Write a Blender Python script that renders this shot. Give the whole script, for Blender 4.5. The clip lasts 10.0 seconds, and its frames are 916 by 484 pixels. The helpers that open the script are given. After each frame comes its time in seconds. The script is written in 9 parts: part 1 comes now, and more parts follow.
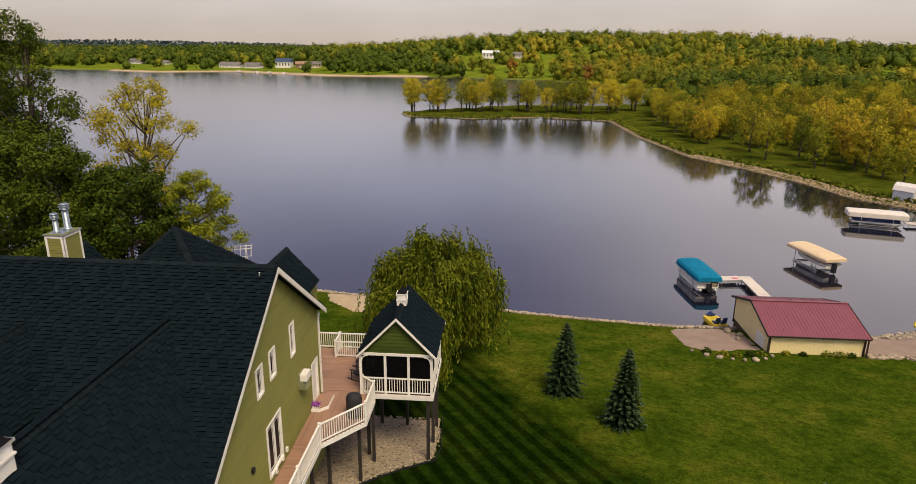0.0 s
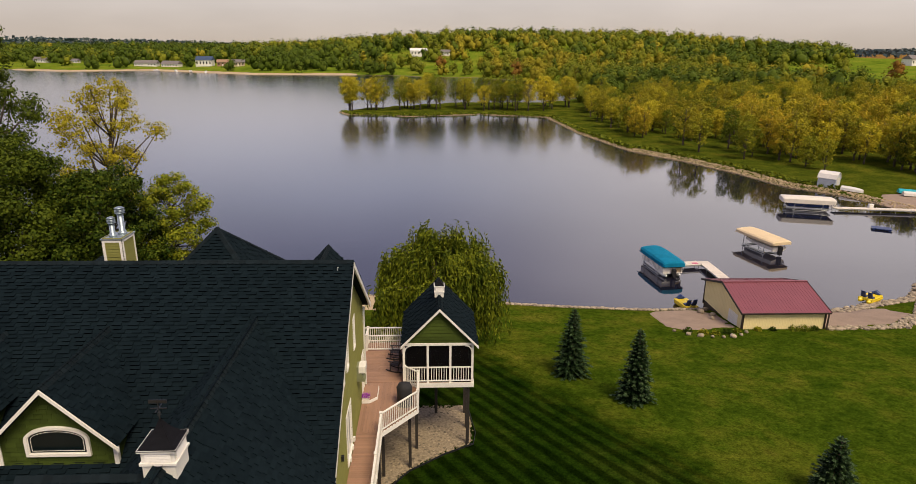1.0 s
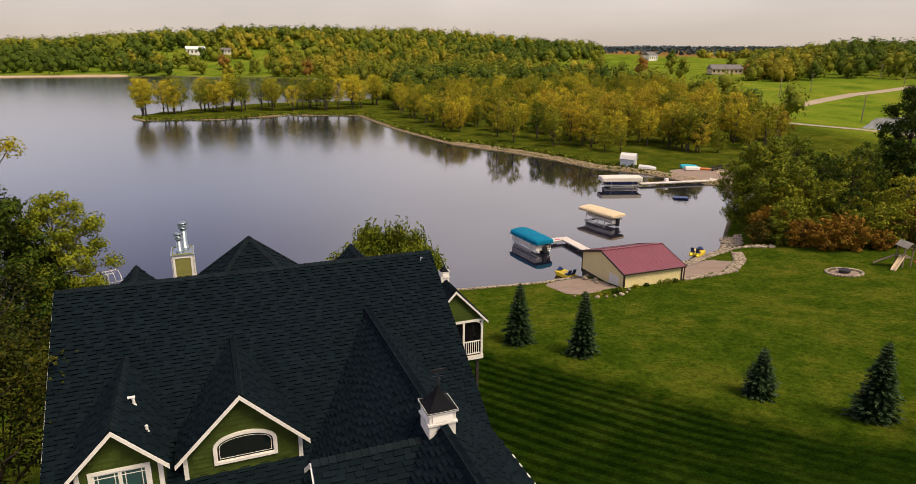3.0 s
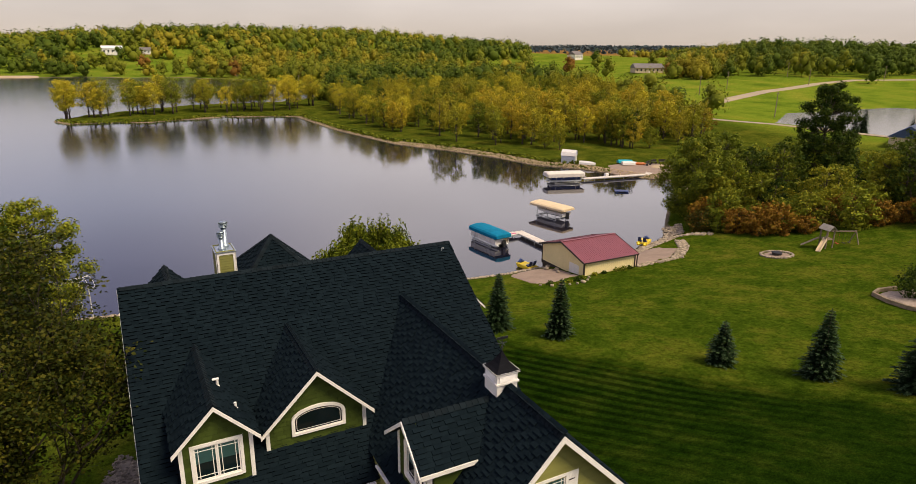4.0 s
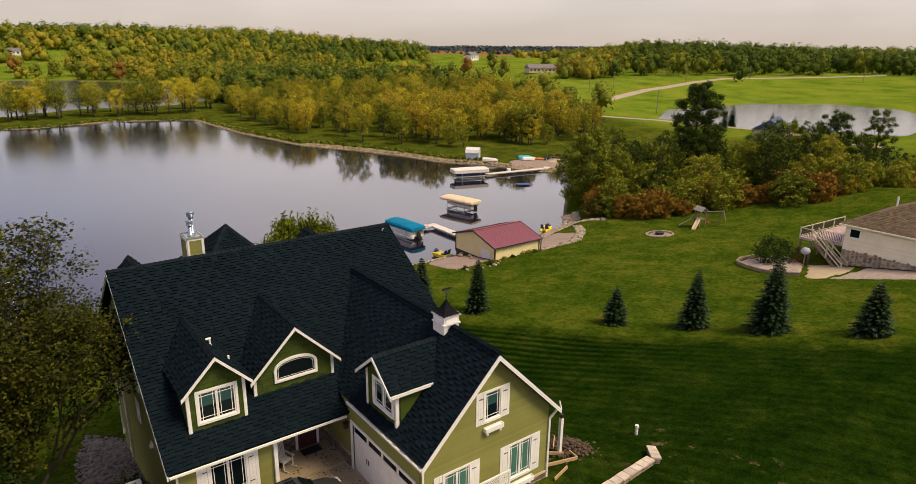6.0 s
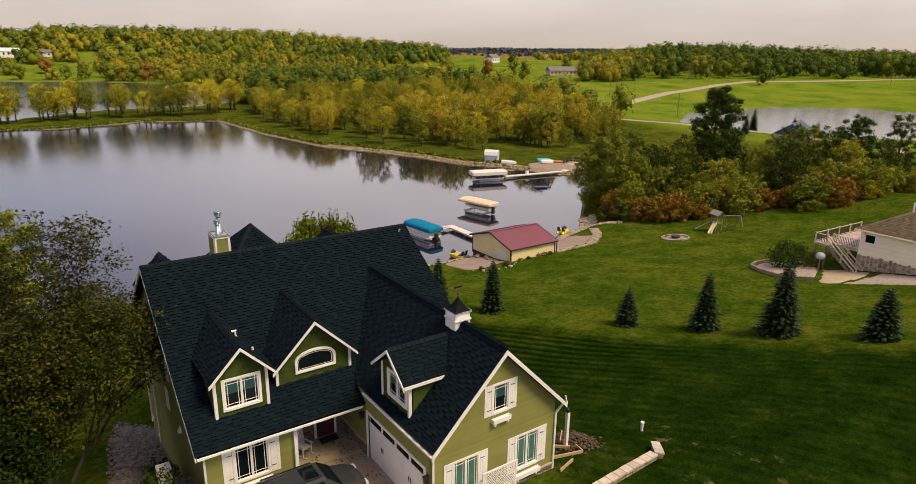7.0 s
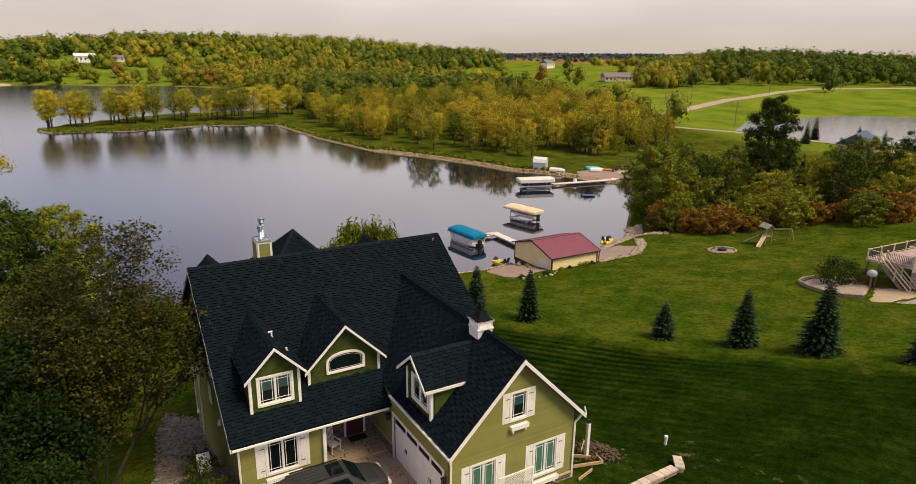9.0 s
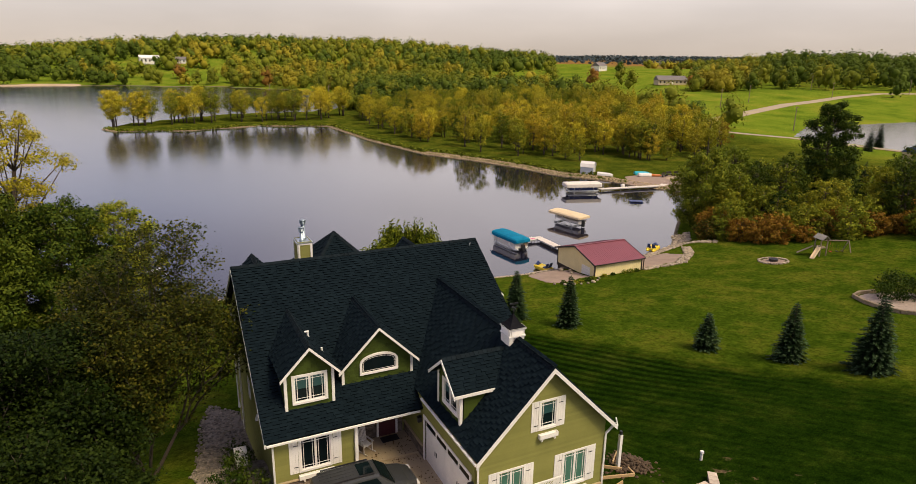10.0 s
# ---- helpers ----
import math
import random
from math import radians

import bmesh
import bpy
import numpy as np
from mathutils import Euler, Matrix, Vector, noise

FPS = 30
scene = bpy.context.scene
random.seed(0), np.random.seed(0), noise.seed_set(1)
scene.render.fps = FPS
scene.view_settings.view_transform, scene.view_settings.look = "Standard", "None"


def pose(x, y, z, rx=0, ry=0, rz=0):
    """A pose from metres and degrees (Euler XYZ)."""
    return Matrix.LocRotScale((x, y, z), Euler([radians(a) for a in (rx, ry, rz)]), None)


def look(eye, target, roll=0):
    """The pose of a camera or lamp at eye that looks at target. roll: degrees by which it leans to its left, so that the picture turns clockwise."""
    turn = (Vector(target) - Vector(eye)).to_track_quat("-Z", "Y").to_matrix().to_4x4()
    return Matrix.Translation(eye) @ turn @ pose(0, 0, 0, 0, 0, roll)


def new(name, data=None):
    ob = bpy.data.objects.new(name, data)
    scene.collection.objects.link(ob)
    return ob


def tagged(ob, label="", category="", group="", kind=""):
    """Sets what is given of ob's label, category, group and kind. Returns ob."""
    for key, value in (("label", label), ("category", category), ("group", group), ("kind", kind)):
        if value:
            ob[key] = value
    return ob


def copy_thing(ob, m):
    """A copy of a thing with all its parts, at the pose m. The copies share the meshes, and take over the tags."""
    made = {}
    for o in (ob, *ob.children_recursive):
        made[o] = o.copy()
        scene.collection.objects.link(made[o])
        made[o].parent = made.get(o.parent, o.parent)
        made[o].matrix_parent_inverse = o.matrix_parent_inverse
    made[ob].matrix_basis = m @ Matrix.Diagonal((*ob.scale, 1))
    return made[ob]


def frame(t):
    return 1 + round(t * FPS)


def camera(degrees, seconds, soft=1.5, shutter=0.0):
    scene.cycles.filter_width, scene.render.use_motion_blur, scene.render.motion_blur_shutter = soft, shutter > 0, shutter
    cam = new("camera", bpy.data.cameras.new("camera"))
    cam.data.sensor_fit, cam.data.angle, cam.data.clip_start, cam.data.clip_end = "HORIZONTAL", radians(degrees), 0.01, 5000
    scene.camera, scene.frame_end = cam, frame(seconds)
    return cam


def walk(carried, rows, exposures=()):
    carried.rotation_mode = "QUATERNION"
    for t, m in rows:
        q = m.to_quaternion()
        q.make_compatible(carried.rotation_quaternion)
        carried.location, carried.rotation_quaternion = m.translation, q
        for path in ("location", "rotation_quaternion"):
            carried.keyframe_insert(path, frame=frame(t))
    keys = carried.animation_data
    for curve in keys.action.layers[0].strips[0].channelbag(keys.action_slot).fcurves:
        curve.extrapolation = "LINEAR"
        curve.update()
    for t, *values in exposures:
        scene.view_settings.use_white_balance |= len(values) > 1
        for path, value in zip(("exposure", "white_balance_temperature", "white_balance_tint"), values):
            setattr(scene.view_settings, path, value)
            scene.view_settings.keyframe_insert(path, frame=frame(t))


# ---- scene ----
cam = camera(71.0, 10.0, 0.75)
PATH = [
    (0, (8.717, -23.156, 25.983), (8.584, -21.248, 25.401), 0.6),
    (0.5, (6.014, -24.118, 26.088), (5.986, -22.206, 25.502), 0.6),
    (1, (3.142, -24.832, 26.137), (3.23, -22.922, 25.55), 0.6),
    (1.5, (0.197, -25.524, 26.24), (0.418, -23.625, 25.654), 0.5),
    (2, (-2.834, -26.0, 26.38), (-2.462, -24.124, 25.794), 0.5),
    (2.5, (-5.947, -26.181, 26.5), (-5.402, -24.349, 25.913), 0.5),
    (3, (-9.013, -26.211, 26.666), (-8.307, -24.434, 26.078), 0.6),
    (4.5, (-15.714, -28.397, 27.356), (-14.727, -26.76, 26.767), 0.6),
    (5, (-16.931, -29.543, 27.455), (-15.834, -27.977, 26.867), 0.6),
    (5.5, (-17.807, -30.642, 27.57), (-16.649, -29.119, 26.985), 0.7),
    (7, (-18.995, -32.88, 28.095), (-17.896, -31.314, 27.515), 0.8),
    (7.5, (-19.007, -33.365, 28.283), (-17.927, -31.783, 27.707), 0.8),
    (8, (-18.899, -33.736, 28.435), (-17.836, -32.142, 27.861), 0.8),
    (8.5, (-18.722, -34.06, 28.625), (-17.695, -32.442, 28.052), 0.8),
    (9, (-18.523, -34.348, 28.738), (-17.556, -32.692, 28.169), 0.8),
    (9.5, (-18.267, -34.555, 28.845), (-17.366, -32.862, 28.279), 0.8),
    (10, (-18.036, -34.749, 28.982), (-17.198, -33.023, 28.417), 0.9),
]
walk(cam, [(t, look(e, g, r)) for t, e, g, r in PATH], [(0, -0.17), (2, -0.11), (4, -0.03), (10, -0.03)])

# ---- world, sun, exposure ----
SUN_EL, SUN_AZ = 56.0, 150.0      # degrees: height, and bearing clockwise from +y
world = bpy.data.worlds.new("overcast_sky")
scene.world = world
world.use_nodes = True
wn, wl = world.node_tree.nodes, world.node_tree.links
wn.clear()
w_out = wn.new("ShaderNodeOutputWorld")
w_bg = wn.new("ShaderNodeBackground")
w_sky = wn.new("ShaderNodeTexSky")
w_sky.sky_type = "NISHITA"
w_sky.sun_disc = False
w_sky.sun_elevation = radians(SUN_EL)
w_sky.sun_rotation = radians(SUN_AZ)
w_sky.dust_density = 3.0
w_gain = wn.new("ShaderNodeVectorMath")
w_gain.operation = "SCALE"
w_gain.inputs["Scale"].default_value = 0.10
wl.new(w_sky.outputs["Color"], w_gain.inputs[0])
w_co = wn.new("ShaderNodeTexCoord")
w_sep = wn.new("ShaderNodeSeparateXYZ")
wl.new(w_co.outputs["Generated"], w_sep.inputs[0])
def sky_ramp(stops):
    """Colours of the cloud cover by height above the horizon."""
    r = wn.new("ShaderNodeValToRGB")
    e = r.color_ramp.elements
    e[0].position, e[0].color = stops[0][0], (*stops[0][1], 1)
    e[1].position, e[1].color = stops[-1][0], (*stops[-1][1], 1)
    for at, c in stops[1:-1]:
        e.new(at).color = (*c, 1)
    wl.new(w_sep.outputs["Z"], r.inputs["Fac"])
    return r.outputs["Color"]


# heavy blue-violet cloud to the north, thinner and paler cloud low in the east; the pale west is unseen, added to
# brighten west-facing walls
w_heavy = sky_ramp([(0.0, (0.74, 0.62, 0.52)), (0.06, (0.80, 0.71, 0.66)), (0.12, (0.94, 0.88, 0.94)), (0.20, (0.86, 0.87, 1.08)), (0.31, (0.58, 0.58, 0.86)), (0.45, (0.42, 0.39, 0.70)), (1.0, (0.31, 0.31, 0.48))])
w_thin = sky_ramp([(0.0, (0.74, 0.62, 0.52)), (0.06, (0.82, 0.72, 0.66)), (0.12, (1.12, 1.01, 0.97)), (0.20, (1.42, 1.29, 1.30)), (0.34, (1.42, 1.28, 1.34)), (0.50, (0.68, 0.63, 0.80)), (1.0, (0.31, 0.31, 0.48))])
w_east = wn.new("ShaderNodeMapRange")
w_east.interpolation_type = "SMOOTHSTEP"
w_east.inputs["From Min"].default_value = -0.06
w_east.inputs["From Max"].default_value = 0.42
wl.new(w_sep.outputs["X"], w_east.inputs["Value"])
w_west_fill = wn.new("ShaderNodeMapRange")
w_west_fill.interpolation_type = "SMOOTHSTEP"
w_west_fill.inputs["From Min"].default_value = -0.55
w_west_fill.inputs["From Max"].default_value = -0.90
wl.new(w_sep.outputs["X"], w_west_fill.inputs["Value"])
w_pale = wn.new("ShaderNodeMath")
w_pale.operation = "MAXIMUM"
wl.new(w_east.outputs["Result"], w_pale.inputs[0])
wl.new(w_west_fill.outputs["Result"], w_pale.inputs[1])
w_ramp = wn.new("ShaderNodeMixRGB")
wl.new(w_pale.outputs[0], w_ramp.inputs["Fac"])
wl.new(w_heavy, w_ramp.inputs["Color1"])
wl.new(w_thin, w_ramp.inputs["Color2"])
w_map = wn.new("ShaderNodeMapping")
w_map.inputs["Scale"].default_value = (1.0, 1.0, 3.5)
wl.new(w_co.outputs["Generated"], w_map.inputs["Vector"])
w_noise = wn.new("ShaderNodeTexNoise")
w_noise.inputs["Scale"].default_value = 1.9
w_noise.inputs["Detail"].default_value = 5.0
wl.new(w_map.outputs["Vector"], w_noise.inputs["Vector"])
w_cl = wn.new("ShaderNodeMapRange")
w_cl.inputs["From Min"].default_value = 0.3
w_cl.inputs["From Max"].default_value = 0.7
w_cl.inputs["To Min"].default_value = 0.86
w_cl.inputs["To Max"].default_value = 1.16
wl.new(w_noise.outputs["Fac"], w_cl.inputs["Value"])
w_mul = wn.new("ShaderNodeVectorMath")
w_mul.operation = "SCALE"
wl.new(w_ramp.outputs["Color"], w_mul.inputs[0])
wl.new(w_cl.outputs["Result"], w_mul.inputs["Scale"])
w_mix = wn.new("ShaderNodeMixRGB")
w_mix.inputs["Fac"].default_value = 0.88
wl.new(w_gain.outputs["Vector"], w_mix.inputs["Color1"])
wl.new(w_mul.outputs["Vector"], w_mix.inputs["Color2"])
wl.new(w_mix.outputs["Color"], w_bg.inputs["Color"])
w_bg.inputs["Strength"].default_value = 1.0
wl.new(w_bg.outputs["Background"], w_out.inputs["Surface"])

sun = new("sun", bpy.data.lights.new("sun", "SUN"))
sun.data.energy, sun.data.angle, sun.data.color = 4.5, radians(24), (1.0, 0.84, 0.60)
sa, se = radians(SUN_AZ), radians(SUN_EL)
sun.matrix_world = look((0, 0, 80), (-math.sin(sa) * math.cos(se) * 10, -math.cos(sa) * math.cos(se) * 10, 80 - math.sin(se) * 10))

# ---- materials ----


class Nodes:
    """A small wrapper that wires up one procedural material."""

    def __init__(self, name, rough=0.7, metal=0.0, spec=0.5):
        self.mat = bpy.data.materials.new(name)
        self.mat.use_nodes = True
        self.n, self.l = self.mat.node_tree.nodes, self.mat.node_tree.links
        self.bsdf = self.n["Principled BSDF"]
        self.bsdf.inputs["Roughness"].default_value = rough
        self.bsdf.inputs["Metallic"].default_value = metal
        self.bsdf.inputs["Specular IOR Level"].default_value = spec

    def pos(self, scale=(1, 1, 1), rz=0.0, space="world"):
        if space == "world":
            src = self.n.new("ShaderNodeNewGeometry").outputs["Position"]
        else:
            src = self.n.new("ShaderNodeTexCoord").outputs["Object"]
        m = self.n.new("ShaderNodeMapping")
        m.inputs["Scale"].default_value = scale
        m.inputs["Rotation"].default_value = (0, 0, radians(rz))
        self.l.new(src, m.inputs["Vector"])
        return m.outputs["Vector"]

    def noise(self, vec, scale, detail=4.0, rough=0.6):
        t = self.n.new("ShaderNodeTexNoise")
        t.inputs["Scale"].default_value = scale
        t.inputs["Detail"].default_value = detail
        t.inputs["Roughness"].default_value = rough
        self.l.new(vec, t.inputs["Vector"])
        return t.outputs["Fac"]

    def ramp(self, fac, stops):
        r = self.n.new("ShaderNodeValToRGB")
        e = r.color_ramp.elements
        e[0].position, e[0].color = stops[0][0], (*stops[0][1], 1)
        e[1].position, e[1].color = stops[-1][0], (*stops[-1][1], 1)
        for p, c in stops[1:-1]:
            k = e.new(p)
            k.color = (*c, 1)
        self.l.new(fac, r.inputs["Fac"])
        return r.outputs["Color"]

    def remap(self, v, a, b, c=0.0, d=1.0):
        m = self.n.new("ShaderNodeMapRange")
        m.interpolation_type = "SMOOTHSTEP"
        for k, x in (("From Min", a), ("From Max", b), ("To Min", c), ("To Max", d)):
            m.inputs[k].default_value = x
        self.l.new(v, m.inputs["Value"])
        return m.outputs["Result"]

    def mix(self, a, b, fac, how="MIX"):
        m = self.n.new("ShaderNodeMixRGB")
        m.blend_type = how
        for k, x in (("Fac", fac), ("Color1", a), ("Color2", b)):
            if isinstance(x, (int, float)):
                m.inputs[k].default_value = x
            elif isinstance(x, tuple):
                m.inputs[k].default_value = (*x, 1)
            else:
                self.l.new(x, m.inputs[k])
        return m.outputs["Color"]

    def math(self, op, a, b=0.0):
        m = self.n.new("ShaderNodeMath")
        m.operation = op
        for i, x in enumerate((a, b)):
            if isinstance(x, (int, float)):
                m.inputs[i].default_value = x
            else:
                self.l.new(x, m.inputs[i])
        return m.outputs[0]

    def island(self):
        return self.n.new("ShaderNodeNewGeometry").outputs["Random Per Island"]

    def obj_random(self):
        return self.n.new("ShaderNodeObjectInfo").outputs["Random"]

    def color(self, c):
        if isinstance(c, tuple):
            self.bsdf.inputs["Base Color"].default_value = (*c, 1)
        else:
            self.l.new(c, self.bsdf.inputs["Base Color"])
        return self

    def bump(self, h, strength=0.3, dist=0.02):
        b = self.n.new("ShaderNodeBump")
        b.inputs["Strength"].default_value = strength
        b.inputs["Distance"].default_value = dist
        self.l.new(h, b.inputs["Height"])
        self.l.new(b.outputs["Normal"], self.bsdf.inputs["Normal"])
        return self


def worn(name, c, rough=0.6, vary=0.25, scale=1.5, grain=40.0, metal=0.0, spec=0.5, bump=0.15, piece=0.0):
    """A painted, stony or plastic surface with large stains and fine grain; piece: how far loose pieces differ."""
    m = Nodes(name, rough, metal, spec)
    p = m.pos()
    big, fine = m.noise(p, scale, 5), m.noise(p, grain, 3)
    lo, hi = tuple(x * (1 - vary) for x in c), tuple(min(1, x * (1 + vary * 0.7)) for x in c)
    col = m.ramp(big, [(0.3, lo), (0.7, hi)])
    col = m.mix(col, m.ramp(fine, [(0.3, (0.78, 0.78, 0.78)), (0.7, (1.1, 1.1, 1.1))]), 0.6, "MULTIPLY")
    if piece:
        r = m.math("FRACT", m.math("ADD", m.obj_random(), m.island()))
        col = m.mix(col, m.ramp(r, [(0.0, (1 - piece,) * 3), (1.0, (1 + piece,) * 3)]), 1.0, "MULTIPLY")
    m.color(col)
    m.bump(fine, bump, 0.01)
    return m.mat


def leafy(name, stops, rough=0.6, trans=0.16, leaf=0.35, tree=0.35, clump_scale=0.45, clump_share=0.45):
    """Foliage: hue differs from leaf to leaf, clump to clump and tree to tree."""
    m = Nodes(name, rough, 0, 0.06)
    p = m.pos()
    clump = m.noise(p, clump_scale, 3)
    k = m.math("ADD", m.math("MULTIPLY", m.island(), leaf), m.math("MULTIPLY", clump, clump_share))
    k = m.math("ADD", k, m.math("MULTIPLY", m.obj_random(), tree))
    col = m.ramp(k, stops)
    m.color(col)
    tr = m.n.new("ShaderNodeBsdfTranslucent")
    m.l.new(col, tr.inputs["Color"])
    mx = m.n.new("ShaderNodeMixShader")
    mx.inputs["Fac"].default_value = trans
    m.l.new(m.bsdf.outputs[0], mx.inputs[1])
    m.l.new(tr.outputs[0], mx.inputs[2])
    m.l.new(mx.outputs[0], m.n["Material Output"].inputs["Surface"])
    return m.mat


def ground_material():
    m = Nodes("ground_grass", 0.95, 0, 0.0)
    p = m.pos()
    sep = m.n.new("ShaderNodeSeparateXYZ")
    m.l.new(p, sep.inputs[0])
    X, Y, Z = sep.outputs
    big, mid, fine = m.noise(p, 0.05, 4), m.noise(p, 0.45, 5), m.noise(p, 9.0, 3)
    patch = m.math("ADD", m.math("MULTIPLY", mid, 0.65), m.math("MULTIPLY", m.noise(p, 0.16, 3), 0.45))
    lawn = m.ramp(patch, [(0.34, (0.022, 0.044, 0.003)), (0.52, (0.044, 0.071, 0.005)), (0.66, (0.080, 0.094, 0.009)), (0.80, (0.125, 0.118, 0.017))])
    # mown stripes on the watered lawn next to the house, which ends along a line
    st = m.n.new("ShaderNodeTexWave")
    st.wave_type, st.bands_direction, st.wave_profile = "BANDS", "X", "SIN"
    st.inputs["Scale"].default_value = 0.29
    st.inputs["Distortion"].default_value = 0.9
    st.inputs["Detail"].default_value = 2.0
    st.inputs["Detail Scale"].default_value = 0.4
    m.l.new(m.pos(rz=STRIPE_TURN), st.inputs["Vector"])
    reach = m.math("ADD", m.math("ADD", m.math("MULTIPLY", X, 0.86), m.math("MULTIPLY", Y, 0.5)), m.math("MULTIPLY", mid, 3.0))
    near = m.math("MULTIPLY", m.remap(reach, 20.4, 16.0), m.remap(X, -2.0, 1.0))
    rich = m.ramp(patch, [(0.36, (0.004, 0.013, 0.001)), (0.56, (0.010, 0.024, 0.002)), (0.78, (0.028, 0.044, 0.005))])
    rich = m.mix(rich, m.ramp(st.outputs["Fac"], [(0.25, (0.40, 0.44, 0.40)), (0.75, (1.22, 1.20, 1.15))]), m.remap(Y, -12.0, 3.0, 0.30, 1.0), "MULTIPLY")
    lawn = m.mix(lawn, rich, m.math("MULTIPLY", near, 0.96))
    meadow = m.ramp(big, [(0.3, (0.075, 0.125, 0.010)), (0.5, (0.135, 0.185, 0.016)), (0.7, (0.20, 0.21, 0.024))])
    far = m.remap(m.math("ADD", Y, m.math("MULTIPLY", X, 0.35)), 70.0, 130.0)
    # darker grass near the wood and point: tree shade put into its colour
    shaded_grass = m.ramp(m.noise(p, 0.22, 5), [(0.3, (0.030, 0.046, 0.005)), (0.5, (0.058, 0.074, 0.007)), (0.7, (0.105, 0.105, 0.012))])
    meadow = m.mix(shaded_grass, meadow, m.math("MAXIMUM", m.remap(X, 158.0, 185.0), m.remap(Y, 285.0, 320.0)))
    reach_far = m.math("ADD", m.math("MULTIPLY", X, 0.57), m.math("MULTIPLY", Y, 0.82))
    stubble = m.math("MULTIPLY", m.remap(reach_far, 860.0, 900.0), m.remap(m.noise(p, 0.004, 1), 0.40, 0.46))
    meadow = m.mix(meadow, m.ramp(mid, [(0.3, (0.17, 0.095, 0.030)), (0.7, (0.30, 0.17, 0.055))]), stubble)
    col = m.mix(lawn, meadow, far)
    col = m.mix(col, m.ramp(fine, [(0.25, (0.42, 0.46, 0.42)), (0.75, (1.45, 1.4, 1.4))]), 0.9, "MULTIPLY")
    tuft = m.noise(p, 2.3, 4, 0.7)
    col = m.mix(col, m.ramp(tuft, [(0.32, (0.50, 0.54, 0.5)), (0.5, (1.0, 1.0, 1.0)), (0.68, (1.42, 1.36, 1.3))]), 0.85, "MULTIPLY")
    # bare earth where the builders have been, in front of the garage end
    worn_ = m.math("MULTIPLY", m.math("MULTIPLY", m.remap(X, 3.0, 5.5), m.remap(X, 11.0, 8.5)), m.math("MULTIPLY", m.remap(Y, -12.5, -15.5), m.remap(Y, -23.0, -18.0)))
    col = m.mix(col, m.ramp(fine, [(0.3, (0.05, 0.036, 0.018)), (0.7, (0.17, 0.125, 0.065))]), m.math("MULTIPLY", worn_, m.remap(m.noise(p, 0.9, 5), 0.60, 0.68)))
    # earth and pebbles at the water's edge and below it
    edge = m.remap(m.math("ADD", Z, m.math("MULTIPLY", m.noise(p, 1.2, 3), 0.3)), 0.42, 0.22)
    bed = m.ramp(m.noise(p, 5.0, 3), [(0.3, (0.10, 0.075, 0.045)), (0.7, (0.27, 0.22, 0.15))])
    col = m.mix(col, bed, edge)
    m.color(col)
    m.bump(m.math("ADD", m.noise(p, 14.0, 4), tuft), 0.8, 0.07)
    return m.mat


def water_material():
    """The lake: glassy in the sheltered cove, ruffled by wind farther out."""
    m = Nodes("lake_water", 0.06, 0, 0.5)
    m.bsdf.inputs["IOR"].default_value = 1.9
    p = m.pos()
    sep = m.n.new("ShaderNodeSeparateXYZ")
    m.l.new(p, sep.inputs[0])
    m.color(m.ramp(m.noise(p, 0.02, 3), [(0.3, (0.007, 0.008, 0.014)), (0.7, (0.012, 0.011, 0.021))]))
    open_water = m.math("ADD", m.math("SUBTRACT", sep.outputs["Y"], m.math("MULTIPLY", sep.outputs["X"], 1.1)), m.math("MULTIPLY", m.noise(p, 0.03, 3), 40.0))
    m.l.new(m.remap(open_water, 20.0, 170.0, 0.035, 0.14), m.bsdf.inputs["Roughness"])
    long = m.noise(m.pos((0.35, 1.0, 1.0)), 0.9, 3)
    m.bump(m.math("ADD", long, m.math("MULTIPLY", m.noise(p, 3.0, 2), 0.35)), 0.05, 0.10)
    return m.mat


def pond_material():
    """Shallow farm pond, ruffled; some of the sky's pale reflection is put into its base colour."""
    m = Nodes("pond_water", 0.16, 0, 0.5)
    p = m.pos()
    m.color(m.ramp(m.noise(p, 0.03, 3), [(0.3, (0.07, 0.062, 0.045)), (0.7, (0.11, 0.098, 0.075))]))
    m.bump(m.noise(m.pos((0.3, 1.0, 1.0)), 1.2, 3), 0.2, 0.10)
    return m.mat


def shingle_material():
    m = Nodes("asphalt_shingle", 0.9, 0, 0.04)
    p = m.pos()
    r = m.math("FRACT", m.math("ADD", m.obj_random(), m.island()))
    base = m.ramp(r, [(0.0, (0.0044, 0.0086, 0.0114)), (0.5, (0.0054, 0.0102, 0.0132)), (1.0, (0.0066, 0.0122, 0.0156))])
    big = m.ramp(m.noise(p, 0.5, 4), [(0.3, (0.92, 0.92, 0.92)), (0.7, (1.08, 1.08, 1.08))])
    col = m.mix(base, big, 1.0, "MULTIPLY")
    col = m.mix(col, m.ramp(m.noise(p, 90.0, 2), [(0.3, (0.6, 0.6, 0.6)), (0.7, (1.4, 1.4, 1.4))]), 0.8, "MULTIPLY")
    m.color(col)
    m.bump(m.noise(p, 120.0, 2), 0.4, 0.004)
    return m.mat


def glass_material(name, c, rough=0.04):
    m = Nodes(name, rough, 0, 0.12)
    m.color(m.ramp(m.noise(m.pos(), 0.8, 3), [(0.3, tuple(x * 0.7 for x in c)), (0.7, c)]))
    return m.mat


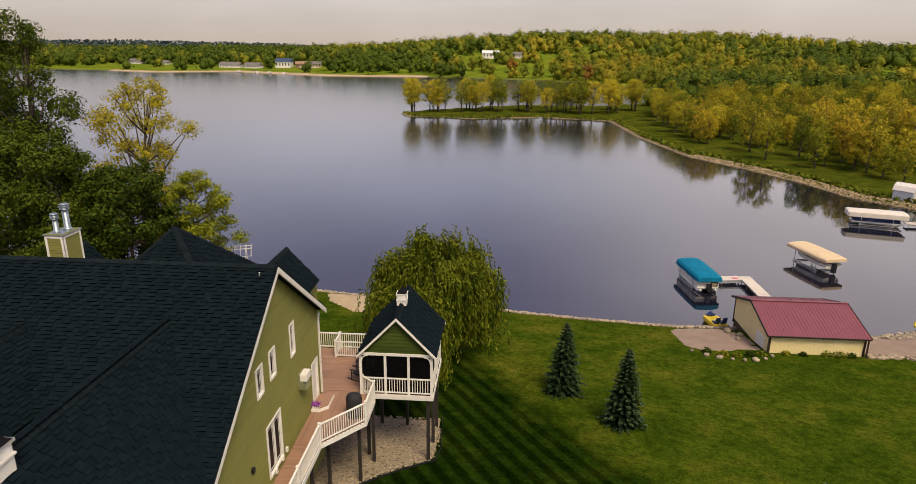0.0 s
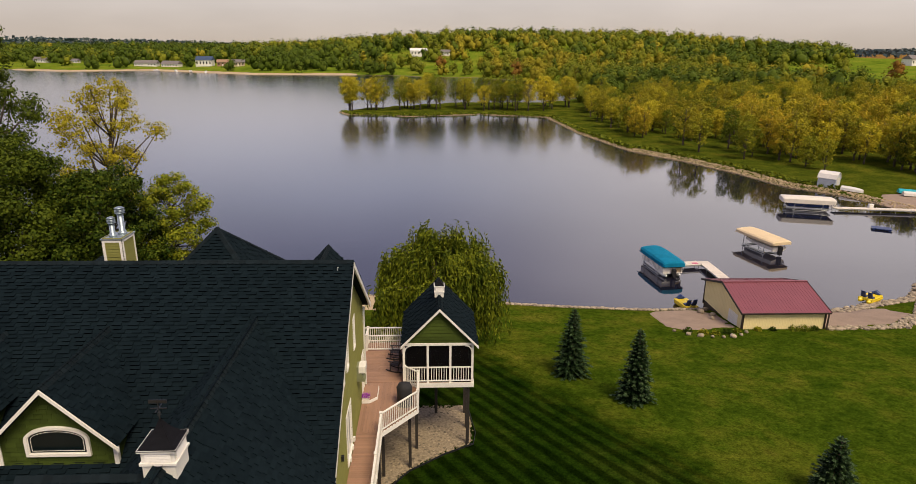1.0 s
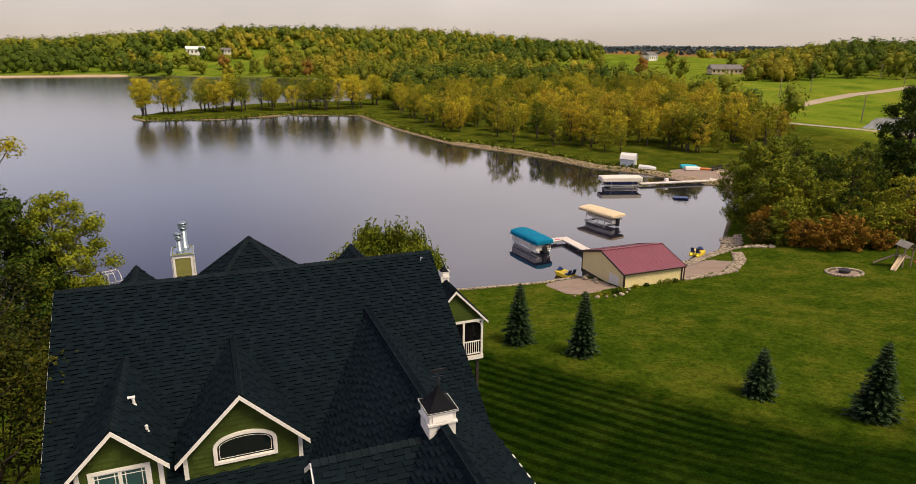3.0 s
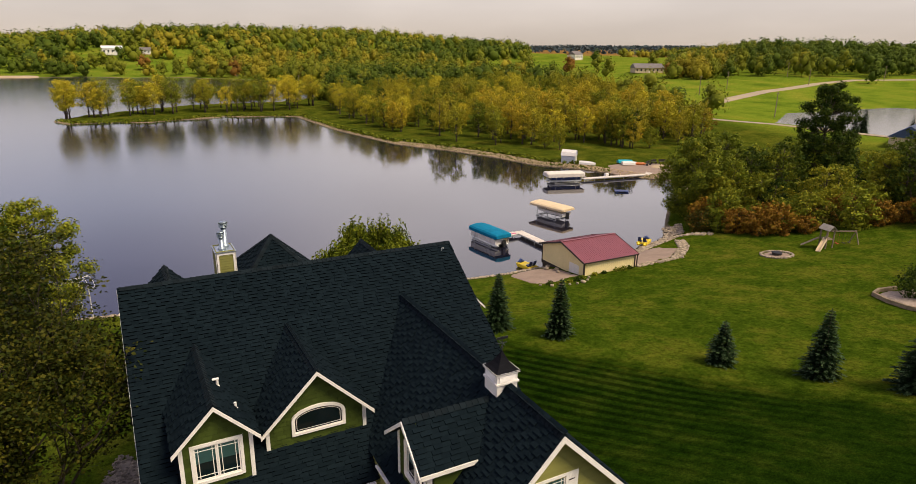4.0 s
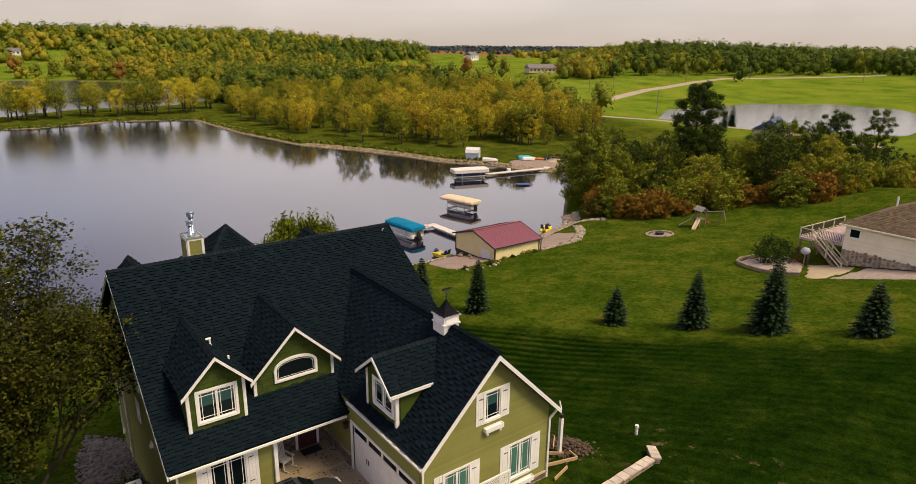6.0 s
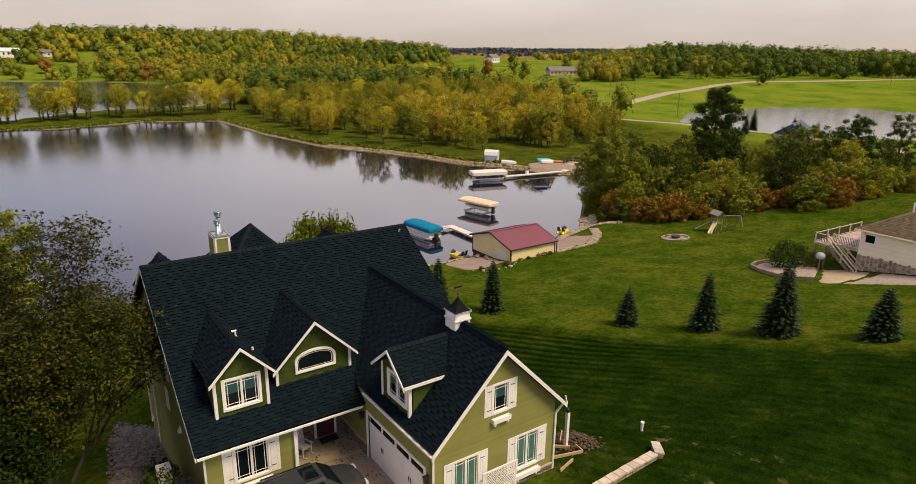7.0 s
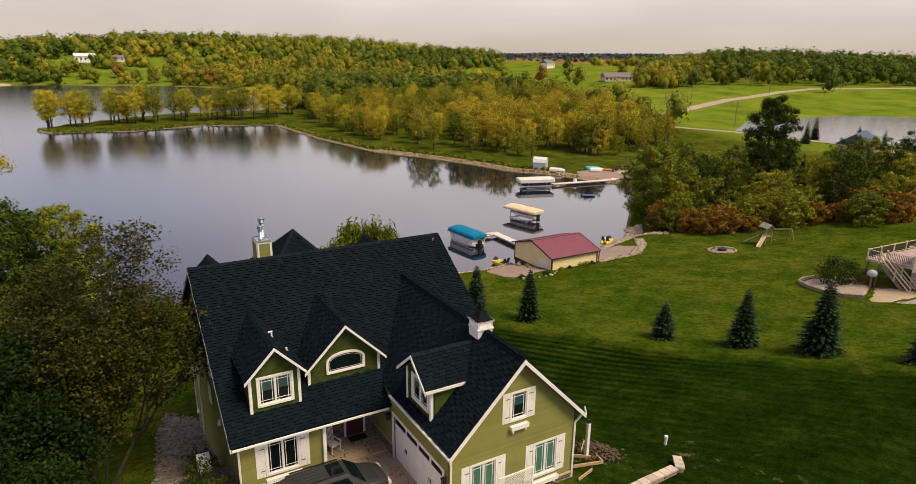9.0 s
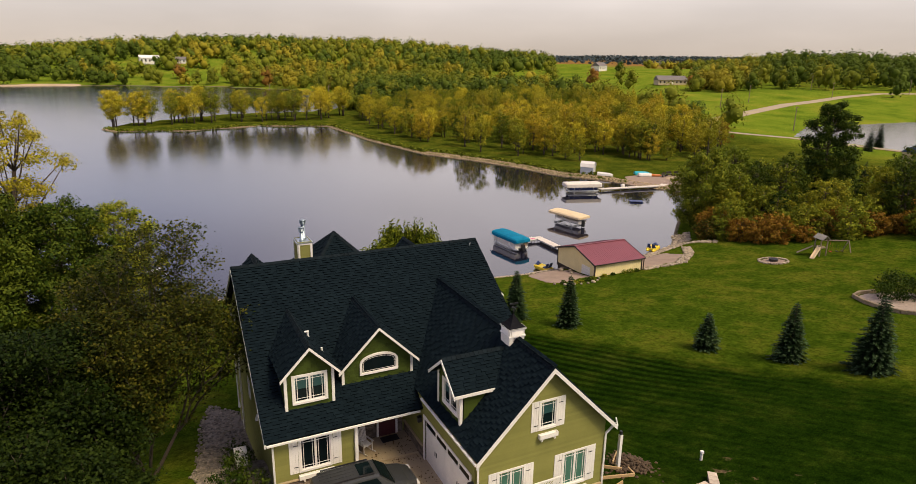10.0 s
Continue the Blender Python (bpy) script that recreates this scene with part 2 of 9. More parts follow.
STRIPE_TURN = -30.0
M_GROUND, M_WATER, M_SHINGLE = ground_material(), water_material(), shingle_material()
M_SIDING = worn("olive_siding", (0.20, 0.195, 0.052), 0.6, 0.10, 0.7, 60, piece=0.07, spec=0.15)
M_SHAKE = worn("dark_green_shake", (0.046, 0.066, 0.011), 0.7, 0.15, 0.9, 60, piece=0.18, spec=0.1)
# near-black butts: the drop shadow of raised tabs is put into this colour
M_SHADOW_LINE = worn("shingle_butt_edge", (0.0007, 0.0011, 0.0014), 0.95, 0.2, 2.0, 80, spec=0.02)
M_WHITE = worn("white_trim_paint", (0.78, 0.745, 0.68), 0.45, 0.08, 2.0, 30, bump=0.05)
M_RIDGE = worn("ridge_cap_shingle", (0.007, 0.012, 0.015), 0.85, 0.2, 2.0, 80, piece=0.2, spec=0.1)
M_GLASS = glass_material("window_glass_dark", (0.005, 0.010, 0.011))
M_GLASS_TEAL = glass_material("window_glass_curtain", (0.07, 0.17, 0.12), 0.15)
M_BLIND = worn("teal_pleated_blind", (0.016, 0.062, 0.060), 0.5, 0.1, 2.0, 40)
M_GLASS_DIM = glass_material("window_glass_teal_shade", (0.006, 0.014, 0.015), 0.06)
M_FLUE = worn("dull_steel_flue", (0.32, 0.38, 0.42), 0.38, 0.25, 5, 30, metal=0.75)
M_BLACK = worn("black_metal", (0.015, 0.015, 0.017), 0.4, 0.2, 3, 40)
M_GALV = worn("galvanised_metal", (0.45, 0.50, 0.52), 0.35, 0.2, 5, 30, metal=0.8)
M_CREAM = worn("cream_steel_cladding", (0.80, 0.66, 0.33), 0.5, 0.06, 0.8, 30)
M_RED = worn("maroon_metal_roof", (0.20, 0.055, 0.070), 0.5, 0.10, 0.6, 30)
M_BROWN = worn("dark_brown_trim", (0.035, 0.022, 0.016), 0.5, 0.15, 2, 30)
M_DECK = worn("composite_decking", (0.30, 0.17, 0.105), 0.6, 0.12, 1.0, 50, piece=0.12)
M_POST = worn("dark_timber_post", (0.022, 0.017, 0.013), 0.8, 0.25, 3, 40)
M_GRAVEL = worn("pea_gravel", (0.23, 0.18, 0.115), 0.9, 0.45, 7.0, 25, bump=0.8, piece=0.55)
M_STONE = worn("field_stone", (0.33, 0.265, 0.18), 0.85, 0.3, 3.0, 25, bump=0.5, piece=0.35)
M_CONCRETE = worn("concrete_paving", (0.42, 0.32, 0.185), 0.85, 0.15, 0.7, 30, bump=0.2)
M_BARK = worn("bark", (0.075, 0.055, 0.038), 0.95, 0.35, 4, 20, bump=0.8)
L_GREEN = leafy("leaves_dark_green", [(0.2, (0.007, 0.018, 0.002)), (0.5, (0.023, 0.044, 0.004)), (0.85, (0.085, 0.108, 0.009))])
L_YELLOW = leafy("leaves_yellow", [(0.2, (0.24, 0.24, 0.016)), (0.5, (0.42, 0.36, 0.022)), (0.85, (0.60, 0.47, 0.028))])
L_AUTUMN = leafy("leaves_autumn", [(0.15, (0.085, 0.110, 0.009)), (0.42, (0.235, 0.22, 0.016)), (0.72, (0.43, 0.335, 0.022)), (1.0, (0.54, 0.28, 0.026))])
L_OLIVE = leafy("leaves_olive", [(0.15, (0.042, 0.068, 0.006)), (0.5, (0.140, 0.165, 0.012)), (0.9, (0.34, 0.30, 0.020))])
L_RED = leafy("leaves_rust", [(0.3, (0.028, 0.045, 0.005)), (0.5, (0.11, 0.075, 0.010)), (0.68, (0.22, 0.10, 0.014)), (0.95, (0.30, 0.20, 0.016))])
L_WILLOW = leafy("leaves_willow", [(0.2, (0.050, 0.080, 0.006)), (0.55, (0.14, 0.17, 0.012)), (0.9, (0.28, 0.27, 0.018))])
L_POPLAR = leafy("leaves_old_gold", [(0.2, (0.10, 0.11, 0.008)), (0.5, (0.22, 0.20, 0.013)), (0.85, (0.38, 0.31, 0.018))])
L_WEEP = leafy("leaves_weeping", [(0.2, (0.011, 0.025, 0.002)), (0.55, (0.048, 0.074, 0.006)), (0.9, (0.19, 0.21, 0.014))])
L_SPRUCE = leafy("needles_blue_green", [(0.2, (0.005, 0.013, 0.003)), (0.55, (0.012, 0.027, 0.008)), (0.9, (0.030, 0.054, 0.018))], trans=0.05)
L_SPRUCE_TIP = leafy("needles_new_growth", [(0.2, (0.018, 0.040, 0.014)), (0.55, (0.045, 0.078, 0.032)), (0.9, (0.10, 0.145, 0.065))], trans=0.05)
# darker leaf copy: canopy shade is put into the green
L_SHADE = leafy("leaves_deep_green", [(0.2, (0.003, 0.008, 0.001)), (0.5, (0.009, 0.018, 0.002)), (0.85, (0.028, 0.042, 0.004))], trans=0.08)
FAR_LEAVES = [leafy("far_leaves_" + n_, st_, 0.7, 0.12, 0.10, 0.10, 0.085, 0.83) for n_, st_ in (
    ("green", [(0.15, (0.028, 0.050, 0.006)), (0.5, (0.065, 0.095, 0.010)), (0.95, (0.13, 0.155, 0.016))]),
    ("olive", [(0.15, (0.075, 0.105, 0.010)), (0.5, (0.15, 0.165, 0.014)), (0.95, (0.27, 0.245, 0.020))]),
    ("gold", [(0.15, (0.15, 0.145, 0.012)), (0.5, (0.25, 0.215, 0.018)), (0.95, (0.38, 0.285, 0.024))]),
    ("rust", [(0.15, (0.10, 0.07, 0.012)), (0.5, (0.20, 0.10, 0.018)), (0.95, (0.32, 0.12, 0.025))]))]

# ---- mesh helpers ----


class Mesh:
    """Collects vertices and faces of one mesh."""

    def __init__(self):
        self.v, self.f = [], []

    def face(self, *pts):
        k = len(self.v)
        self.v += [tuple(p) for p in pts]
        self.f.append(tuple(range(k, k + len(pts))))

    def hexa(self, a, b):
        """A solid between two quads a and b, wound alike."""
        k = len(self.v)
        self.v += [tuple(p) for p in (*a, *b)]
        self.f += [(k + 3, k + 2, k + 1, k), (k + 4, k + 5, k + 6, k + 7)]
        self.f += [(k + i, k + (i + 1) % 4, k + 4 + (i + 1) % 4, k + 4 + i) for i in range(4)]

    def box(self, lo, hi, m=None):
        (x0, y0, z0), (x1, y1, z1) = lo, hi
        q = [[(x0, y0, z), (x1, y0, z), (x1, y1, z), (x0, y1, z)] for z in (z0, z1)]
        if m is not None:
            q = [[m @ Vector(p) for p in r] for r in q]
        self.hexa(*q)

    def beam(self, a, b, w, h, up=(0, 0, 1)):
        """A bar of section w x h from a to b."""
        a, b = Vector(a), Vector(b)
        d = (b - a).normalized()
        s = d.cross(Vector(up))
        s = s.normalized() if s.length > 1e-4 else Vector((1, 0, 0))
        u = s.cross(d).normalized()
        r = [s * (w / 2 * i) + u * (h / 2 * j) for i, j in ((-1, -1), (1, -1), (1, 1), (-1, 1))]
        self.hexa([b + o for o in r], [a + o for o in r])

    def tube(self, pts, radii, n=8, cap=True):
        k = len(self.v)
        pts = [Vector(p) for p in pts]
        for i, p in enumerate(pts):
            d = (pts[min(i + 1, len(pts) - 1)] - pts[max(i - 1, 0)]).normalized()
            s = d.cross(Vector((0, 0, 1)))
            s = s.normalized() if s.length > 1e-3 else Vector((1, 0, 0))
            u = s.cross(d)
            for j in range(n):
                a = 2 * math.pi * j / n
                self.v.append(tuple(p + (s * math.cos(a) + u * math.sin(a)) * radii[i]))
        for i in range(len(pts) - 1):
            for j in range(n):
                a, b = k + i * n + j, k + i * n + (j + 1) % n
                self.f.append((a, b, b + n, a + n))
        if cap:
            self.f.append(tuple(k + j for j in range(n))[::-1])
            self.f.append(tuple(k + (len(pts) - 1) * n + j for j in range(n)))

    def prism(self, poly, lo, hi):
        """A flat polygon of (x, y), drawn up from z = lo to hi."""
        k, n = len(self.v), len(poly)
        self.v += [(x, y, lo) for x, y in poly] + [(x, y, hi) for x, y in poly]
        self.f += [tuple(k + n - 1 - i for i in range(n)), tuple(k + n + i for i in range(n))]
        self.f += [(k + i, k + (i + 1) % n, k + n + (i + 1) % n, k + n + i) for i in range(n)]

    def data(self, name, mat):
        me = bpy.data.meshes.new(name)
        me.from_pydata(self.v, [], self.f)
        if mat:
            me.materials.append(mat)
        me.update()
        return me


def part(name, mesh, mat, parent=None, label="", smooth=False, kind=""):
    """Links a mesh as one object, under a thing where one is given (the mesh is in world places, or in the thing's own)."""
    ob = new(name, mesh.data(name, mat))
    if parent:
        ob.parent = parent
    if smooth:
        for p in ob.data.polygons:
            p.use_smooth = True
    return tagged(ob, label, kind=kind)


def thing(name, label, category, group="", kind="", m=None):
    ob = tagged(new(name), label, category, group, kind)
    if m is not None:
        ob.matrix_basis = m
    return ob


def rough_ball(mesh, c, r, rnd, squash=0.7, n=6):
    """A low, uneven stone."""
    k = len(mesh.v)
    rings = 3
    rot = rnd.random() * 6.28
    sx, sy = rnd.uniform(0.75, 1.25), rnd.uniform(0.75, 1.25)
    mesh.v.append((c[0], c[1], c[2] + r * squash))
    for i in range(1, rings):
        t = math.pi * i / rings
        for j in range(n):
            a = rot + 2 * math.pi * j / n
            q = r * rnd.uniform(0.8, 1.15)
            mesh.v.append((c[0] + sx * q * math.sin(t) * math.cos(a), c[1] + sy * q * math.sin(t) * math.sin(a), c[2] + q * squash * math.cos(t)))
    mesh.v.append((c[0], c[1], c[2] - r * squash))
    for j in range(n):
        mesh.f.append((k, k + 1 + j, k + 1 + (j + 1) % n))
        for i in range(rings - 2):
            a, b = k + 1 + i * n + j, k + 1 + i * n + (j + 1) % n
            mesh.f.append((a, a + n, b + n, b))
        e = k + 1 + (rings - 2) * n
        mesh.f.append((e + (j + 1) % n, e + j, e + n))


# ---- the ground and the water ----
LAKE = [(-12, 42), (-6, 40.8), (8.6, 38.2), (17, 36.8), (25.5, 35.8), (31, 36), (40, 35.6), (44, 34.9), (49, 36.6), (56, 38.6), (61, 44),
        (72, 54), (86, 63), (88, 71), (85, 75), (79.6, 89), (73, 97), (70, 110), (64.5, 124), (55, 142), (49.4, 177), (47.5, 221), (22.6, 230),
        (-3, 221), (-28, 226), (-33, 236), (-25, 253), (10, 282), (55, 289), (80, 310), (110, 380), (93, 457), (40, 520), (-70, 557), (-150, 552), (-264, 615),
        (-323, 580), (-396, 611), (-620, 640), (-760, 450), (-500, 200), (-250, 90), (-120, 60), (-60, 50), (-30, 45)]
POND = [(196, 126), (236, 150), (308, 148), (345, 120), (330, 82), (280, 58), (225, 50), (200, 80)]


def signed(px, py, poly):
    """Distance to a closed line, positive outside it."""
    d = np.full(px.shape, 1e9)
    inside = np.zeros(px.shape, bool)
    for (ax, ay), (bx, by) in zip(poly, poly[1:] + poly[:1]):
        ex, ey = bx - ax, by - ay
        t = np.clip(((px - ax) * ex + (py - ay) * ey) / (ex * ex + ey * ey), 0, 1)
        d = np.minimum(d, np.hypot(px - ax - t * ex, py - ay - t * ey))
        if ay != by:
            inside ^= ((ay > py) != (by > py)) & (px < (bx - ax) * (py - ay) / (by - ay) + ax)
    return np.where(inside, -d, d)


def ease(v, a, b):
    t = np.clip((v - a) / (b - a), 0, 1)
    return t * t * (3 - 2 * t)


HILLS = [(60, 760, 21, 230, 170), (300, 740, 13, 200, 150), (-900, 1500, 14, 500, 300), (-250, 900, 4, 300, 160), (620, 420, 9, 260, 200), (1500, 1300, 10, 900, 500)]


def height(x, y):
    x, y = np.asarray(x, float), np.asarray(y, float)
    d = signed(x, y, LAKE)
    dp = signed(x, y, POND)
    south = ease(y - 0.25 * np.maximum(x - 60, 0), 62, 44) * ease(x, 130, 85)
    bank = np.clip(d, 0, 1.2) * 0.33
    near = np.clip(d, 0, 3.5) * 0.40 + np.clip(0.118 * (d - 3.5) + 0.08 * np.maximum(d - 38, 0), 0, 7.6)
    pad = ease(y, -1.0, -6.5) * ease(x, -40, -16.0) * ease(x, 6.0, 0.5)
    near = near * (1 - pad) + np.maximum(near, 8.98) * pad
    north = bank + np.clip(d - 1, 0, 40) * 0.03 + np.clip(d - 40, 0, 300) * 0.022
    for hx, hy, a, sx, sy in HILLS:
        north = north + a * ease(d, 12, 190) * np.exp(-((x - hx) / sx) ** 2 - ((y - hy) / sy) ** 2)
    n1 = np.sin(x * 0.021 + 1.3) * np.sin(y * 0.017 + 0.4) + 0.5 * np.sin(x * 0.05 + y * 0.043)
    north = north + n1 * 1.2 * ease(d, 15, 120)
    z = near * south + north * (1 - south)
    z = np.minimum(z, np.where(dp > 0, 1.0 + 0.05 * dp + 0.4 * np.clip(dp, 0, 1.2), 1.0 + 0.3 * dp))
    return np.where(d > 0, np.maximum(z, bank * 0.9), np.maximum(-2.5, 0.28 * d))


def steps(lo, hi, fine, far, grow):
    a = list(np.arange(lo, hi + fine / 2, fine))
    s, v = fine, hi
    while v < far:
        s *= grow
        v += s
        a.append(v)
    s, v = fine, lo
    while v > -far:
        s *= grow
        v -= s
        a.insert(0, v)
    return np.array(a)


gx, gy = steps(-34, 92, 1.0, 4200, 1.06), steps(-30, 118, 1.0, 4200, 1.06)
GX, GY = np.meshgrid(gx, gy)
GZ = height(GX, GY)
nx, ny = len(gx), len(gy)
g = Mesh()
g.v = list(zip(GX.ravel().tolist(), GY.ravel().tolist(), GZ.ravel().tolist()))
g.f = [(j * nx + i, j * nx + i + 1, (j + 1) * nx + i + 1, (j + 1) * nx + i) for j in range(ny - 1) for i in range(nx - 1)]
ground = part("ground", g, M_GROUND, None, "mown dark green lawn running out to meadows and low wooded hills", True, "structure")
ground["category"] = "ground"


def level(x, y):
    return float(height(np.array([x]), np.array([y]))[0])


w = Mesh()
w.face((-1200, 25, 0), (120, 25, 0), (120, 700, 0), (-1200, 700, 0))
water = part("water", w, M_WATER, None, "still grey-violet lake mirroring an overcast sky", kind="structure")
water["category"] = "lake"
w = Mesh()
w.face((180, 30, 1.0), (360, 30, 1.0), (360, 165, 1.0), (180, 165, 1.0))
pond = part("water", w, pond_material(), None, "pale pond lying among green fields", kind="structure")
pond["category"] = "pond"

# ---- roofs, walls, windows ----


def scan(poly, v):
    """Where a horizontal line at v crosses a convex outline of (u, v)."""
    xs = []
    for (a, b), (c, d) in zip(poly, poly[1:] + poly[:1]):
        if (b <= v < d) or (d <= v < b):
            xs.append(a + (c - a) * (v - b) / (d - b))
    return (min(xs), max(xs)) if len(xs) >= 2 else None


def shingled(parent, pts, rnd, course=0.165, tab=0.37, thick=0.14, singles=None, label=""):
    """A roof slope: a slab with overlapping tabs in courses. pts: the slope's corners. singles: a stretch (u0, u1, v0, v1) of loose tabs."""
    P = [Vector(p) for p in pts]
    n = (P[1] - P[0]).cross(P[2] - P[0]).normalized()
    if n.z < 0:
        n, P = -n, P[::-1]
    u = Vector((0, 0, 1)).cross(n).normalized()
    v = n.cross(u)
    o = min(P, key=lambda p: p.z).copy()
    flat = [((p - o).dot(u), (p - o).dot(v)) for p in P]
    slab = Mesh()
    k = len(P)
    slab.v = [tuple(p - n * thick) for p in P] + [tuple(p) for p in P]
    slab.f = [tuple(range(k))[::-1], tuple(range(k, 2 * k))] + [(i, (i + 1) % k, k + (i + 1) % k, k + i) for i in range(k)]
    roof = part("roof", slab, M_SHINGLE, parent, label)
    top = max(b for a, b in flat)
    tabs = Mesh()
    butts = []
    kinds = {}
    row = 0
    z = 0.001
    while z < top - 0.03:
        e = scan(flat, min(z + course * 0.5, top - 0.01))
        if e:
            a = e[0] - rnd.uniform(0, tab) - tab
            k_tab = rnd.randrange(2)
            while a < e[1]:
                k_tab += 1
                b = a + tab * (rnd.choice((0.75, 0.9, 1.05)) if k_tab % 2 else rnd.choice((0.55, 0.7, 0.9)))
                s, t = max(a, e[0]), min(b, e[1])
                lift = 0.062 if k_tab % 2 else 0.022
                if t - s > 0.04:
                    low = z - rnd.choice((0, 0, 0.012))
                    if singles and singles[0] < s < singles[1] and singles[2] < z < singles[3] and abs(t - s - (b - a)) < 1e-6:
                        key = (round(t - s, 3), lift)
                        if key not in kinds:
                            wide_, up_ = key
                            q = Mesh()
                            q.hexa([(0, 0, 0), (wide_ - 0.008, 0, 0), (wide_ - 0.008, course + 0.05, 0), (0, course + 0.05, 0)],
                                   [(0, 0, up_), (wide_ - 0.008, 0, up_), (wide_ - 0.008, course + 0.05, 0.004), (0, course + 0.05, 0.004)])
                            kinds[key] = q.data("shingle", M_SHINGLE)
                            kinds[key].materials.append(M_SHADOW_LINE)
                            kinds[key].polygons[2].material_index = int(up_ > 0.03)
                        ob = new("shingle", kinds[key])
                        ob.parent = roof
                        ob.matrix_basis = Matrix.Translation(o + u * s + v * low) @ Matrix((u, v, n)).transposed().to_4x4()
                    else:
                        q = [o + u * x + v * y for x, y in ((s, low), (t - 0.008, low), (t - 0.008, z + course + 0.04), (s, z + course + 0.04))]
                        w0, w1 = n * lift, n * 0.003
                        kk = len(tabs.v)
                        # raised tabs get the shadow-coloured butt face
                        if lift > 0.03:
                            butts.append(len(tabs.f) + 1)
                        tabs.v += [tuple(p) for p in (q[0], q[1], q[0] + w0, q[1] + w0, q[2] + w1, q[3] + w1, q[2], q[3])]
                        tabs.f += [(kk + 2, kk + 3, kk + 4, kk + 5), (kk, kk + 1, kk + 3, kk + 2), (kk + 1, kk + 6, kk + 4, kk + 3), (kk + 7, kk, kk + 2, kk + 5)]
                a = b
        z += course
        row += 1
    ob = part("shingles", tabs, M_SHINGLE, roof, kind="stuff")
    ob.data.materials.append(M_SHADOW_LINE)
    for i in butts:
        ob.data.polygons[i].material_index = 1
    return roof


def ridge_caps(parent, a, b, rnd, slope=0.9, wide=0.16):
    """Bent caps laid along a ridge or hip."""
    a, b = Vector(a), Vector(b)
    d = (b - a).normalized()
    s = Vector((-d.y, d.x, 0)).normalized()
    up = s.cross(d) if s.cross(d).z > 0 else d.cross(s)
    n = max(1, int((b - a).length / 0.22))
    base = part("ridge", Mesh(), M_RIDGE, parent)
    caps = Mesh()
    for i in range(n):
        p, q = a.lerp(b, i / n), a.lerp(b, min(1, (i + 1.12) / n))
        h0, h1 = 0.055 + rnd.uniform(0, 0.012), 0.032
        pr = [p - s * wide + up * (h0 - wide * slope), p + up * h0, p + s * wide + up * (h0 - wide * slope)]
        qr = [q - s * wide + up * (h1 - wide * slope), q + up * h1, q + s * wide + up * (h1 - wide * slope)]
        k = len(caps.v)
        lo = up * 0.03
        caps.v += [tuple(x) for x in (*pr, *qr)] + [tuple(x - lo) for x in pr]
        caps.f += [(k, k + 1, k + 4, k + 3), (k + 1, k + 2, k + 5, k + 4), (k, k + 6, k + 7, k + 1), (k + 1, k + 7, k + 8, k + 2)]
    part("cap_shingles", caps, M_RIDGE, base, kind="stuff")
    return base


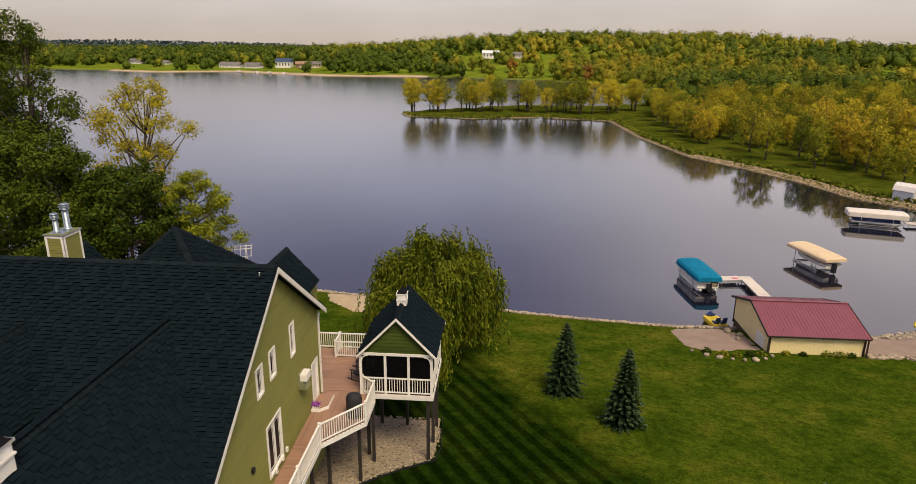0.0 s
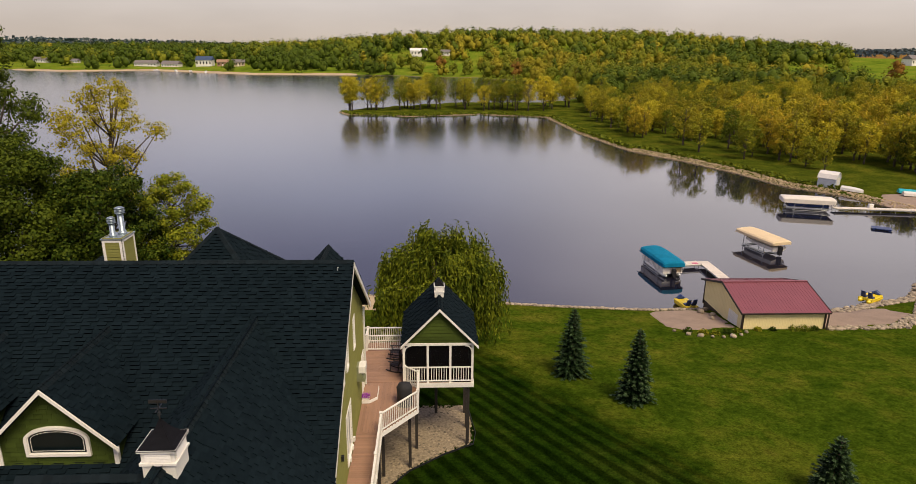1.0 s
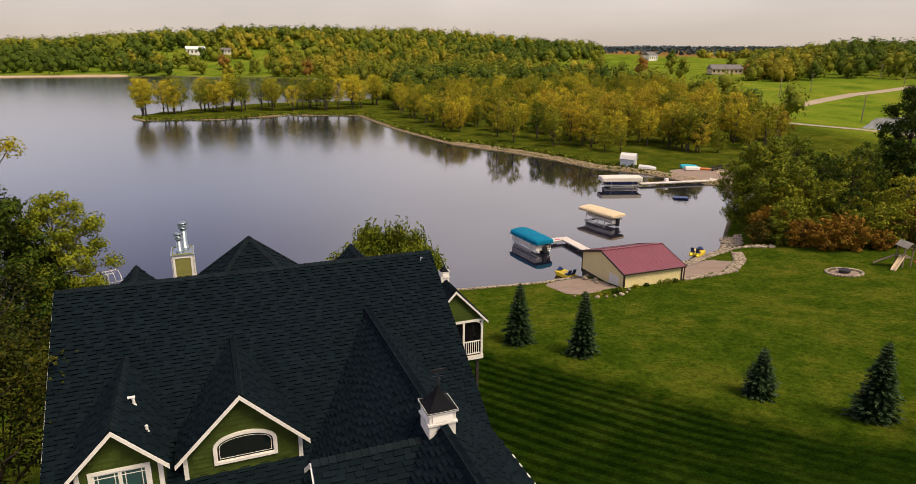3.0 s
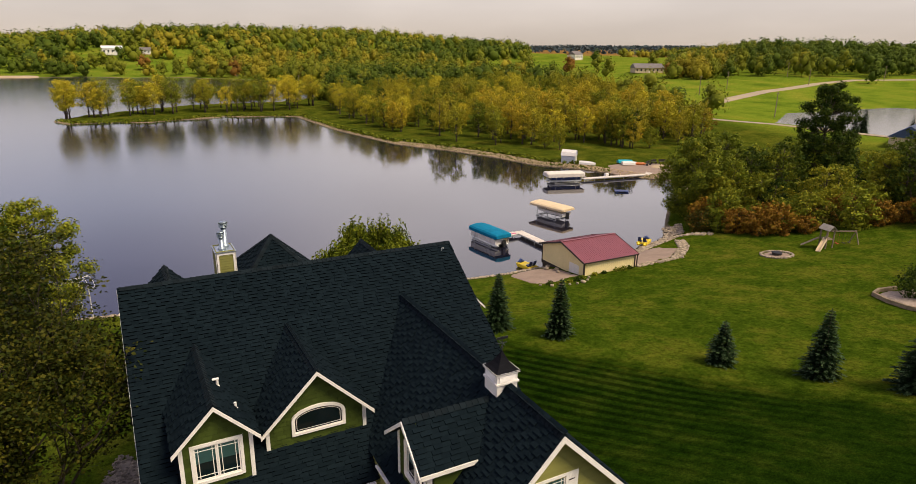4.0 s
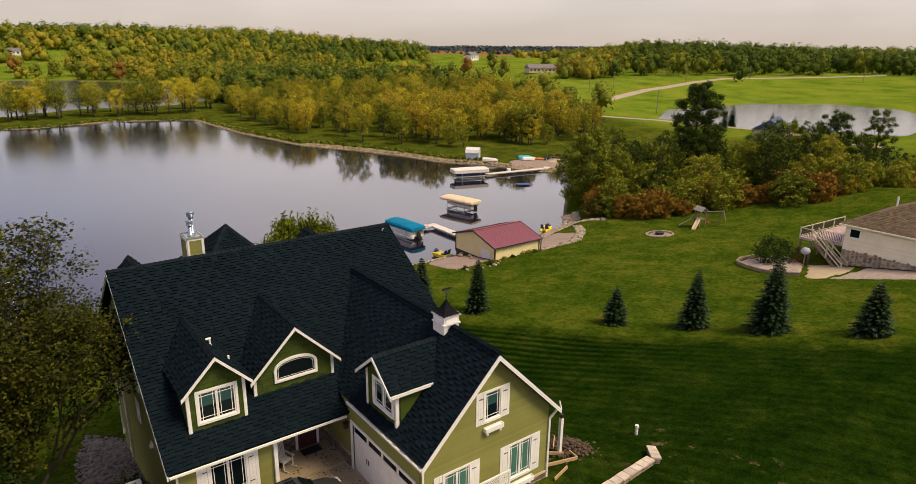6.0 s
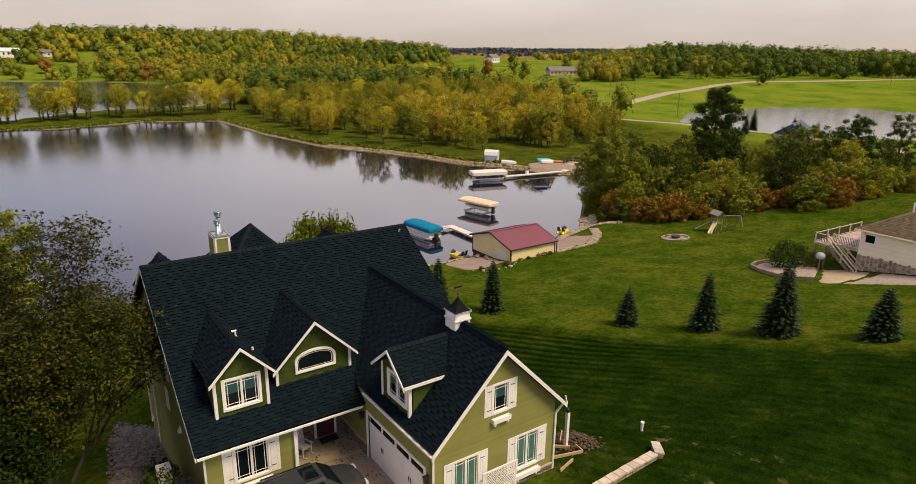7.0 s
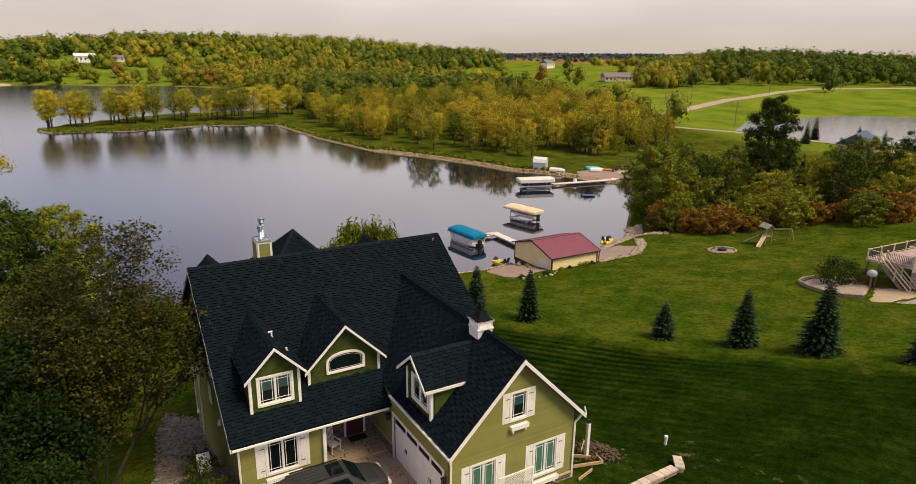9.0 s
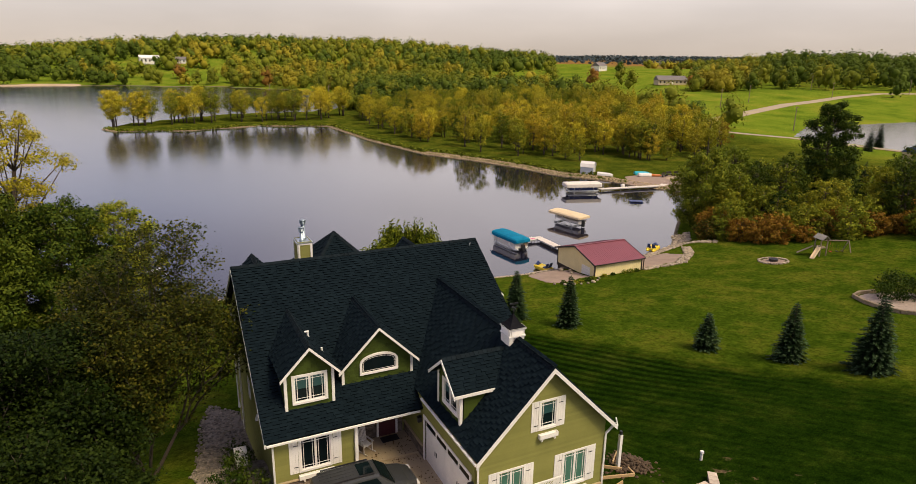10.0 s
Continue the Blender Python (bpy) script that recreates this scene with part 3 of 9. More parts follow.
def clad(parent, m, outline, openings, mat, course=0.125, thick=0.16, name="wall", label="", shakes=None, rnd=None):
    """A wall of lapped boards. m: its pose (x along the wall, -y outward, z up); outline: convex, of (x, z); openings: (x0, z0, x1, z1)."""
    lo, hi = min(z for x, z in outline), max(z for x, z in outline)
    cuts = sorted({lo, hi, *[z for o in openings for z in (o[1], o[3]) if lo < z < hi], *[z for x, z in outline]})
    back = Mesh()
    for a, b in zip(cuts, cuts[1:]):
        if b - a < 1e-4:
            continue
        ea, eb = scan(outline, a + 1e-5), scan(outline, b - 1e-5)
        if not ea or not eb:
            continue
        holes = sorted((o[0], o[2]) for o in openings if o[1] < (a + b) / 2 < o[3])
        xs = [(ea[0], eb[0])] + [(v, v) for h in holes for v in h] + [(ea[1], eb[1])]
        for i in range(0, len(xs), 2):
            (l0, l1), (r0, r1) = xs[i], xs[i + 1]
            if r0 - l0 > 0.01 or r1 - l1 > 0.01:
                back.hexa([m @ Vector(p) for p in ((l0, 0, a), (r0, 0, a), (r1, 0, b), (l1, 0, b))][::-1],
                          [m @ Vector(p) for p in ((l0, thick, a), (r0, thick, a), (r1, thick, b), (l1, thick, b))][::-1])
    wall = part(name, back, mat, parent, label)
    z = lo
    while z < hi - 0.03:
        t = min(z + course, hi)
        ea, eb = scan(outline, z + 1e-4), scan(outline, t - 1e-4)
        if ea and eb:
            holes = sorted((o[0], o[2]) for o in openings if o[1] < z + course * 0.5 < o[3])
            xs = [(ea[0], eb[0])] + [(v, v) for h in holes for v in h] + [(ea[1], eb[1])]
            for i in range(0, len(xs), 2):
                (l0, l1), (r0, r1) = xs[i], xs[i + 1]
                if r0 - l0 < 0.05:
                    continue
                spans = [(l0, l1, r0, r1)]
                if shakes:
                    spans, x = [], l0
                    while x < r0 - 0.02:
                        y = min(x + rnd.uniform(0.7, 1.4) * shakes, r0)
                        spans.append((x, l1 if x == l0 else x, y - 0.006, r1 if y == r0 else y - 0.006))
                        x = y
                for p0, p1, q0, q1 in spans:
                    s = Mesh()
                    o0 = -0.034 if not shakes else -rnd.uniform(0.018, 0.03)
                    s.hexa([m @ Vector(p) for p in ((p0, -0.001, z + 0.012), (q0, -0.001, z + 0.012), (q1, -0.001, t), (p1, -0.001, t))],
                           [m @ Vector(p) for p in ((p0, o0, z + 0.012), (q0, o0, z + 0.012), (q1, -0.005, t), (p1, -0.005, t))])
                    part("shake" if shakes else "board", s, mat, wall)
        z += course
    return wall


def bars(mesh, m, items):
    for x0, y0, z0, x1, y1, z1 in items:
        mesh.box((x0, y0, z0), (x1, y1, z1), m)


def window(parent, m, w, h, leaves=2, glass=None, trim=0.11, shutters=0.0, muntins=True, label=""):
    """A white casement. m: pose of its centre (-y outward). shutters: width of each shutter board."""
    glass = glass or M_GLASS
    a, b = w / 2, h / 2
    f = Mesh()
    bars(f, m, [(-a - trim, -0.055, -b - trim, -a, 0.10, b + trim), (a, -0.055, -b - trim, a + trim, 0.10, b + trim),
                (-a, -0.052, b, a, 0.10, b + trim), (-a, -0.075, -b - trim, a, 0.10, -b)])
    win = part("window", f, M_WHITE, parent, label)
    each = w / leaves
    for i in range(leaves):
        c = -a + each * (i + 0.5)
        l, r = c - each / 2 + 0.003, c + each / 2 - 0.003
        s = Mesh()
        e = 0.05
        bars(s, m, [(l, -0.02, -b + 0.002, l + e, 0.05, b - 0.002), (r - e, -0.02, -b + 0.002, r, 0.05, b - 0.002), (l + e, -0.018, b - e, r - e, 0.05, b - 0.002), (l + e, -0.018, -b + 0.002, r - e, 0.05, -b + e)])
        part("sash", s, M_WHITE, win)
        p = Mesh()
        p.box((l + e - 0.004, 0.012, -b + e - 0.004), (r - e + 0.004, 0.024, b - e + 0.004), m)
        part("pane", p, glass, win)
        if glass is M_GLASS_DIM:
            p = Mesh()
            p.box((l + e, 0.009, 0.02), (r - e, 0.0118, b - e), m)
            part("blind", p, M_BLIND, win, "half-drawn teal blind")
        if muntins:
            q = Mesh()
            k = 0.012
            for x in (l + e + 0.09, r - e - 0.09):
                bars(q, m, [(x - k, 0.0, -b + e, x + k, 0.0115, b - e)])
            for z in (b - e - 0.12, -b + e + 0.12):
                bars(q, m, [(l + e, 0.001, z - k, r - e, 0.0105, z + k)])
            part("muntin", q, M_WHITE, win)
    if shutters:
        for sgn in (-1, 1):
            x0 = sgn * (a + trim + 0.01)
            x1 = x0 + sgn * shutters
            l, r = min(x0, x1), max(x0, x1)
            s = Mesh()
            nb = 3
            for i in range(nb):
                s.box((l + (r - l) * i / nb + 0.004, -0.045, -b - trim), (l + (r - l) * (i + 1) / nb - 0.004, -0.026, b + trim), m)
            bars(s, m, [(l + 0.01, -0.028, -b, r - 0.01, -0.024, b)])
            sh = part("shutter", s, M_WHITE, win, "white board-and-batten shutter")
            for z in (b * 0.72, -b * 0.72):
                hg = Mesh()
                hx = (l, l + 0.22) if sgn > 0 else (r - 0.22, r)
                bars(hg, m, [(hx[0], -0.056, z - 0.018, hx[1], -0.046, z + 0.018)])
                part("strap_hinge", hg, M_BLACK, sh)
    return win


def gable_trim(parent, a, apex, b, depth=0.22, out=(0, -1, 0), name="rake_board"):
    """White boards that follow the two slopes of a gable."""
    o = Vector(out)
    a, apex, b = Vector(a), Vector(apex), Vector(b)
    mesh_l, mesh_r = Mesh(), Mesh()
    dn = Vector((0, 0, -depth))
    lift = Vector((0, 0, -0.02))
    for mm, p, q in ((mesh_l, a, apex), (mesh_r, apex, b)):
        mm.hexa([p + dn - o * 0.02, q + dn - o * 0.02, q + lift - o * 0.02, p + lift - o * 0.02][::-1], [p + dn + o * 0.045, q + dn + o * 0.045, q + lift + o * 0.045, p + lift + o * 0.045][::-1])
    part(name, mesh_l, M_WHITE, parent)
    part(name, mesh_r, M_WHITE, parent)


# ---- the house ----
rnd = random.Random(4)
house = thing("house", "olive-green sided lake house with a black shingled roof and white trim", "house")
PITCH, RZ = 0.70, 17.7
DRIVE = 9.0


def main_z(y):
    return RZ - PITCH * abs(y)


EAVE_Y, BACK_Y = -8.35, 6.2
shingled(house, [(-14.77, EAVE_Y, main_z(EAVE_Y)), (0.07, EAVE_Y, main_z(EAVE_Y)), (0.07, 0, RZ), (-14.77, 0, RZ)], rnd, singles=(0.3, 14.4, 2.2, 3.2), label="steep front roof slope of black asphalt shingles")
shingled(house, [(0.07, BACK_Y, main_z(BACK_Y)), (-14.77, BACK_Y, main_z(BACK_Y)), (-14.77, 0, RZ), (0.07, 0, RZ)], rnd)
ridge_caps(house, (-14.7, 0, RZ + 0.02), (0, 0, RZ + 0.02), rnd, 0.7)

# walls: each in its own pose, x along the wall seen from outside
RIGHT_M = pose(-0.35, 0, 0, 0, 0, 90)
LEFT_M = pose(-14.35, 0, 0, 0, 0, -90)
WR = [(2.05, 13.60, 0.42, 1.35), (-0.42, 13.70, 0.50, 1.05), (-1.82, 13.65, 0.50, 1.05)]
BIG = (-0.80, 10.25, 1.45, 2.15)
DOOR_R = (4.95, 9.85, 0.80, 2.2)
holes = [(y - w / 2, z - h / 2, y + w / 2, z + h / 2) for y, z, w, h in WR + [BIG, DOOR_R]]
clad(house, RIGHT_M, [(-8.0, 4.5), (5.9, 4.5), (5.9, main_z(5.9) - 0.2), (0, RZ - 0.2), (-8.0, main_z(8.0) - 0.2)], holes, M_SIDING, label="olive lap siding on the gable end")
for y, z, w, h in WR:
    window(house, RIGHT_M @ pose(y, 0, z), w, h, 1)
window(house, RIGHT_M @ pose(BIG[0], 0, BIG[1]), BIG[2], BIG[3], 2)
window(house, RIGHT_M @ pose(DOOR_R[0], 0, DOOR_R[1]), DOOR_R[2], DOOR_R[3], 1, M_WHITE, muntins=True, label="white glazed deck door")
clad(house, LEFT_M, [(-5.9, 4.5), (8.0, 4.5), (8.0, main_z(8.0) - 0.2), (0, RZ - 0.2), (-5.9, main_z(5.9) - 0.2)], [(0.35, 10.3, 0.95, 11.2), (1.1, 12.3, 1.7, 13.3)], M_SIDING)
window(house, LEFT_M @ pose(0.65, 0, 10.75), 0.6, 0.9, 1)
window(house, LEFT_M @ pose(1.4, 0, 12.8), 0.6, 1.0, 1)
FRONT_M = pose(0, -8.0, 0)
clad(house, FRONT_M, [(-14.35, DRIVE - 0.3), (-10.4, DRIVE - 0.3), (-10.4, main_z(8.0) - 0.2), (-14.35, main_z(8.0) - 0.2)], [(-13.13, 9.85, -11.7, 11.45)], M_SIDING)
window(house, FRONT_M @ pose(-12.415, 0, 10.65), 1.43, 1.6, 2, shutters=0.42)
clad(house, pose(0, -5.7, 0), [(-10.4, DRIVE - 0.3), (-7.0, DRIVE - 0.3), (-7.0, main_z(5.7) - 0.2), (-10.4, main_z(5.7) - 0.2)], [], M_SIDING)
b = Mesh()
b.box((-14.2, 5.74, 4.5), (-0.5, 5.9, main_z(5.9) - 0.2))
part("wall", b, M_SIDING, house)
gable_trim(house, (0.03, EAVE_Y, main_z(EAVE_Y)), (0.03, 0, RZ), (0.03, BACK_Y, main_z(BACK_Y)), 0.27, (1, 0, 0))
gable_trim(house, (-14.738, EAVE_Y, main_z(EAVE_Y)), (-14.738, 0, RZ), (-14.738, BACK_Y, main_z(BACK_Y)), 0.22, (-1, 0, 0))
b = Mesh()
b.box((-14.7, EAVE_Y - 0.10, main_z(EAVE_Y) - 0.14), (-7.2, EAVE_Y - 0.005, main_z(EAVE_Y) - 0.06))
part("gutter", b, M_WHITE, house, "white eaves gutter")

# garage wing
GX0, GZ0 = -3.46, 16.2
GL, GR, GE = -7.10, 0.18, 12.56
GF = -14.4
shingled(house, [(GL, GF, GE), (GL, -(RZ - GE) / PITCH, GE), (GX0, -(RZ - GZ0) / PITCH, GZ0), (GX0, GF, GZ0)], rnd)
shingled(house, [(GR, GF, GE), (GR, -(RZ - GE) / PITCH, GE), (GX0, -(RZ - GZ0) / PITCH, GZ0), (GX0, GF, GZ0)], rnd)
ridge_caps(house, (GX0, GF, GZ0 + 0.02), (GX0, -(RZ - GZ0) / PITCH, GZ0 + 0.02), rnd, 1.0)
gable_trim(house, (GL - 0.05, GF, GE - 0.05), (GX0, GF, GZ0), (GR + 0.05, GF, GE - 0.05), 0.24)
GAR_M = pose(0, -14.05, 0)
gholes = [(-3.93, 13.2, -2.97, 14.45), (-2.45, 9.8, -1.2, 11.45), (-5.85, 9.8, -4.6, 11.45)]
clad(house, GAR_M, [(-6.95, DRIVE - 0.6), (-0.2, DRIVE - 0.6), (-0.2, 12.7), (GX0, GZ0 - 0.25), (-6.95, 12.7)], gholes, M_SIDING, label="olive lap siding on the garage gable")
window(house, GAR_M @ pose(-3.45, 0, 13.83), 0.80, 1.25, 1, M_GLASS_DIM, shutters=0.36)
window(house, GAR_M @ pose(-1.82, 0, 10.63), 1.25, 1.65, 2, M_GLASS_TEAL, shutters=0.40)
window(house, GAR_M @ pose(-5.22, 0, 10.63), 1.25, 1.65, 2, M_GLASS_TEAL, shutters=0.40)
clad(house, pose(-0.2, 0, 0, 0, 0, 90), [(-14.0, 8.0), (-7.9, 5.5), (-7.9, 12.5), (-14.0, 12.5)], [], M_SIDING)
clad(house, pose(-7.0, 0, 0, 0, 0, -90), [(5.7, DRIVE - 0.3), (14.0, DRIVE - 0.3), (14.0, 12.5), (5.7, 12.5)], [(8.6, DRIVE - 0.3, 13.6, 11.4)], M_SIDING)


def dormer(apex, half, drop, back, wall_y, bottom, m, name_label):
    """A gabled dormer. m turns it from facing -y; apex: (x, y, z) of the front tip of its ridge; back: (y of ridge end, y of eave end)."""
    x, y, z = apex
    e = z - drop
    for s in (-1, 1):
        pts = [(x, y, z), (x, back[0], z), (x + s * half, back[1], e), (x + s * half, y, e)]
        shingled(house, [m @ Vector(p) for p in pts], rnd, label=name_label)
        k = Mesh()
        q = [m @ Vector(p) for p in ((x + s * (half - 0.2), wall_y, bottom), (x + s * (half - 0.2), back[1], e + 0.1), (x + s * (half - 0.2), wall_y, e + 0.1))]
        r = [m @ Vector(p) for p in ((x + s * (half - 0.3), wall_y, bottom), (x + s * (half - 0.3), back[1], e + 0.1), (x + s * (half - 0.3), wall_y, e + 0.1))]
        k.v = [tuple(p) for p in q + r]
        k.f = [(0, 1, 2), (5, 4, 3), (0, 3, 4, 1), (1, 4, 5, 2), (2, 5, 3, 0)]
        part("dormer_cheek", k, M_SHAKE, house)
        c = Mesh()
        l = x + s * (half - 0.2)
        c.box((min(l + s * 0.014, l - s * 0.12), wall_y - 0.05, bottom), (max(l + s * 0.014, l - s * 0.12), wall_y + 0.09, e + 0.08), m)
        part("corner_board", c, M_WHITE, house)
    tip, ridge_end = m @ Vector((x, y, z + 0.02)), m @ Vector((x, back[0], z + 0.02))
    ridge_caps(house, tip, ridge_end, rnd, drop / half)
    gable_trim(house, m @ Vector((x - half - 0.04, y, e - 0.04)), m @ Vector(apex), m @ Vector((x + half + 0.04, y, e - 0.04)), 0.17, m.to_3x3() @ Vector((0, -1, 0)))


def dormer_front(x, z, half, drop, wall_y, bottom, m, hole):
    h = half - 0.2
    top = z - 0.1
    clad(house, m @ pose(0, wall_y, 0), [(x - h, bottom), (x + h, bottom), (x + h, top - h * drop / half), (x, top), (x - h, top - h * drop / half)], [hole] if hole else [], M_SHAKE,
         0.17, name="dormer_front", shakes=0.3, rnd=rnd, label="dark green shake cladding in a dormer gable")


EYE = Matrix.Identity(4)
dormer((-12.37, -7.55, 15.89), 1.38, 1.42, (-2.59, -4.61), -7.2, 12.62, EYE, "dormer roof slope")
dormer_front(-12.37, 15.89, 1.38, 1.42, -7.2, 12.62, EYE, (-13.1, 13.0, -11.62, 14.3))
window(house, pose(-12.36, -7.2, 13.65), 1.48, 1.3, 2, M_GLASS_DIM)
dormer((-8.77, -6.95, 16.0), 2.07, 2.05, (-2.43, -5.36), -6.6, 13.05, EYE, "dormer roof slope")
dormer_front(-8.77, 16.0, 2.07, 2.05, -6.6, 13.05, EYE, None)
SIDE = pose(0, 0, 0, 0, 0, -90)   # faces -x: local (x, y) lies at world (y, -x)
dormer((10.83, -7.15, 15.72), 1.42, 1.15, (-3.94, -5.09), -6.75, 12.9, SIDE, "dormer roof slope")
dormer_front(10.83, 15.72, 1.42, 1.15, -6.75, 12.9, SIDE, (10.25, 13.3, 11.75, 14.4))
b = Mesh()
b.box((-7.15, -12.31, 14.43), (-5.15, -12.255, 14.565))
part("eave_board", b, M_WHITE, house, "white eave board of the side dormer")
window(house, SIDE @ pose(11.0, -6.75, 13.85), 1.5, 1.1, 2, M_GLASS_DIM)

# hipped bay and small gables at the back
HX, HY, HZ, HB = -7.4, 6.3, 17.33, 4.0
cor = [(HX - HB, HY - HB, HZ - HB), (HX + HB, HY - HB, HZ - HB), (HX + HB, HY + HB, HZ - HB), (HX - HB, HY + HB, HZ - HB)]
for i in range(4):
    shingled(house, [cor[i], cor[(i + 1) % 4], (HX, HY, HZ)], rnd)
    ridge_caps(house, (HX, HY, HZ + 0.02), (*cor[i][:2], cor[i][2] + 0.02), rnd, 0.6)
b = Mesh()
b.box((HX - 3.6, 5.0, 3.0), (HX + 3.6, 9.9, HZ - HB))
part("bay_wall", b, M_SIDING, house)
for x in (-2.1, -12.7):
    for s in (-1, 1):
        shingled(house, [(x, 2.0, 16.15), (x, 7.2, 16.15), (x + s * 1.6, 7.2, 14.45), (x + s * 1.6, 2.0, 14.45)], rnd)
    ridge_caps(house, (x, 2.0, 16.17), (x, 7.2, 16.17), rnd, 1.0)
    b = Mesh()
    b.v = [(x - 1.5, 7.0, 12.5), (x + 1.5, 7.0, 12.5), (x + 1.5, 7.0, 14.5), (x, 7.0, 16.05), (x - 1.5, 7.0, 14.5), (x - 1.5, 5.6, 12.5), (x + 1.5, 5.6, 12.5), (x + 1.5, 5.6, 14.5), (x, 5.6, 16.05), (x - 1.5, 5.6, 14.5)]
    b.f = [(0, 4, 3, 2, 1), (5, 6, 7, 8, 9)] + [(i, (i + 1) % 5, 5 + (i + 1) % 5, 5 + i) for i in range(5)]
    part("gable_wall", b, M_SIDING, house)

# ---- trees ----


def leaf_mesh(name, C, S, rng, mat, flat=0.35, droop=None, face=None, level=False, stray=0.5):
    """Many small folded leaves or sprigs: C their places, S their sizes."""
    n = len(C)
    N = rng.normal(size=(n, 3))
    if face is None:
        N[:, 2] = np.abs(N[:, 2]) + flat
    else:
        N = face + N * stray
    N /= np.linalg.norm(N, axis=1)[:, None]
    A = np.cross(N, rng.normal(size=(n, 3)))
    if droop is not None:
        A = np.asarray(droop, float) + rng.normal(size=(n, 3)) * 0.25
        N = np.cross(A, np.cross(np.array([0.0, 0.0, 1.0]) + rng.normal(size=(n, 3)) * 0.35, A)) if level else np.cross(A, rng.normal(size=(n, 3)))
        N /= np.linalg.norm(N, axis=1)[:, None]
    A /= np.linalg.norm(A, axis=1)[:, None]
    B = np.cross(N, A)
    L = S[:, None]
    asp = rng.uniform(0.45, 0.8, (n, 1)) if droop is None else rng.uniform(0.22, 0.40, (n, 1)) * (1.35 if level else 1.0)
    V = np.stack([C - A * L * 0.5, C + B * L * 0.5 * asp + N * L * 0.12, C + A * L * 0.5, C - B * L * 0.5 * asp + N * L * 0.12], 1).reshape(-1, 3)
    me = bpy.data.meshes.new(name)
    me.vertices.add(4 * n)
    me.vertices.foreach_set("co", V.astype(np.float32).ravel())
    me.loops.add(4 * n)
    me.loops.foreach_set("vertex_index", np.arange(4 * n, dtype=np.int32))
    me.polygons.add(n)
    me.polygons.foreach_set("loop_start", np.arange(0, 4 * n, 4, dtype=np.int32))
    me.materials.append(mat)
    me.update(calc_edges=True)
    return me


def clumps_to_points(rng, clumps, per):
    """Scatter leaves over clumps (x, y, z, r), mostly near their skins."""
    out = []
    for x, y, z, r in clumps:
        k = max(4, int(per * r * r))
        d = rng.normal(size=(k, 3))
        d /= np.linalg.norm(d, axis=1)[:, None]
        q = r * rng.uniform(0.15, 1.45, (k, 1)) ** 0.75
        p = d * q * np.array([1, 1, 0.75]) + np.array([x, y, z])
        out.append(np.concatenate([p, d * 1.5 + np.array([0, 0, 0.3])], 1))
    return np.concatenate(out)


def broadleaf(name, seed, tall, wide, mat, leaf, per, clear=0.22, clumps=26, lean=0.0, sparse=1.0, tuft=1.0, limbs=False):
    """One broad-leaved tree, standing at its own origin: tapered trunk, limbs, and a crown of many leaves with gaps."""
    rng = np.random.default_rng(seed)
    tree = new(name)
    wood = Mesh()
    top = Vector((lean * tall * 0.3, 0, tall * 0.86))
    r0 = tall * 0.018 + 0.05
    line = [Vector((0, 0, -0.4)).lerp(top, t) + Vector((math.sin(t * 5 + seed) * 0.02 * tall * t, math.cos(t * 4 + seed) * 0.02 * tall * t, 0)) for t in np.linspace(0, 1, 7)]
    wood.tube(line, [r0 * (1.25 if i == 0 else 1 - 0.14 * i) for i in range(7)], 7)
    crown, boughs = [], []
    for i in range(clumps):
        f = (i + 0.5) / clumps
        z = tall * (clear + (0.97 - clear) * f)
        prof = math.sin(math.pi * (0.14 + 0.78 * f)) ** 0.7
        a = i * 2.4 + rng.uniform(-0.5, 0.5)
        R = wide * 0.5 * prof * rng.uniform(0.35, 0.95)
        c = Vector((R * math.cos(a) + top.x * f, R * math.sin(a), z + rng.uniform(-0.04, 0.04) * tall))
        r = wide * rng.uniform(0.13, 0.22) * (0.7 + 0.5 * prof) * tuft
        crown.append((c.x, c.y, c.z, r))
        if i % 2 == 0:
            s = line[min(6, 1 + int(f * 5))]
            bough = Mesh() if limbs else wood
            if limbs:
                boughs.append(bough)
            bough.tube([s, s.lerp(c, 0.5) + Vector((0, 0, -0.02 * tall)), c], [r0 * 0.42 * (1 - 0.5 * f), r0 * 0.25 * (1 - 0.4 * f), r0 * 0.06], 5)
    part("trunk", wood, M_BARK, tree, smooth=True)
    for q in boughs:
        part("limb", q, M_BARK, tree, smooth=True)
    P = clumps_to_points(rng, crown, per)
    P = P[rng.random(len(P)) < sparse]
    ob = new("crown", leaf_mesh("crown", P[:, :3], rng.uniform(0.6, 1.3, len(P)) * leaf, rng, mat, face=P[:, 3:]))
    ob.parent = tree
    return tree


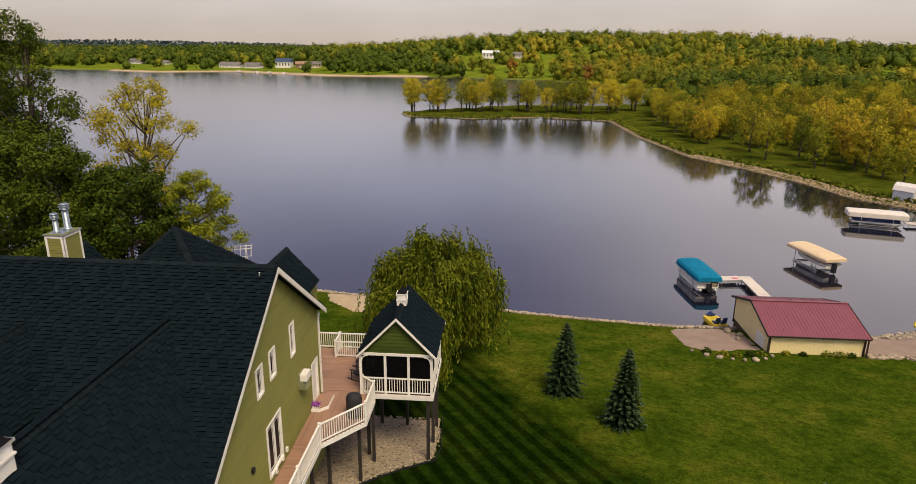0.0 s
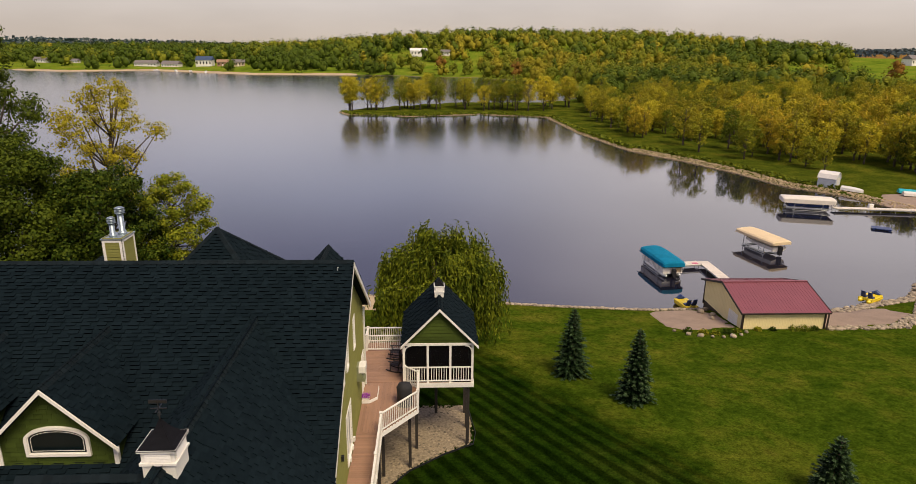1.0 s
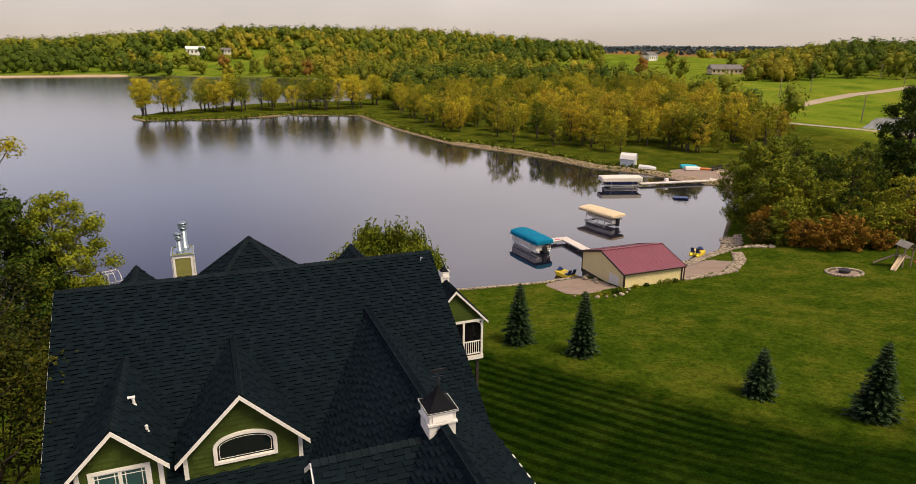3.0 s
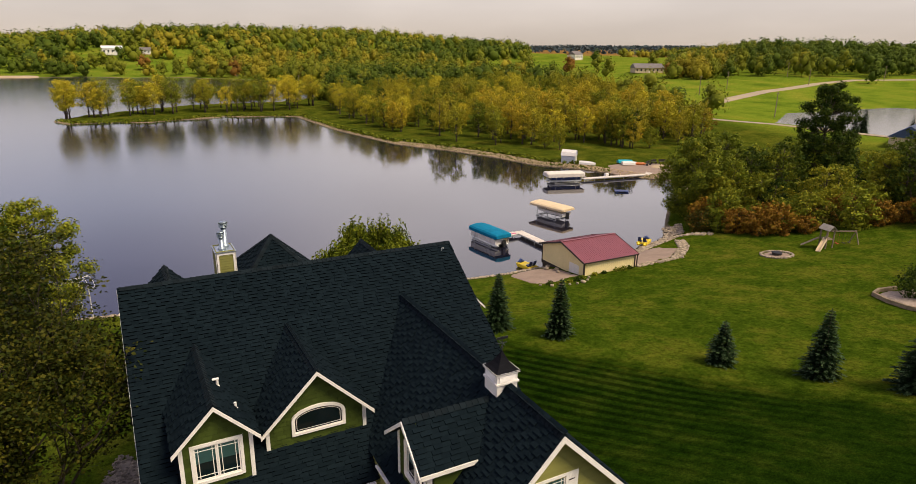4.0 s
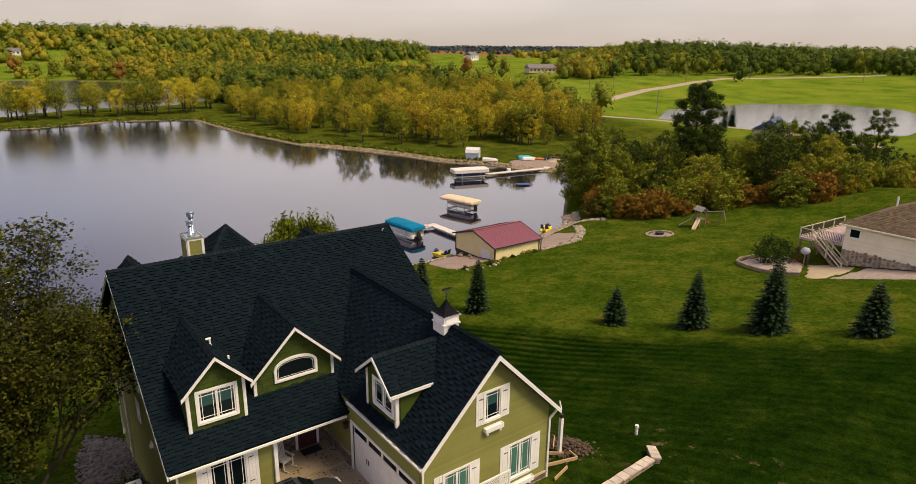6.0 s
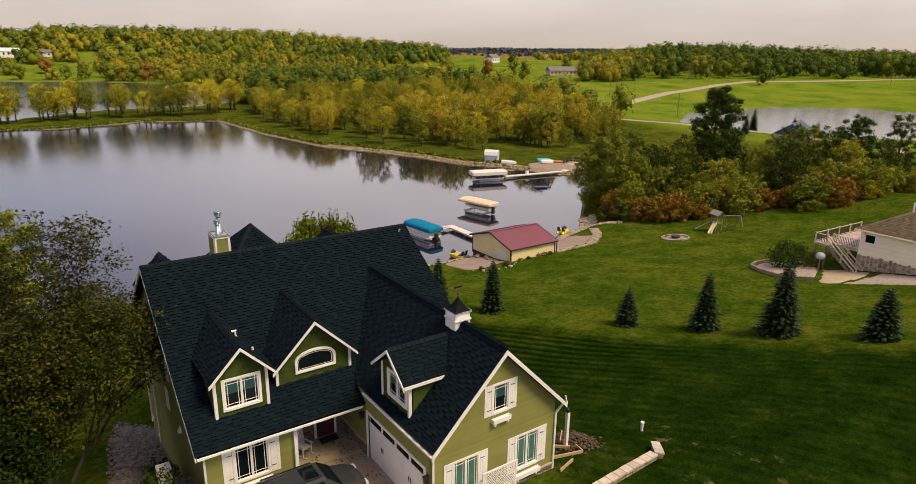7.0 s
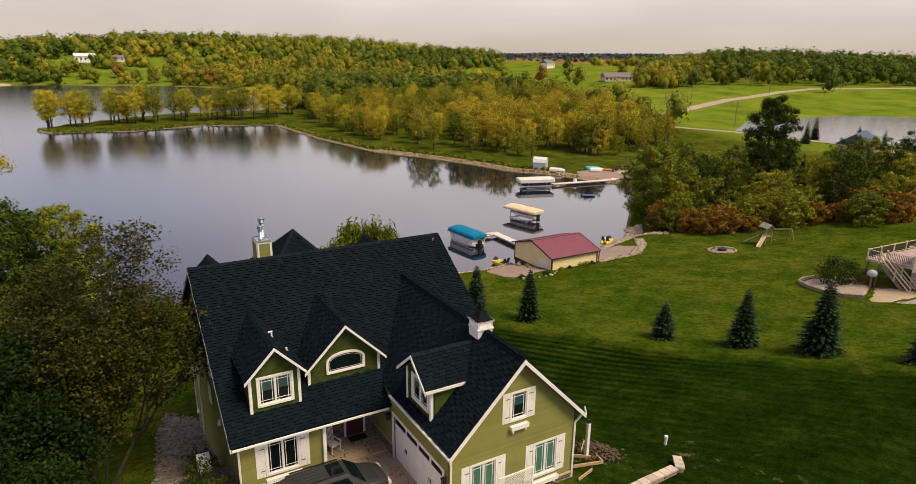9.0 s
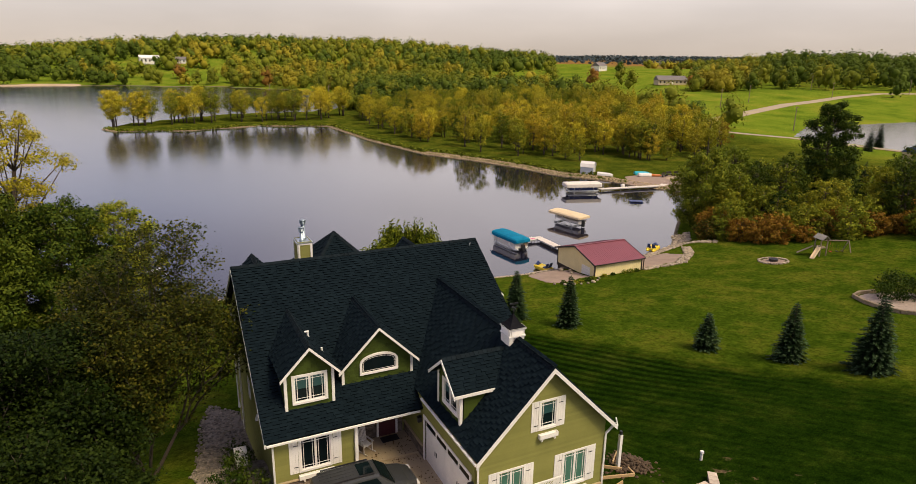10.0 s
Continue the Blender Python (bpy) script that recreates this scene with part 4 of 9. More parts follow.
def conifer(name, seed, tall, wide):
    """A young spruce: whorls of flat branches in tiers, each a herringbone of needle sprays, paler at the tips."""
    rng = np.random.default_rng(seed)
    tree = new(name)
    wood = Mesh()
    wood.tube([(0, 0, -0.2), (0, 0, tall * 0.5), (0, 0, tall)], [0.09, 0.06, 0.012], 6)
    sprays = {"crown": ([], [], []), "new_growth": ([], [], [])}
    z, tier = tall * 0.05, 0
    while z < tall * 0.97:
        f = z / tall
        reach = wide * 0.5 * (1 - f) ** 0.78 * rng.uniform(0.90, 1.08) + 0.06
        k = max(5, int(7 + 11 * (1 - f)))
        for j in range(k):
            a = 2 * math.pi * (j + rng.uniform(-0.25, 0.25)) / k + tier * 1.3
            rr = reach * rng.uniform(0.70, 1.10)
            out, side = np.array([math.cos(a), math.sin(a), 0.0]), np.array([-math.sin(a), math.cos(a), 0.0])
            sag = 0.10 + 0.22 * (1 - f)
            root, tip = np.array([0, 0, z]), out * rr + np.array([0, 0, z - sag * rr + 0.04])
            wood.tube([tuple(root), tuple(tip)], [0.013, 0.004], 3, False)
            for t in np.arange(0.14, 1.0, 0.055 / max(rr, 0.1)):
                p = root + (tip - root) * t + np.array([0, 0, 0.12 * rr * (t - 0.5) ** 2])
                for sg in (-1, 1):
                    d = out * 0.8 + side * sg * rng.uniform(0.5, 0.9) + np.array([0, 0, rng.uniform(-0.25, 0.15)])
                    ln = (0.10 + 0.20 * rr * (1 - t) ** 0.7 + 0.03) * rng.uniform(0.8, 1.2)
                    box = sprays["new_growth" if t > 0.74 and rng.random() < 0.75 else "crown"]
                    box[0].append(p + d * ln * 0.42)
                    box[1].append(d)
                    box[2].append(ln)
            box = sprays["new_growth"]
            box[0].append(tip + out * 0.05)
            box[1].append(out + np.array([0, 0, 0.25]))
            box[2].append(0.17)
        z += 0.17 + 0.13 * (1 - f) + rng.uniform(0, 0.03)
        tier += 1
    for i in range(9):
        sprays["new_growth"][0].append(np.array([0, 0, tall * (0.95 + 0.006 * i)]))
        sprays["new_growth"][1].append(np.array([math.cos(i * 2.4), math.sin(i * 2.4), 1.2]))
        sprays["new_growth"][2].append(0.16)
    part("trunk", wood, M_BARK, tree)
    for nm, (P, D, S) in sprays.items():
        ob = new(nm, leaf_mesh(nm, np.array(P), np.array(S), rng, L_SPRUCE if nm == "crown" else L_SPRUCE_TIP, droop=np.array(D), level=True))
        ob.parent = tree
    return tree


def plant(proto, x, y, rz, s, label="", category="", group="", dz=0.0):
    t = copy_thing(proto, pose(x, y, level(x, y) - 0.03 + dz, 0, 0, rz) @ Matrix.Scale(s, 4))
    t.scale = (s, s, s)
    return tagged(t, label, category, group)


def drop_proto(t):
    for o in (*t.children_recursive, t):
        bpy.data.objects.remove(o)


trng = random.Random(11)
mid = [broadleaf("tree", 20 + i, tall, wide, mat, 0.52, per * 0.95, clear, 28, tuft=0.78)
       for i, (tall, wide, mat, per, clear) in enumerate([(11, 7.5, L_AUTUMN, 48, 0.2), (12, 7, L_OLIVE, 48, 0.22), (12.5, 7.6, L_YELLOW, 40, 0.30), (13, 8, L_AUTUMN, 46, 0.2),
                                                         (9, 7, L_OLIVE, 50, 0.12), (12, 6.5, L_GREEN, 48, 0.2), (13, 7.8, L_OLIVE, 40, 0.30), (10, 7.5, L_RED, 46, 0.2)])]
# the peninsula's row of tall thin-crowned trees
for i in range(44):
    f = i / 43
    x = -28 + 92 * f + trng.uniform(-5, 5)
    y = 238 + 26 * math.sin(min(1, f * 1.25) * 1.6) * trng.uniform(0.1, 1.0) - 4 * f
    plant(mid[trng.choice((2, 6, 6, 2, 6, 1))], x, y, trng.uniform(0, 360), trng.uniform(0.8, 1.15), "thin yellow-green tree on the grassy point across the water", "tree", "trees on the point")
WOOD = [(66, 140), (78, 117), (97, 101), (118, 93), (138, 98), (160, 132), (178, 190), (150, 250), (100, 268), (66, 246), (60, 190)]
count, deep = 0, []
while count < 400:
    x, y = trng.uniform(58, 186), trng.uniform(90, 268)
    if signed(np.array([x]), np.array([y]), WOOD)[0] < 0 and signed(np.array([x]), np.array([y]), LAKE)[0] > trng.uniform(6, 20):
        k = trng.choice((0, 0, 3, 1, 3, 1, 4, 2, 0, 3, 1, 5, 2, 2, 4, 1, 0, 3, 7, 3) if y < 200 else (0, 1, 2, 6, 6, 3, 5))
        rz, big = trng.uniform(0, 360), trng.uniform(0.58, 0.98)
        if y > 178:
            deep.append((k, x, y, rz, big))
        else:
            plant(mid[k], x, y, rz, big, "olive and gold autumn tree in the wood beyond the cove", "tree", "trees of the shore wood")
        count += 1


def joined(places, which, label):
    """The deeper part of a wood, as one uncounted mesh for each kind of crown."""
    for k in sorted({q[0] for q in places}):
        src = next(o for o in mid[k].children if o.name.startswith(which))
        n = len(src.data.vertices)
        co = np.empty(n * 3, np.float32)
        src.data.vertices.foreach_get("co", co)
        faces = [tuple(p.vertices) for p in src.data.polygons]
        q = Mesh()
        for _, x, y, rz, big in [p for p in places if p[0] == k]:
            m = pose(x, y, level(x, y) - 0.03, 0, 0, rz) @ Matrix.Scale(big, 4)
            V = co.reshape(-1, 3) @ np.array(m.to_3x3()).T + np.array(m.translation)
            o_ = len(q.v)
            q.v += V.tolist()
            q.f += [tuple(o_ + i for i in f) for f in faces]
        tagged(part("deep_wood", q, src.data.materials[0], None, label, kind="stuff"), category="woodland")


joined(deep, "crown", "olive and gold crowns deep in the shore wood")
joined(deep, "trunk", "thin grey trunks deep in the shore wood")
for p in mid:
    drop_proto(p)

# far woods: crowns of several billows each, set out by the stretches that are wooded
FIELD = [(196, 452), (262, 520), (330, 535), (460, 640), (760, 720), (540, 430), (372, 372), (352, 325), (345, 300), (362, 284), (420, 240), (520, 188), (560, 110), (300, 10), (190, 30),
         (186, 128), (192, 250), (226, 340), (232, 405)]
CROPS = [(420, 560), (640, 700), (1080, 1000), (1000, 1320), (640, 1180), (470, 800)]
CLEARING = [(-40, 560), (55, 545), (60, 610), (45, 684), (-40, 690)]
frng = np.random.default_rng(5)


def stand(lo, hi, gap):
    """Jittered places of trees between two distances, over the whole far side."""
    g = np.arange(-hi, hi, gap)
    X, Y = np.meshgrid(g, g)
    X, Y = (X + frng.uniform(-0.42, 0.42, X.shape) * gap).ravel(), (Y + frng.uniform(-0.42, 0.42, Y.shape) * gap).ravel()
    q, a = np.hypot(X, Y), np.degrees(np.arctan2(X, Y))
    s = (q > lo) & (q <= hi) & (a > -60) & (a < 84)
    X, Y, q, a = X[s] - 10, Y[s] - 30, q[s], a[s]
    lake_d = signed(X, Y, LAKE)
    ok = (lake_d > 6) & (signed(X, Y, POND) > 8) & (signed(X, Y, WOOD) > 2) & ~((X < 72) & (Y < 330))
    lumps = np.sin(X * 0.05 + 1.0) * np.sin(Y * 0.06) + 0.6 * np.sin(X * 0.037 - Y * 0.031 + 2)
    want = np.full(len(X), 0.97)
    want = np.where((a < -4) & (lake_d < np.where((X > -440) & (X < -170), 92, 34)), 0.07 + 0.25 * (lumps > 0.5), want)        # the far shore's gardens
    want = np.where(signed(X, Y, FIELD) < 0, 0.012, want)
    want = np.where(signed(X, Y, CROPS) < 0, 0.006, want)
    want = np.where((signed(X, Y, CLEARING) < 0), 0.16 + 0.35 * (lumps > 0.6), want)
    ok &= frng.random(len(X)) < want
    return X[ok], Y[ok], q[ok], a[ok]


BALL = np.array([(0, 0, 1.0)] + [(0.78 * math.cos(k), 0.78 * math.sin(k), 0.6) for k in np.arange(6) * math.pi / 3] + [(math.cos(k), math.sin(k), -0.1) for k in (np.arange(6) + 0.5) * math.pi / 3] + [(0, 0, -0.9)])
BALL_F = [(0, 1 + i, 1 + (i + 1) % 6) for i in range(6)] + [(1 + i, 7 + i, 1 + (i + 1) % 6) for i in range(6)] + [(1 + (i + 1) % 6, 7 + i, 7 + (i + 1) % 6) for i in range(6)] + [(13, 7 + (i + 1) % 6, 7 + i) for i in range(6)]


def billows(rng, x, y, z, tall, wide, lobes, leaves):
    """One far crown of several billows: their leaves' places and the way they face, and the solid hearts of the billows."""
    out, hearts = [], []
    for j in range(lobes):
        a = j * 2.4 + x
        f = (j + 0.5) / lobes
        R = wide * 0.25 * math.sin(math.pi * (0.2 + 0.7 * f)) * rng.uniform(0.6, 1.2)
        c = np.array([x + R * math.cos(a), y + R * math.sin(a), z + tall * (0.20 + 0.50 * f)])
        r = wide * rng.uniform(0.31, 0.40) * (1.12 - 0.35 * f)
        d = rng.normal(size=(leaves // lobes, 3))
        d /= np.linalg.norm(d, axis=1)[:, None]
        d[:, 2] = np.where(d[:, 2] < -0.7, -d[:, 2], d[:, 2])
        out.append(np.concatenate([c + d * r * np.array([1, 1, 1.3]) * rng.uniform(0.80, 1.18, (len(d), 1)), d * 2.6 + np.array([0, 0, 0.9])], 1))
        hearts.append(c + BALL * r * np.array([1, 1, 1.3]) * rng.uniform(0.45, 0.82, (14, 1)))
    return np.concatenate(out), np.stack(hearts)


def wood_mesh(name, C, S, H, rng, mat):
    """Leaves at C of sizes S, over the hearts H of the billows, as one mesh."""
    lm = leaf_mesh(name, C[:, :3], S, rng, mat, face=C[:, 3:], stray=0.9)
    n, m = len(lm.vertices), len(H)
    V = np.empty(n * 3, np.float32)
    lm.vertices.foreach_get("co", V)
    bpy.data.meshes.remove(lm)
    F = (np.array(BALL_F)[None] + (np.arange(m) * 14)[:, None, None] + n).reshape(-1)
    me = bpy.data.meshes.new(name)
    me.vertices.add(n + 14 * m)
    me.vertices.foreach_set("co", np.concatenate([V, H.astype(np.float32).ravel()]))
    me.loops.add(n + len(F))
    me.loops.foreach_set("vertex_index", np.concatenate([np.arange(n), F]).astype(np.int32))
    me.polygons.add(n // 4 + len(F) // 3)
    me.polygons.foreach_set("loop_start", np.concatenate([np.arange(0, n, 4), n + np.arange(0, len(F), 3)]).astype(np.int32))
    me.materials.append(mat)
    me.update(calc_edges=True)
    return me


stands = [stand(255, 640, 12.5), stand(640, 980, 16), stand(980, 1300, 22)]
GROVE = [(340 + 20 * math.sin(i * 2.1) * (0.4 + 0.6 * (i % 5) / 4), 296 + 15 * math.cos(i * 1.7)) for i in range(22)]
GROVE += [(300, 352), (291, 372), (213, 455), (232, 462), (350, 520), (338, 508), (252, 505), (395, 470), (405, 480), (240, 452), (270, 468), (300, 440), (206, 440), (226, 430), (292, 330)]
grove_x, grove_y = np.array(GROVE).T
stands.append((grove_x, grove_y, np.hypot(grove_x, grove_y), np.degrees(np.arctan2(grove_x, grove_y))))
fx, fy, fd, fa = (np.concatenate(v) for v in zip(*stands))
fz = height(fx, fy)
mood = 0.56 + 0.28 * np.sin(fx * 0.013 + 0.4) * np.cos(fy * 0.011) - 0.22 * (fa < -3) - 0.24 * (fa > 50) + 0.05 * ease(fz, 12, 26)
tone = np.clip(mood + frng.normal(size=len(fx)) * 0.20, 0, 0.999)
tone = np.where((tone >= 0.975) & (frng.random(len(fx)) > 0.10), frng.uniform(0.60, 0.96, len(fx)), tone)
pick = frng.random(len(fx))
for k_, lo, hi, times, lab in ((0, -0.1, 0.46, 6, "distant green woodland"), (1, 0.46, 0.78, 6, "distant olive woodland"), (2, 0.78, 0.975, 4, "distant woodland in autumn gold"), (3, 0.975, 1.0, 2, "distant rust-red trees")):
    for i in range(times):
        s = (tone >= lo) & (tone < hi) & (pick >= i / times) & (pick < (i + 1) / times)
        if not s.any():
            continue
        C, S, H = [], [], []
        for x, y, z, q, a in zip(fx[s], fy[s], fz[s], fd[s], fa[s]):
            big = 1.35 if a > 50 else 1.0
            tall, wide = frng.uniform(10, 18) * big, frng.uniform(8.5, 14) * (1.0 if q < 640 else 1.35)
            P, heart = billows(frng, x, y, z - 0.5, tall, wide, 4 if q < 640 else 3, 250 if q < 460 else 170 if q < 640 else 60)
            C.append(P)
            S.append(frng.uniform(0.7, 1.3, len(P)) * (1.15 if q < 460 else 1.45 if q < 640 else 2.3))
            H.append(heart)
        tagged(new("woodland", wood_mesh("woodland", np.concatenate(C), np.concatenate(S), np.concatenate(H), frng, FAR_LEAVES[k_])), lab, "woodland", kind="stuff")
# the last wooded rim under the sky; its leaf blue is painted distance haze
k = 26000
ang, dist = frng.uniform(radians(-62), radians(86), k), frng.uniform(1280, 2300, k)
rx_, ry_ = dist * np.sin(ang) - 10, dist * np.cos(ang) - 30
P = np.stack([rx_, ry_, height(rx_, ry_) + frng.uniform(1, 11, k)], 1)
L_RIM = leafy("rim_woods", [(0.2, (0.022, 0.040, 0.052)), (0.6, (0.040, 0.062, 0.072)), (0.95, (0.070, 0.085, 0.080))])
tagged(new("woodland_rim", leaf_mesh("woodland_rim", P, frng.uniform(6, 11, k), frng, L_RIM)), "low woods along the horizon, distance haze put into their blue colour", "woodland", kind="stuff")

# ---- details of the house ----


def plank_box(name, lo, hi, mat, parent, label="", m=None):
    k = Mesh()
    k.box(lo, hi, m)
    return part(name, k, mat, parent, label)


# arched window of the middle dormer
ax, az0, asp, atop, ahw = -8.72, 13.52, 14.02, 14.40, 0.91


def arch_line(grow):
    pts = [(ax - ahw - grow, az0 - grow), (ax + ahw + grow, az0 - grow)]
    for i in range(13):
        a = math.pi * i / 12
        pts.append((ax + (ahw + grow) * math.cos(a), asp + (atop - asp + grow) * math.sin(a)))
    return pts


def arch_ring(g0, g1, y0, y1):
    k = Mesh()
    p, q = arch_line(g0), arch_line(g1)
    n = len(p)
    for i in range(n):
        j = (i + 1) % n
        k.hexa([(*p[i][:1], y0, p[i][1]), (p[j][0], y0, p[j][1]), (q[j][0], y0, q[j][1]), (q[i][0], y0, q[i][1])],
               [(p[i][0], y1, p[i][1]), (p[j][0], y1, p[j][1]), (q[j][0], y1, q[j][1]), (q[i][0], y1, q[i][1])])
    return k


aw = part("window", arch_ring(0.0, 0.10, -6.70, -6.58), M_WHITE, house, "white arched dormer window")
k = Mesh()
k.v = [(x, -6.645, z) for x, z in arch_line(0.0)] + [(x, -6.63, z) for x, z in arch_line(0.0)]
n = len(k.v) // 2
k.f = [tuple(range(n)), tuple(range(n, 2 * n))[::-1]]
part("pane", k, M_GLASS, aw)
part("muntin", arch_ring(-0.10, -0.085, -6.656, -6.646), M_WHITE, aw)
part("sash", arch_ring(-0.03, 0.0, -6.668, -6.63), M_WHITE, aw)

# chimney with lapped boards, white corners and two metal flues
CX0, CX1, CY0, CY1, CT = -10.72, -9.93, 1.82, 2.95, 18.08
chimney = part("chimney", Mesh(), M_SIDING, house, "olive sided chimney with white corners and metal flues")
for mm, a, b in ((pose(0, CY0, 0), CX0, CX1), (pose(CX1, 0, 0, 0, 0, 90), CY0, CY1), (pose(CX0, 0, 0, 0, 0, -90), -CY1, -CY0), (pose(0, CY1, 0, 0, 0, 180), -CX1, -CX0)):
    z = 15.4
    while z < CT - 0.02:
        q = Mesh()
        q.hexa([mm @ Vector(p) for p in ((a, 0.02, z), (b, 0.02, z), (b, 0.02, z + 0.12), (a, 0.02, z + 0.12))], [mm @ Vector(p) for p in ((a, -0.03, z), (b, -0.03, z), (b, -0.005, z + 0.12), (a, -0.005, z + 0.12))])
        z += 0.12
        part("board", q, M_SIDING, chimney)
    q = Mesh()
    for x in (a, b - 0.09):
        q.box((x, -0.045, 15.4), (x + 0.09, 0.0, CT), mm)
    q.box((a + 0.09, -0.047, CT - 0.10), (b - 0.09, 0.0, CT), mm)
    part("corner_board", q, M_WHITE, chimney)
plank_box("flue_cap", (CX0 - 0.07, CY0 - 0.07, CT), (CX1 + 0.07, CY1 + 0.07, CT + 0.05), M_GALV, chimney)
for fx_, fy_, hh, r in ((-10.42, 2.18, 0.62, 0.11), (-10.22, 2.62, 0.95, 0.13)):
    q = Mesh()
    q.tube([(fx_, fy_, CT + 0.04), (fx_, fy_, CT + 0.16), (fx_, fy_, CT + 0.17), (fx_, fy_, CT + hh)], [r * 1.5, r * 1.3, r, r], 14)
    for i in range(4):
        z = CT + hh + 0.03 + i * 0.06
        q.tube([(fx_, fy_, z), (fx_, fy_, z + 0.03)], [r * 1.55, r * 1.55], 14)
    q.tube([(fx_, fy_, CT + hh), (fx_, fy_, CT + hh + 0.22)], [r * 0.9, r * 0.9], 12)
    q.tube([(fx_, fy_, CT + hh + 0.24), (fx_, fy_, CT + hh + 0.29)], [r * 1.7, r * 1.1], 14)
    part("flue", q, M_FLUE, chimney, "dull steel chimney flue", True)


def cupola(parent, x, y, z, w, h, axis_y=True, vane=True):
    """A white louvred box astride a ridge, with a flared dark roof."""
    box = Mesh()
    box.box((x - w / 2, y - w / 2, z - w * 0.45), (x + w / 2, y + w / 2, z + h))
    box.box((x - w * 0.56, y - w * 0.56, z + h * 0.16), (x + w * 0.56, y + w * 0.56, z + h * 0.30))
    box.box((x - w * 0.58, y - w * 0.58, z + h - 0.02), (x + w * 0.58, y + w * 0.58, z + h + 0.05))
    c = part("cupola", box, M_WHITE, parent, "white louvred cupola with a dark flared roof")
    for s, mm in enumerate((pose(x, y - w / 2, 0), pose(x + w / 2, y, 0, 0, 0, 90), pose(x - w / 2, y, 0, 0, 0, -90), pose(x, y + w / 2, 0, 0, 0, 180))):
        for i in range(6):
            lz = z + h * (0.36 + 0.10 * i)
            q = Mesh()
            q.hexa([mm @ Vector(p) for p in ((-w * 0.38, 0.0, lz), (w * 0.38, 0.0, lz), (w * 0.38, 0.0, lz + h * 0.075), (-w * 0.38, 0.0, lz + h * 0.075))],
                   [mm @ Vector(p) for p in ((-w * 0.38, -0.03, lz), (w * 0.38, -0.03, lz), (w * 0.38, -0.008, lz + h * 0.075), (-w * 0.38, -0.008, lz + h * 0.075))])
            part("louvre", q, M_WHITE, c)
    q = Mesh()
    prof = [(0.60, 0.04), (0.42, 0.16), (0.27, 0.33), (0.14, 0.55), (0.0, 0.86)]
    for (r0, z0), (r1, z1) in zip(prof, prof[1:]):
        for i in range(4):
            a0, a1 = (i + 0.5) * math.pi / 2, (i + 1.5) * math.pi / 2
            f = math.sqrt(2) * w
            P0, P1 = (x + f * r0 * math.cos(a0), y + f * r0 * math.sin(a0), z + h + z0 * w), (x + f * r0 * math.cos(a1), y + f * r0 * math.sin(a1), z + h + z0 * w)
            P2, P3 = (x + f * r1 * math.cos(a1), y + f * r1 * math.sin(a1), z + h + z1 * w), (x + f * r1 * math.cos(a0), y + f * r1 * math.sin(a0), z + h + z1 * w)
            q.face(P0, P1, P2, P3) if r1 > 0 else q.face(P0, P1, P2)
    part("cupola_roof", q, M_ROOFMETAL, c)
    if vane:
        q = Mesh()
        t = z + h + 0.8 * w
        q.tube([(x, y, t), (x, y, t + 0.55)], [0.018, 0.012], 6)
        q.tube([(x, y, t + 0.12), (x, y, t + 0.20)], [0.05, 0.03], 8)
        q.beam((x - 0.2, y, t + 0.3), (x + 0.2, y, t + 0.3), 0.02, 0.02)
        q.beam((x, y - 0.2, t + 0.3), (x, y + 0.2, t + 0.3), 0.02, 0.02)
        q.box((x - 0.22, y - 0.01, t + 0.44), (x + 0.22, y + 0.01, t + 0.53))
        part("weather_vane", q, M_BLACK, c)
    return c


M_ROOFMETAL = worn("dark_bronze_metal", (0.006, 0.006, 0.008), 0.8, 0.25, 3, 30, spec=0.1)
cupola(house, GX0, -10.8, GZ0 + 0.02, 0.80, 0.46)

# white pipe and vent hoods on the gable wall beside the maple
b = Mesh()
b.tube([(-14.46, 3.1, 6.0), (-14.46, 3.1, 13.9)], [0.055, 0.055], 8)
part("downspout", b, M_WHITE, house, "white downspout on the gable wall")
for y, z in ((3.3, 6.5), (5.4, 6.4), (-3.4, 10.4)):
    b = Mesh()
    b.hexa([(-14.36, y - 0.13, z - 0.13), (-14.36, y + 0.13, z - 0.13), (-14.36, y + 0.13, z + 0.13), (-14.36, y - 0.13, z + 0.13)], [(-14.52, y - 0.12, z - 0.12), (-14.52, y + 0.12, z - 0.12), (-14.42, y + 0.12, z + 0.12), (-14.42, y - 0.12, z + 0.12)])
    part("vent_hood", b, M_WHITE, house, "small white wall vent")

# plumbing vents on the first dormer, ridge clip, downspouts
for x, y, z, hh in ((-11.95, -5.4, 15.35, 0.36), (-11.55, -6.5, 14.95, 0.30)):
    q = Mesh()
    q.tube([(x, y, z), (x, y, z + hh)], [0.05, 0.05], 10)
    q.tube([(x, y, z), (x, y, z + 0.12)], [0.12, 0.055], 10)
    if hh > 0.33:
        q.tube([(x - 0.16, y, z + hh), (x + 0.06, y, z + hh)], [0.05, 0.05], 8)
    part("vent_pipe", q, M_WHITE, house, "white plumbing vent pipe")
q = Mesh()
q.tube([(-0.55, -0.4, main_z(0.4)), (-0.55, -0.4, main_z(0.4) + 0.15), (-0.50, -0.5, main_z(0.4) + 0.18)], [0.025, 0.025, 0.02], 6)
part("roof_hook", q, M_WHITE, house)
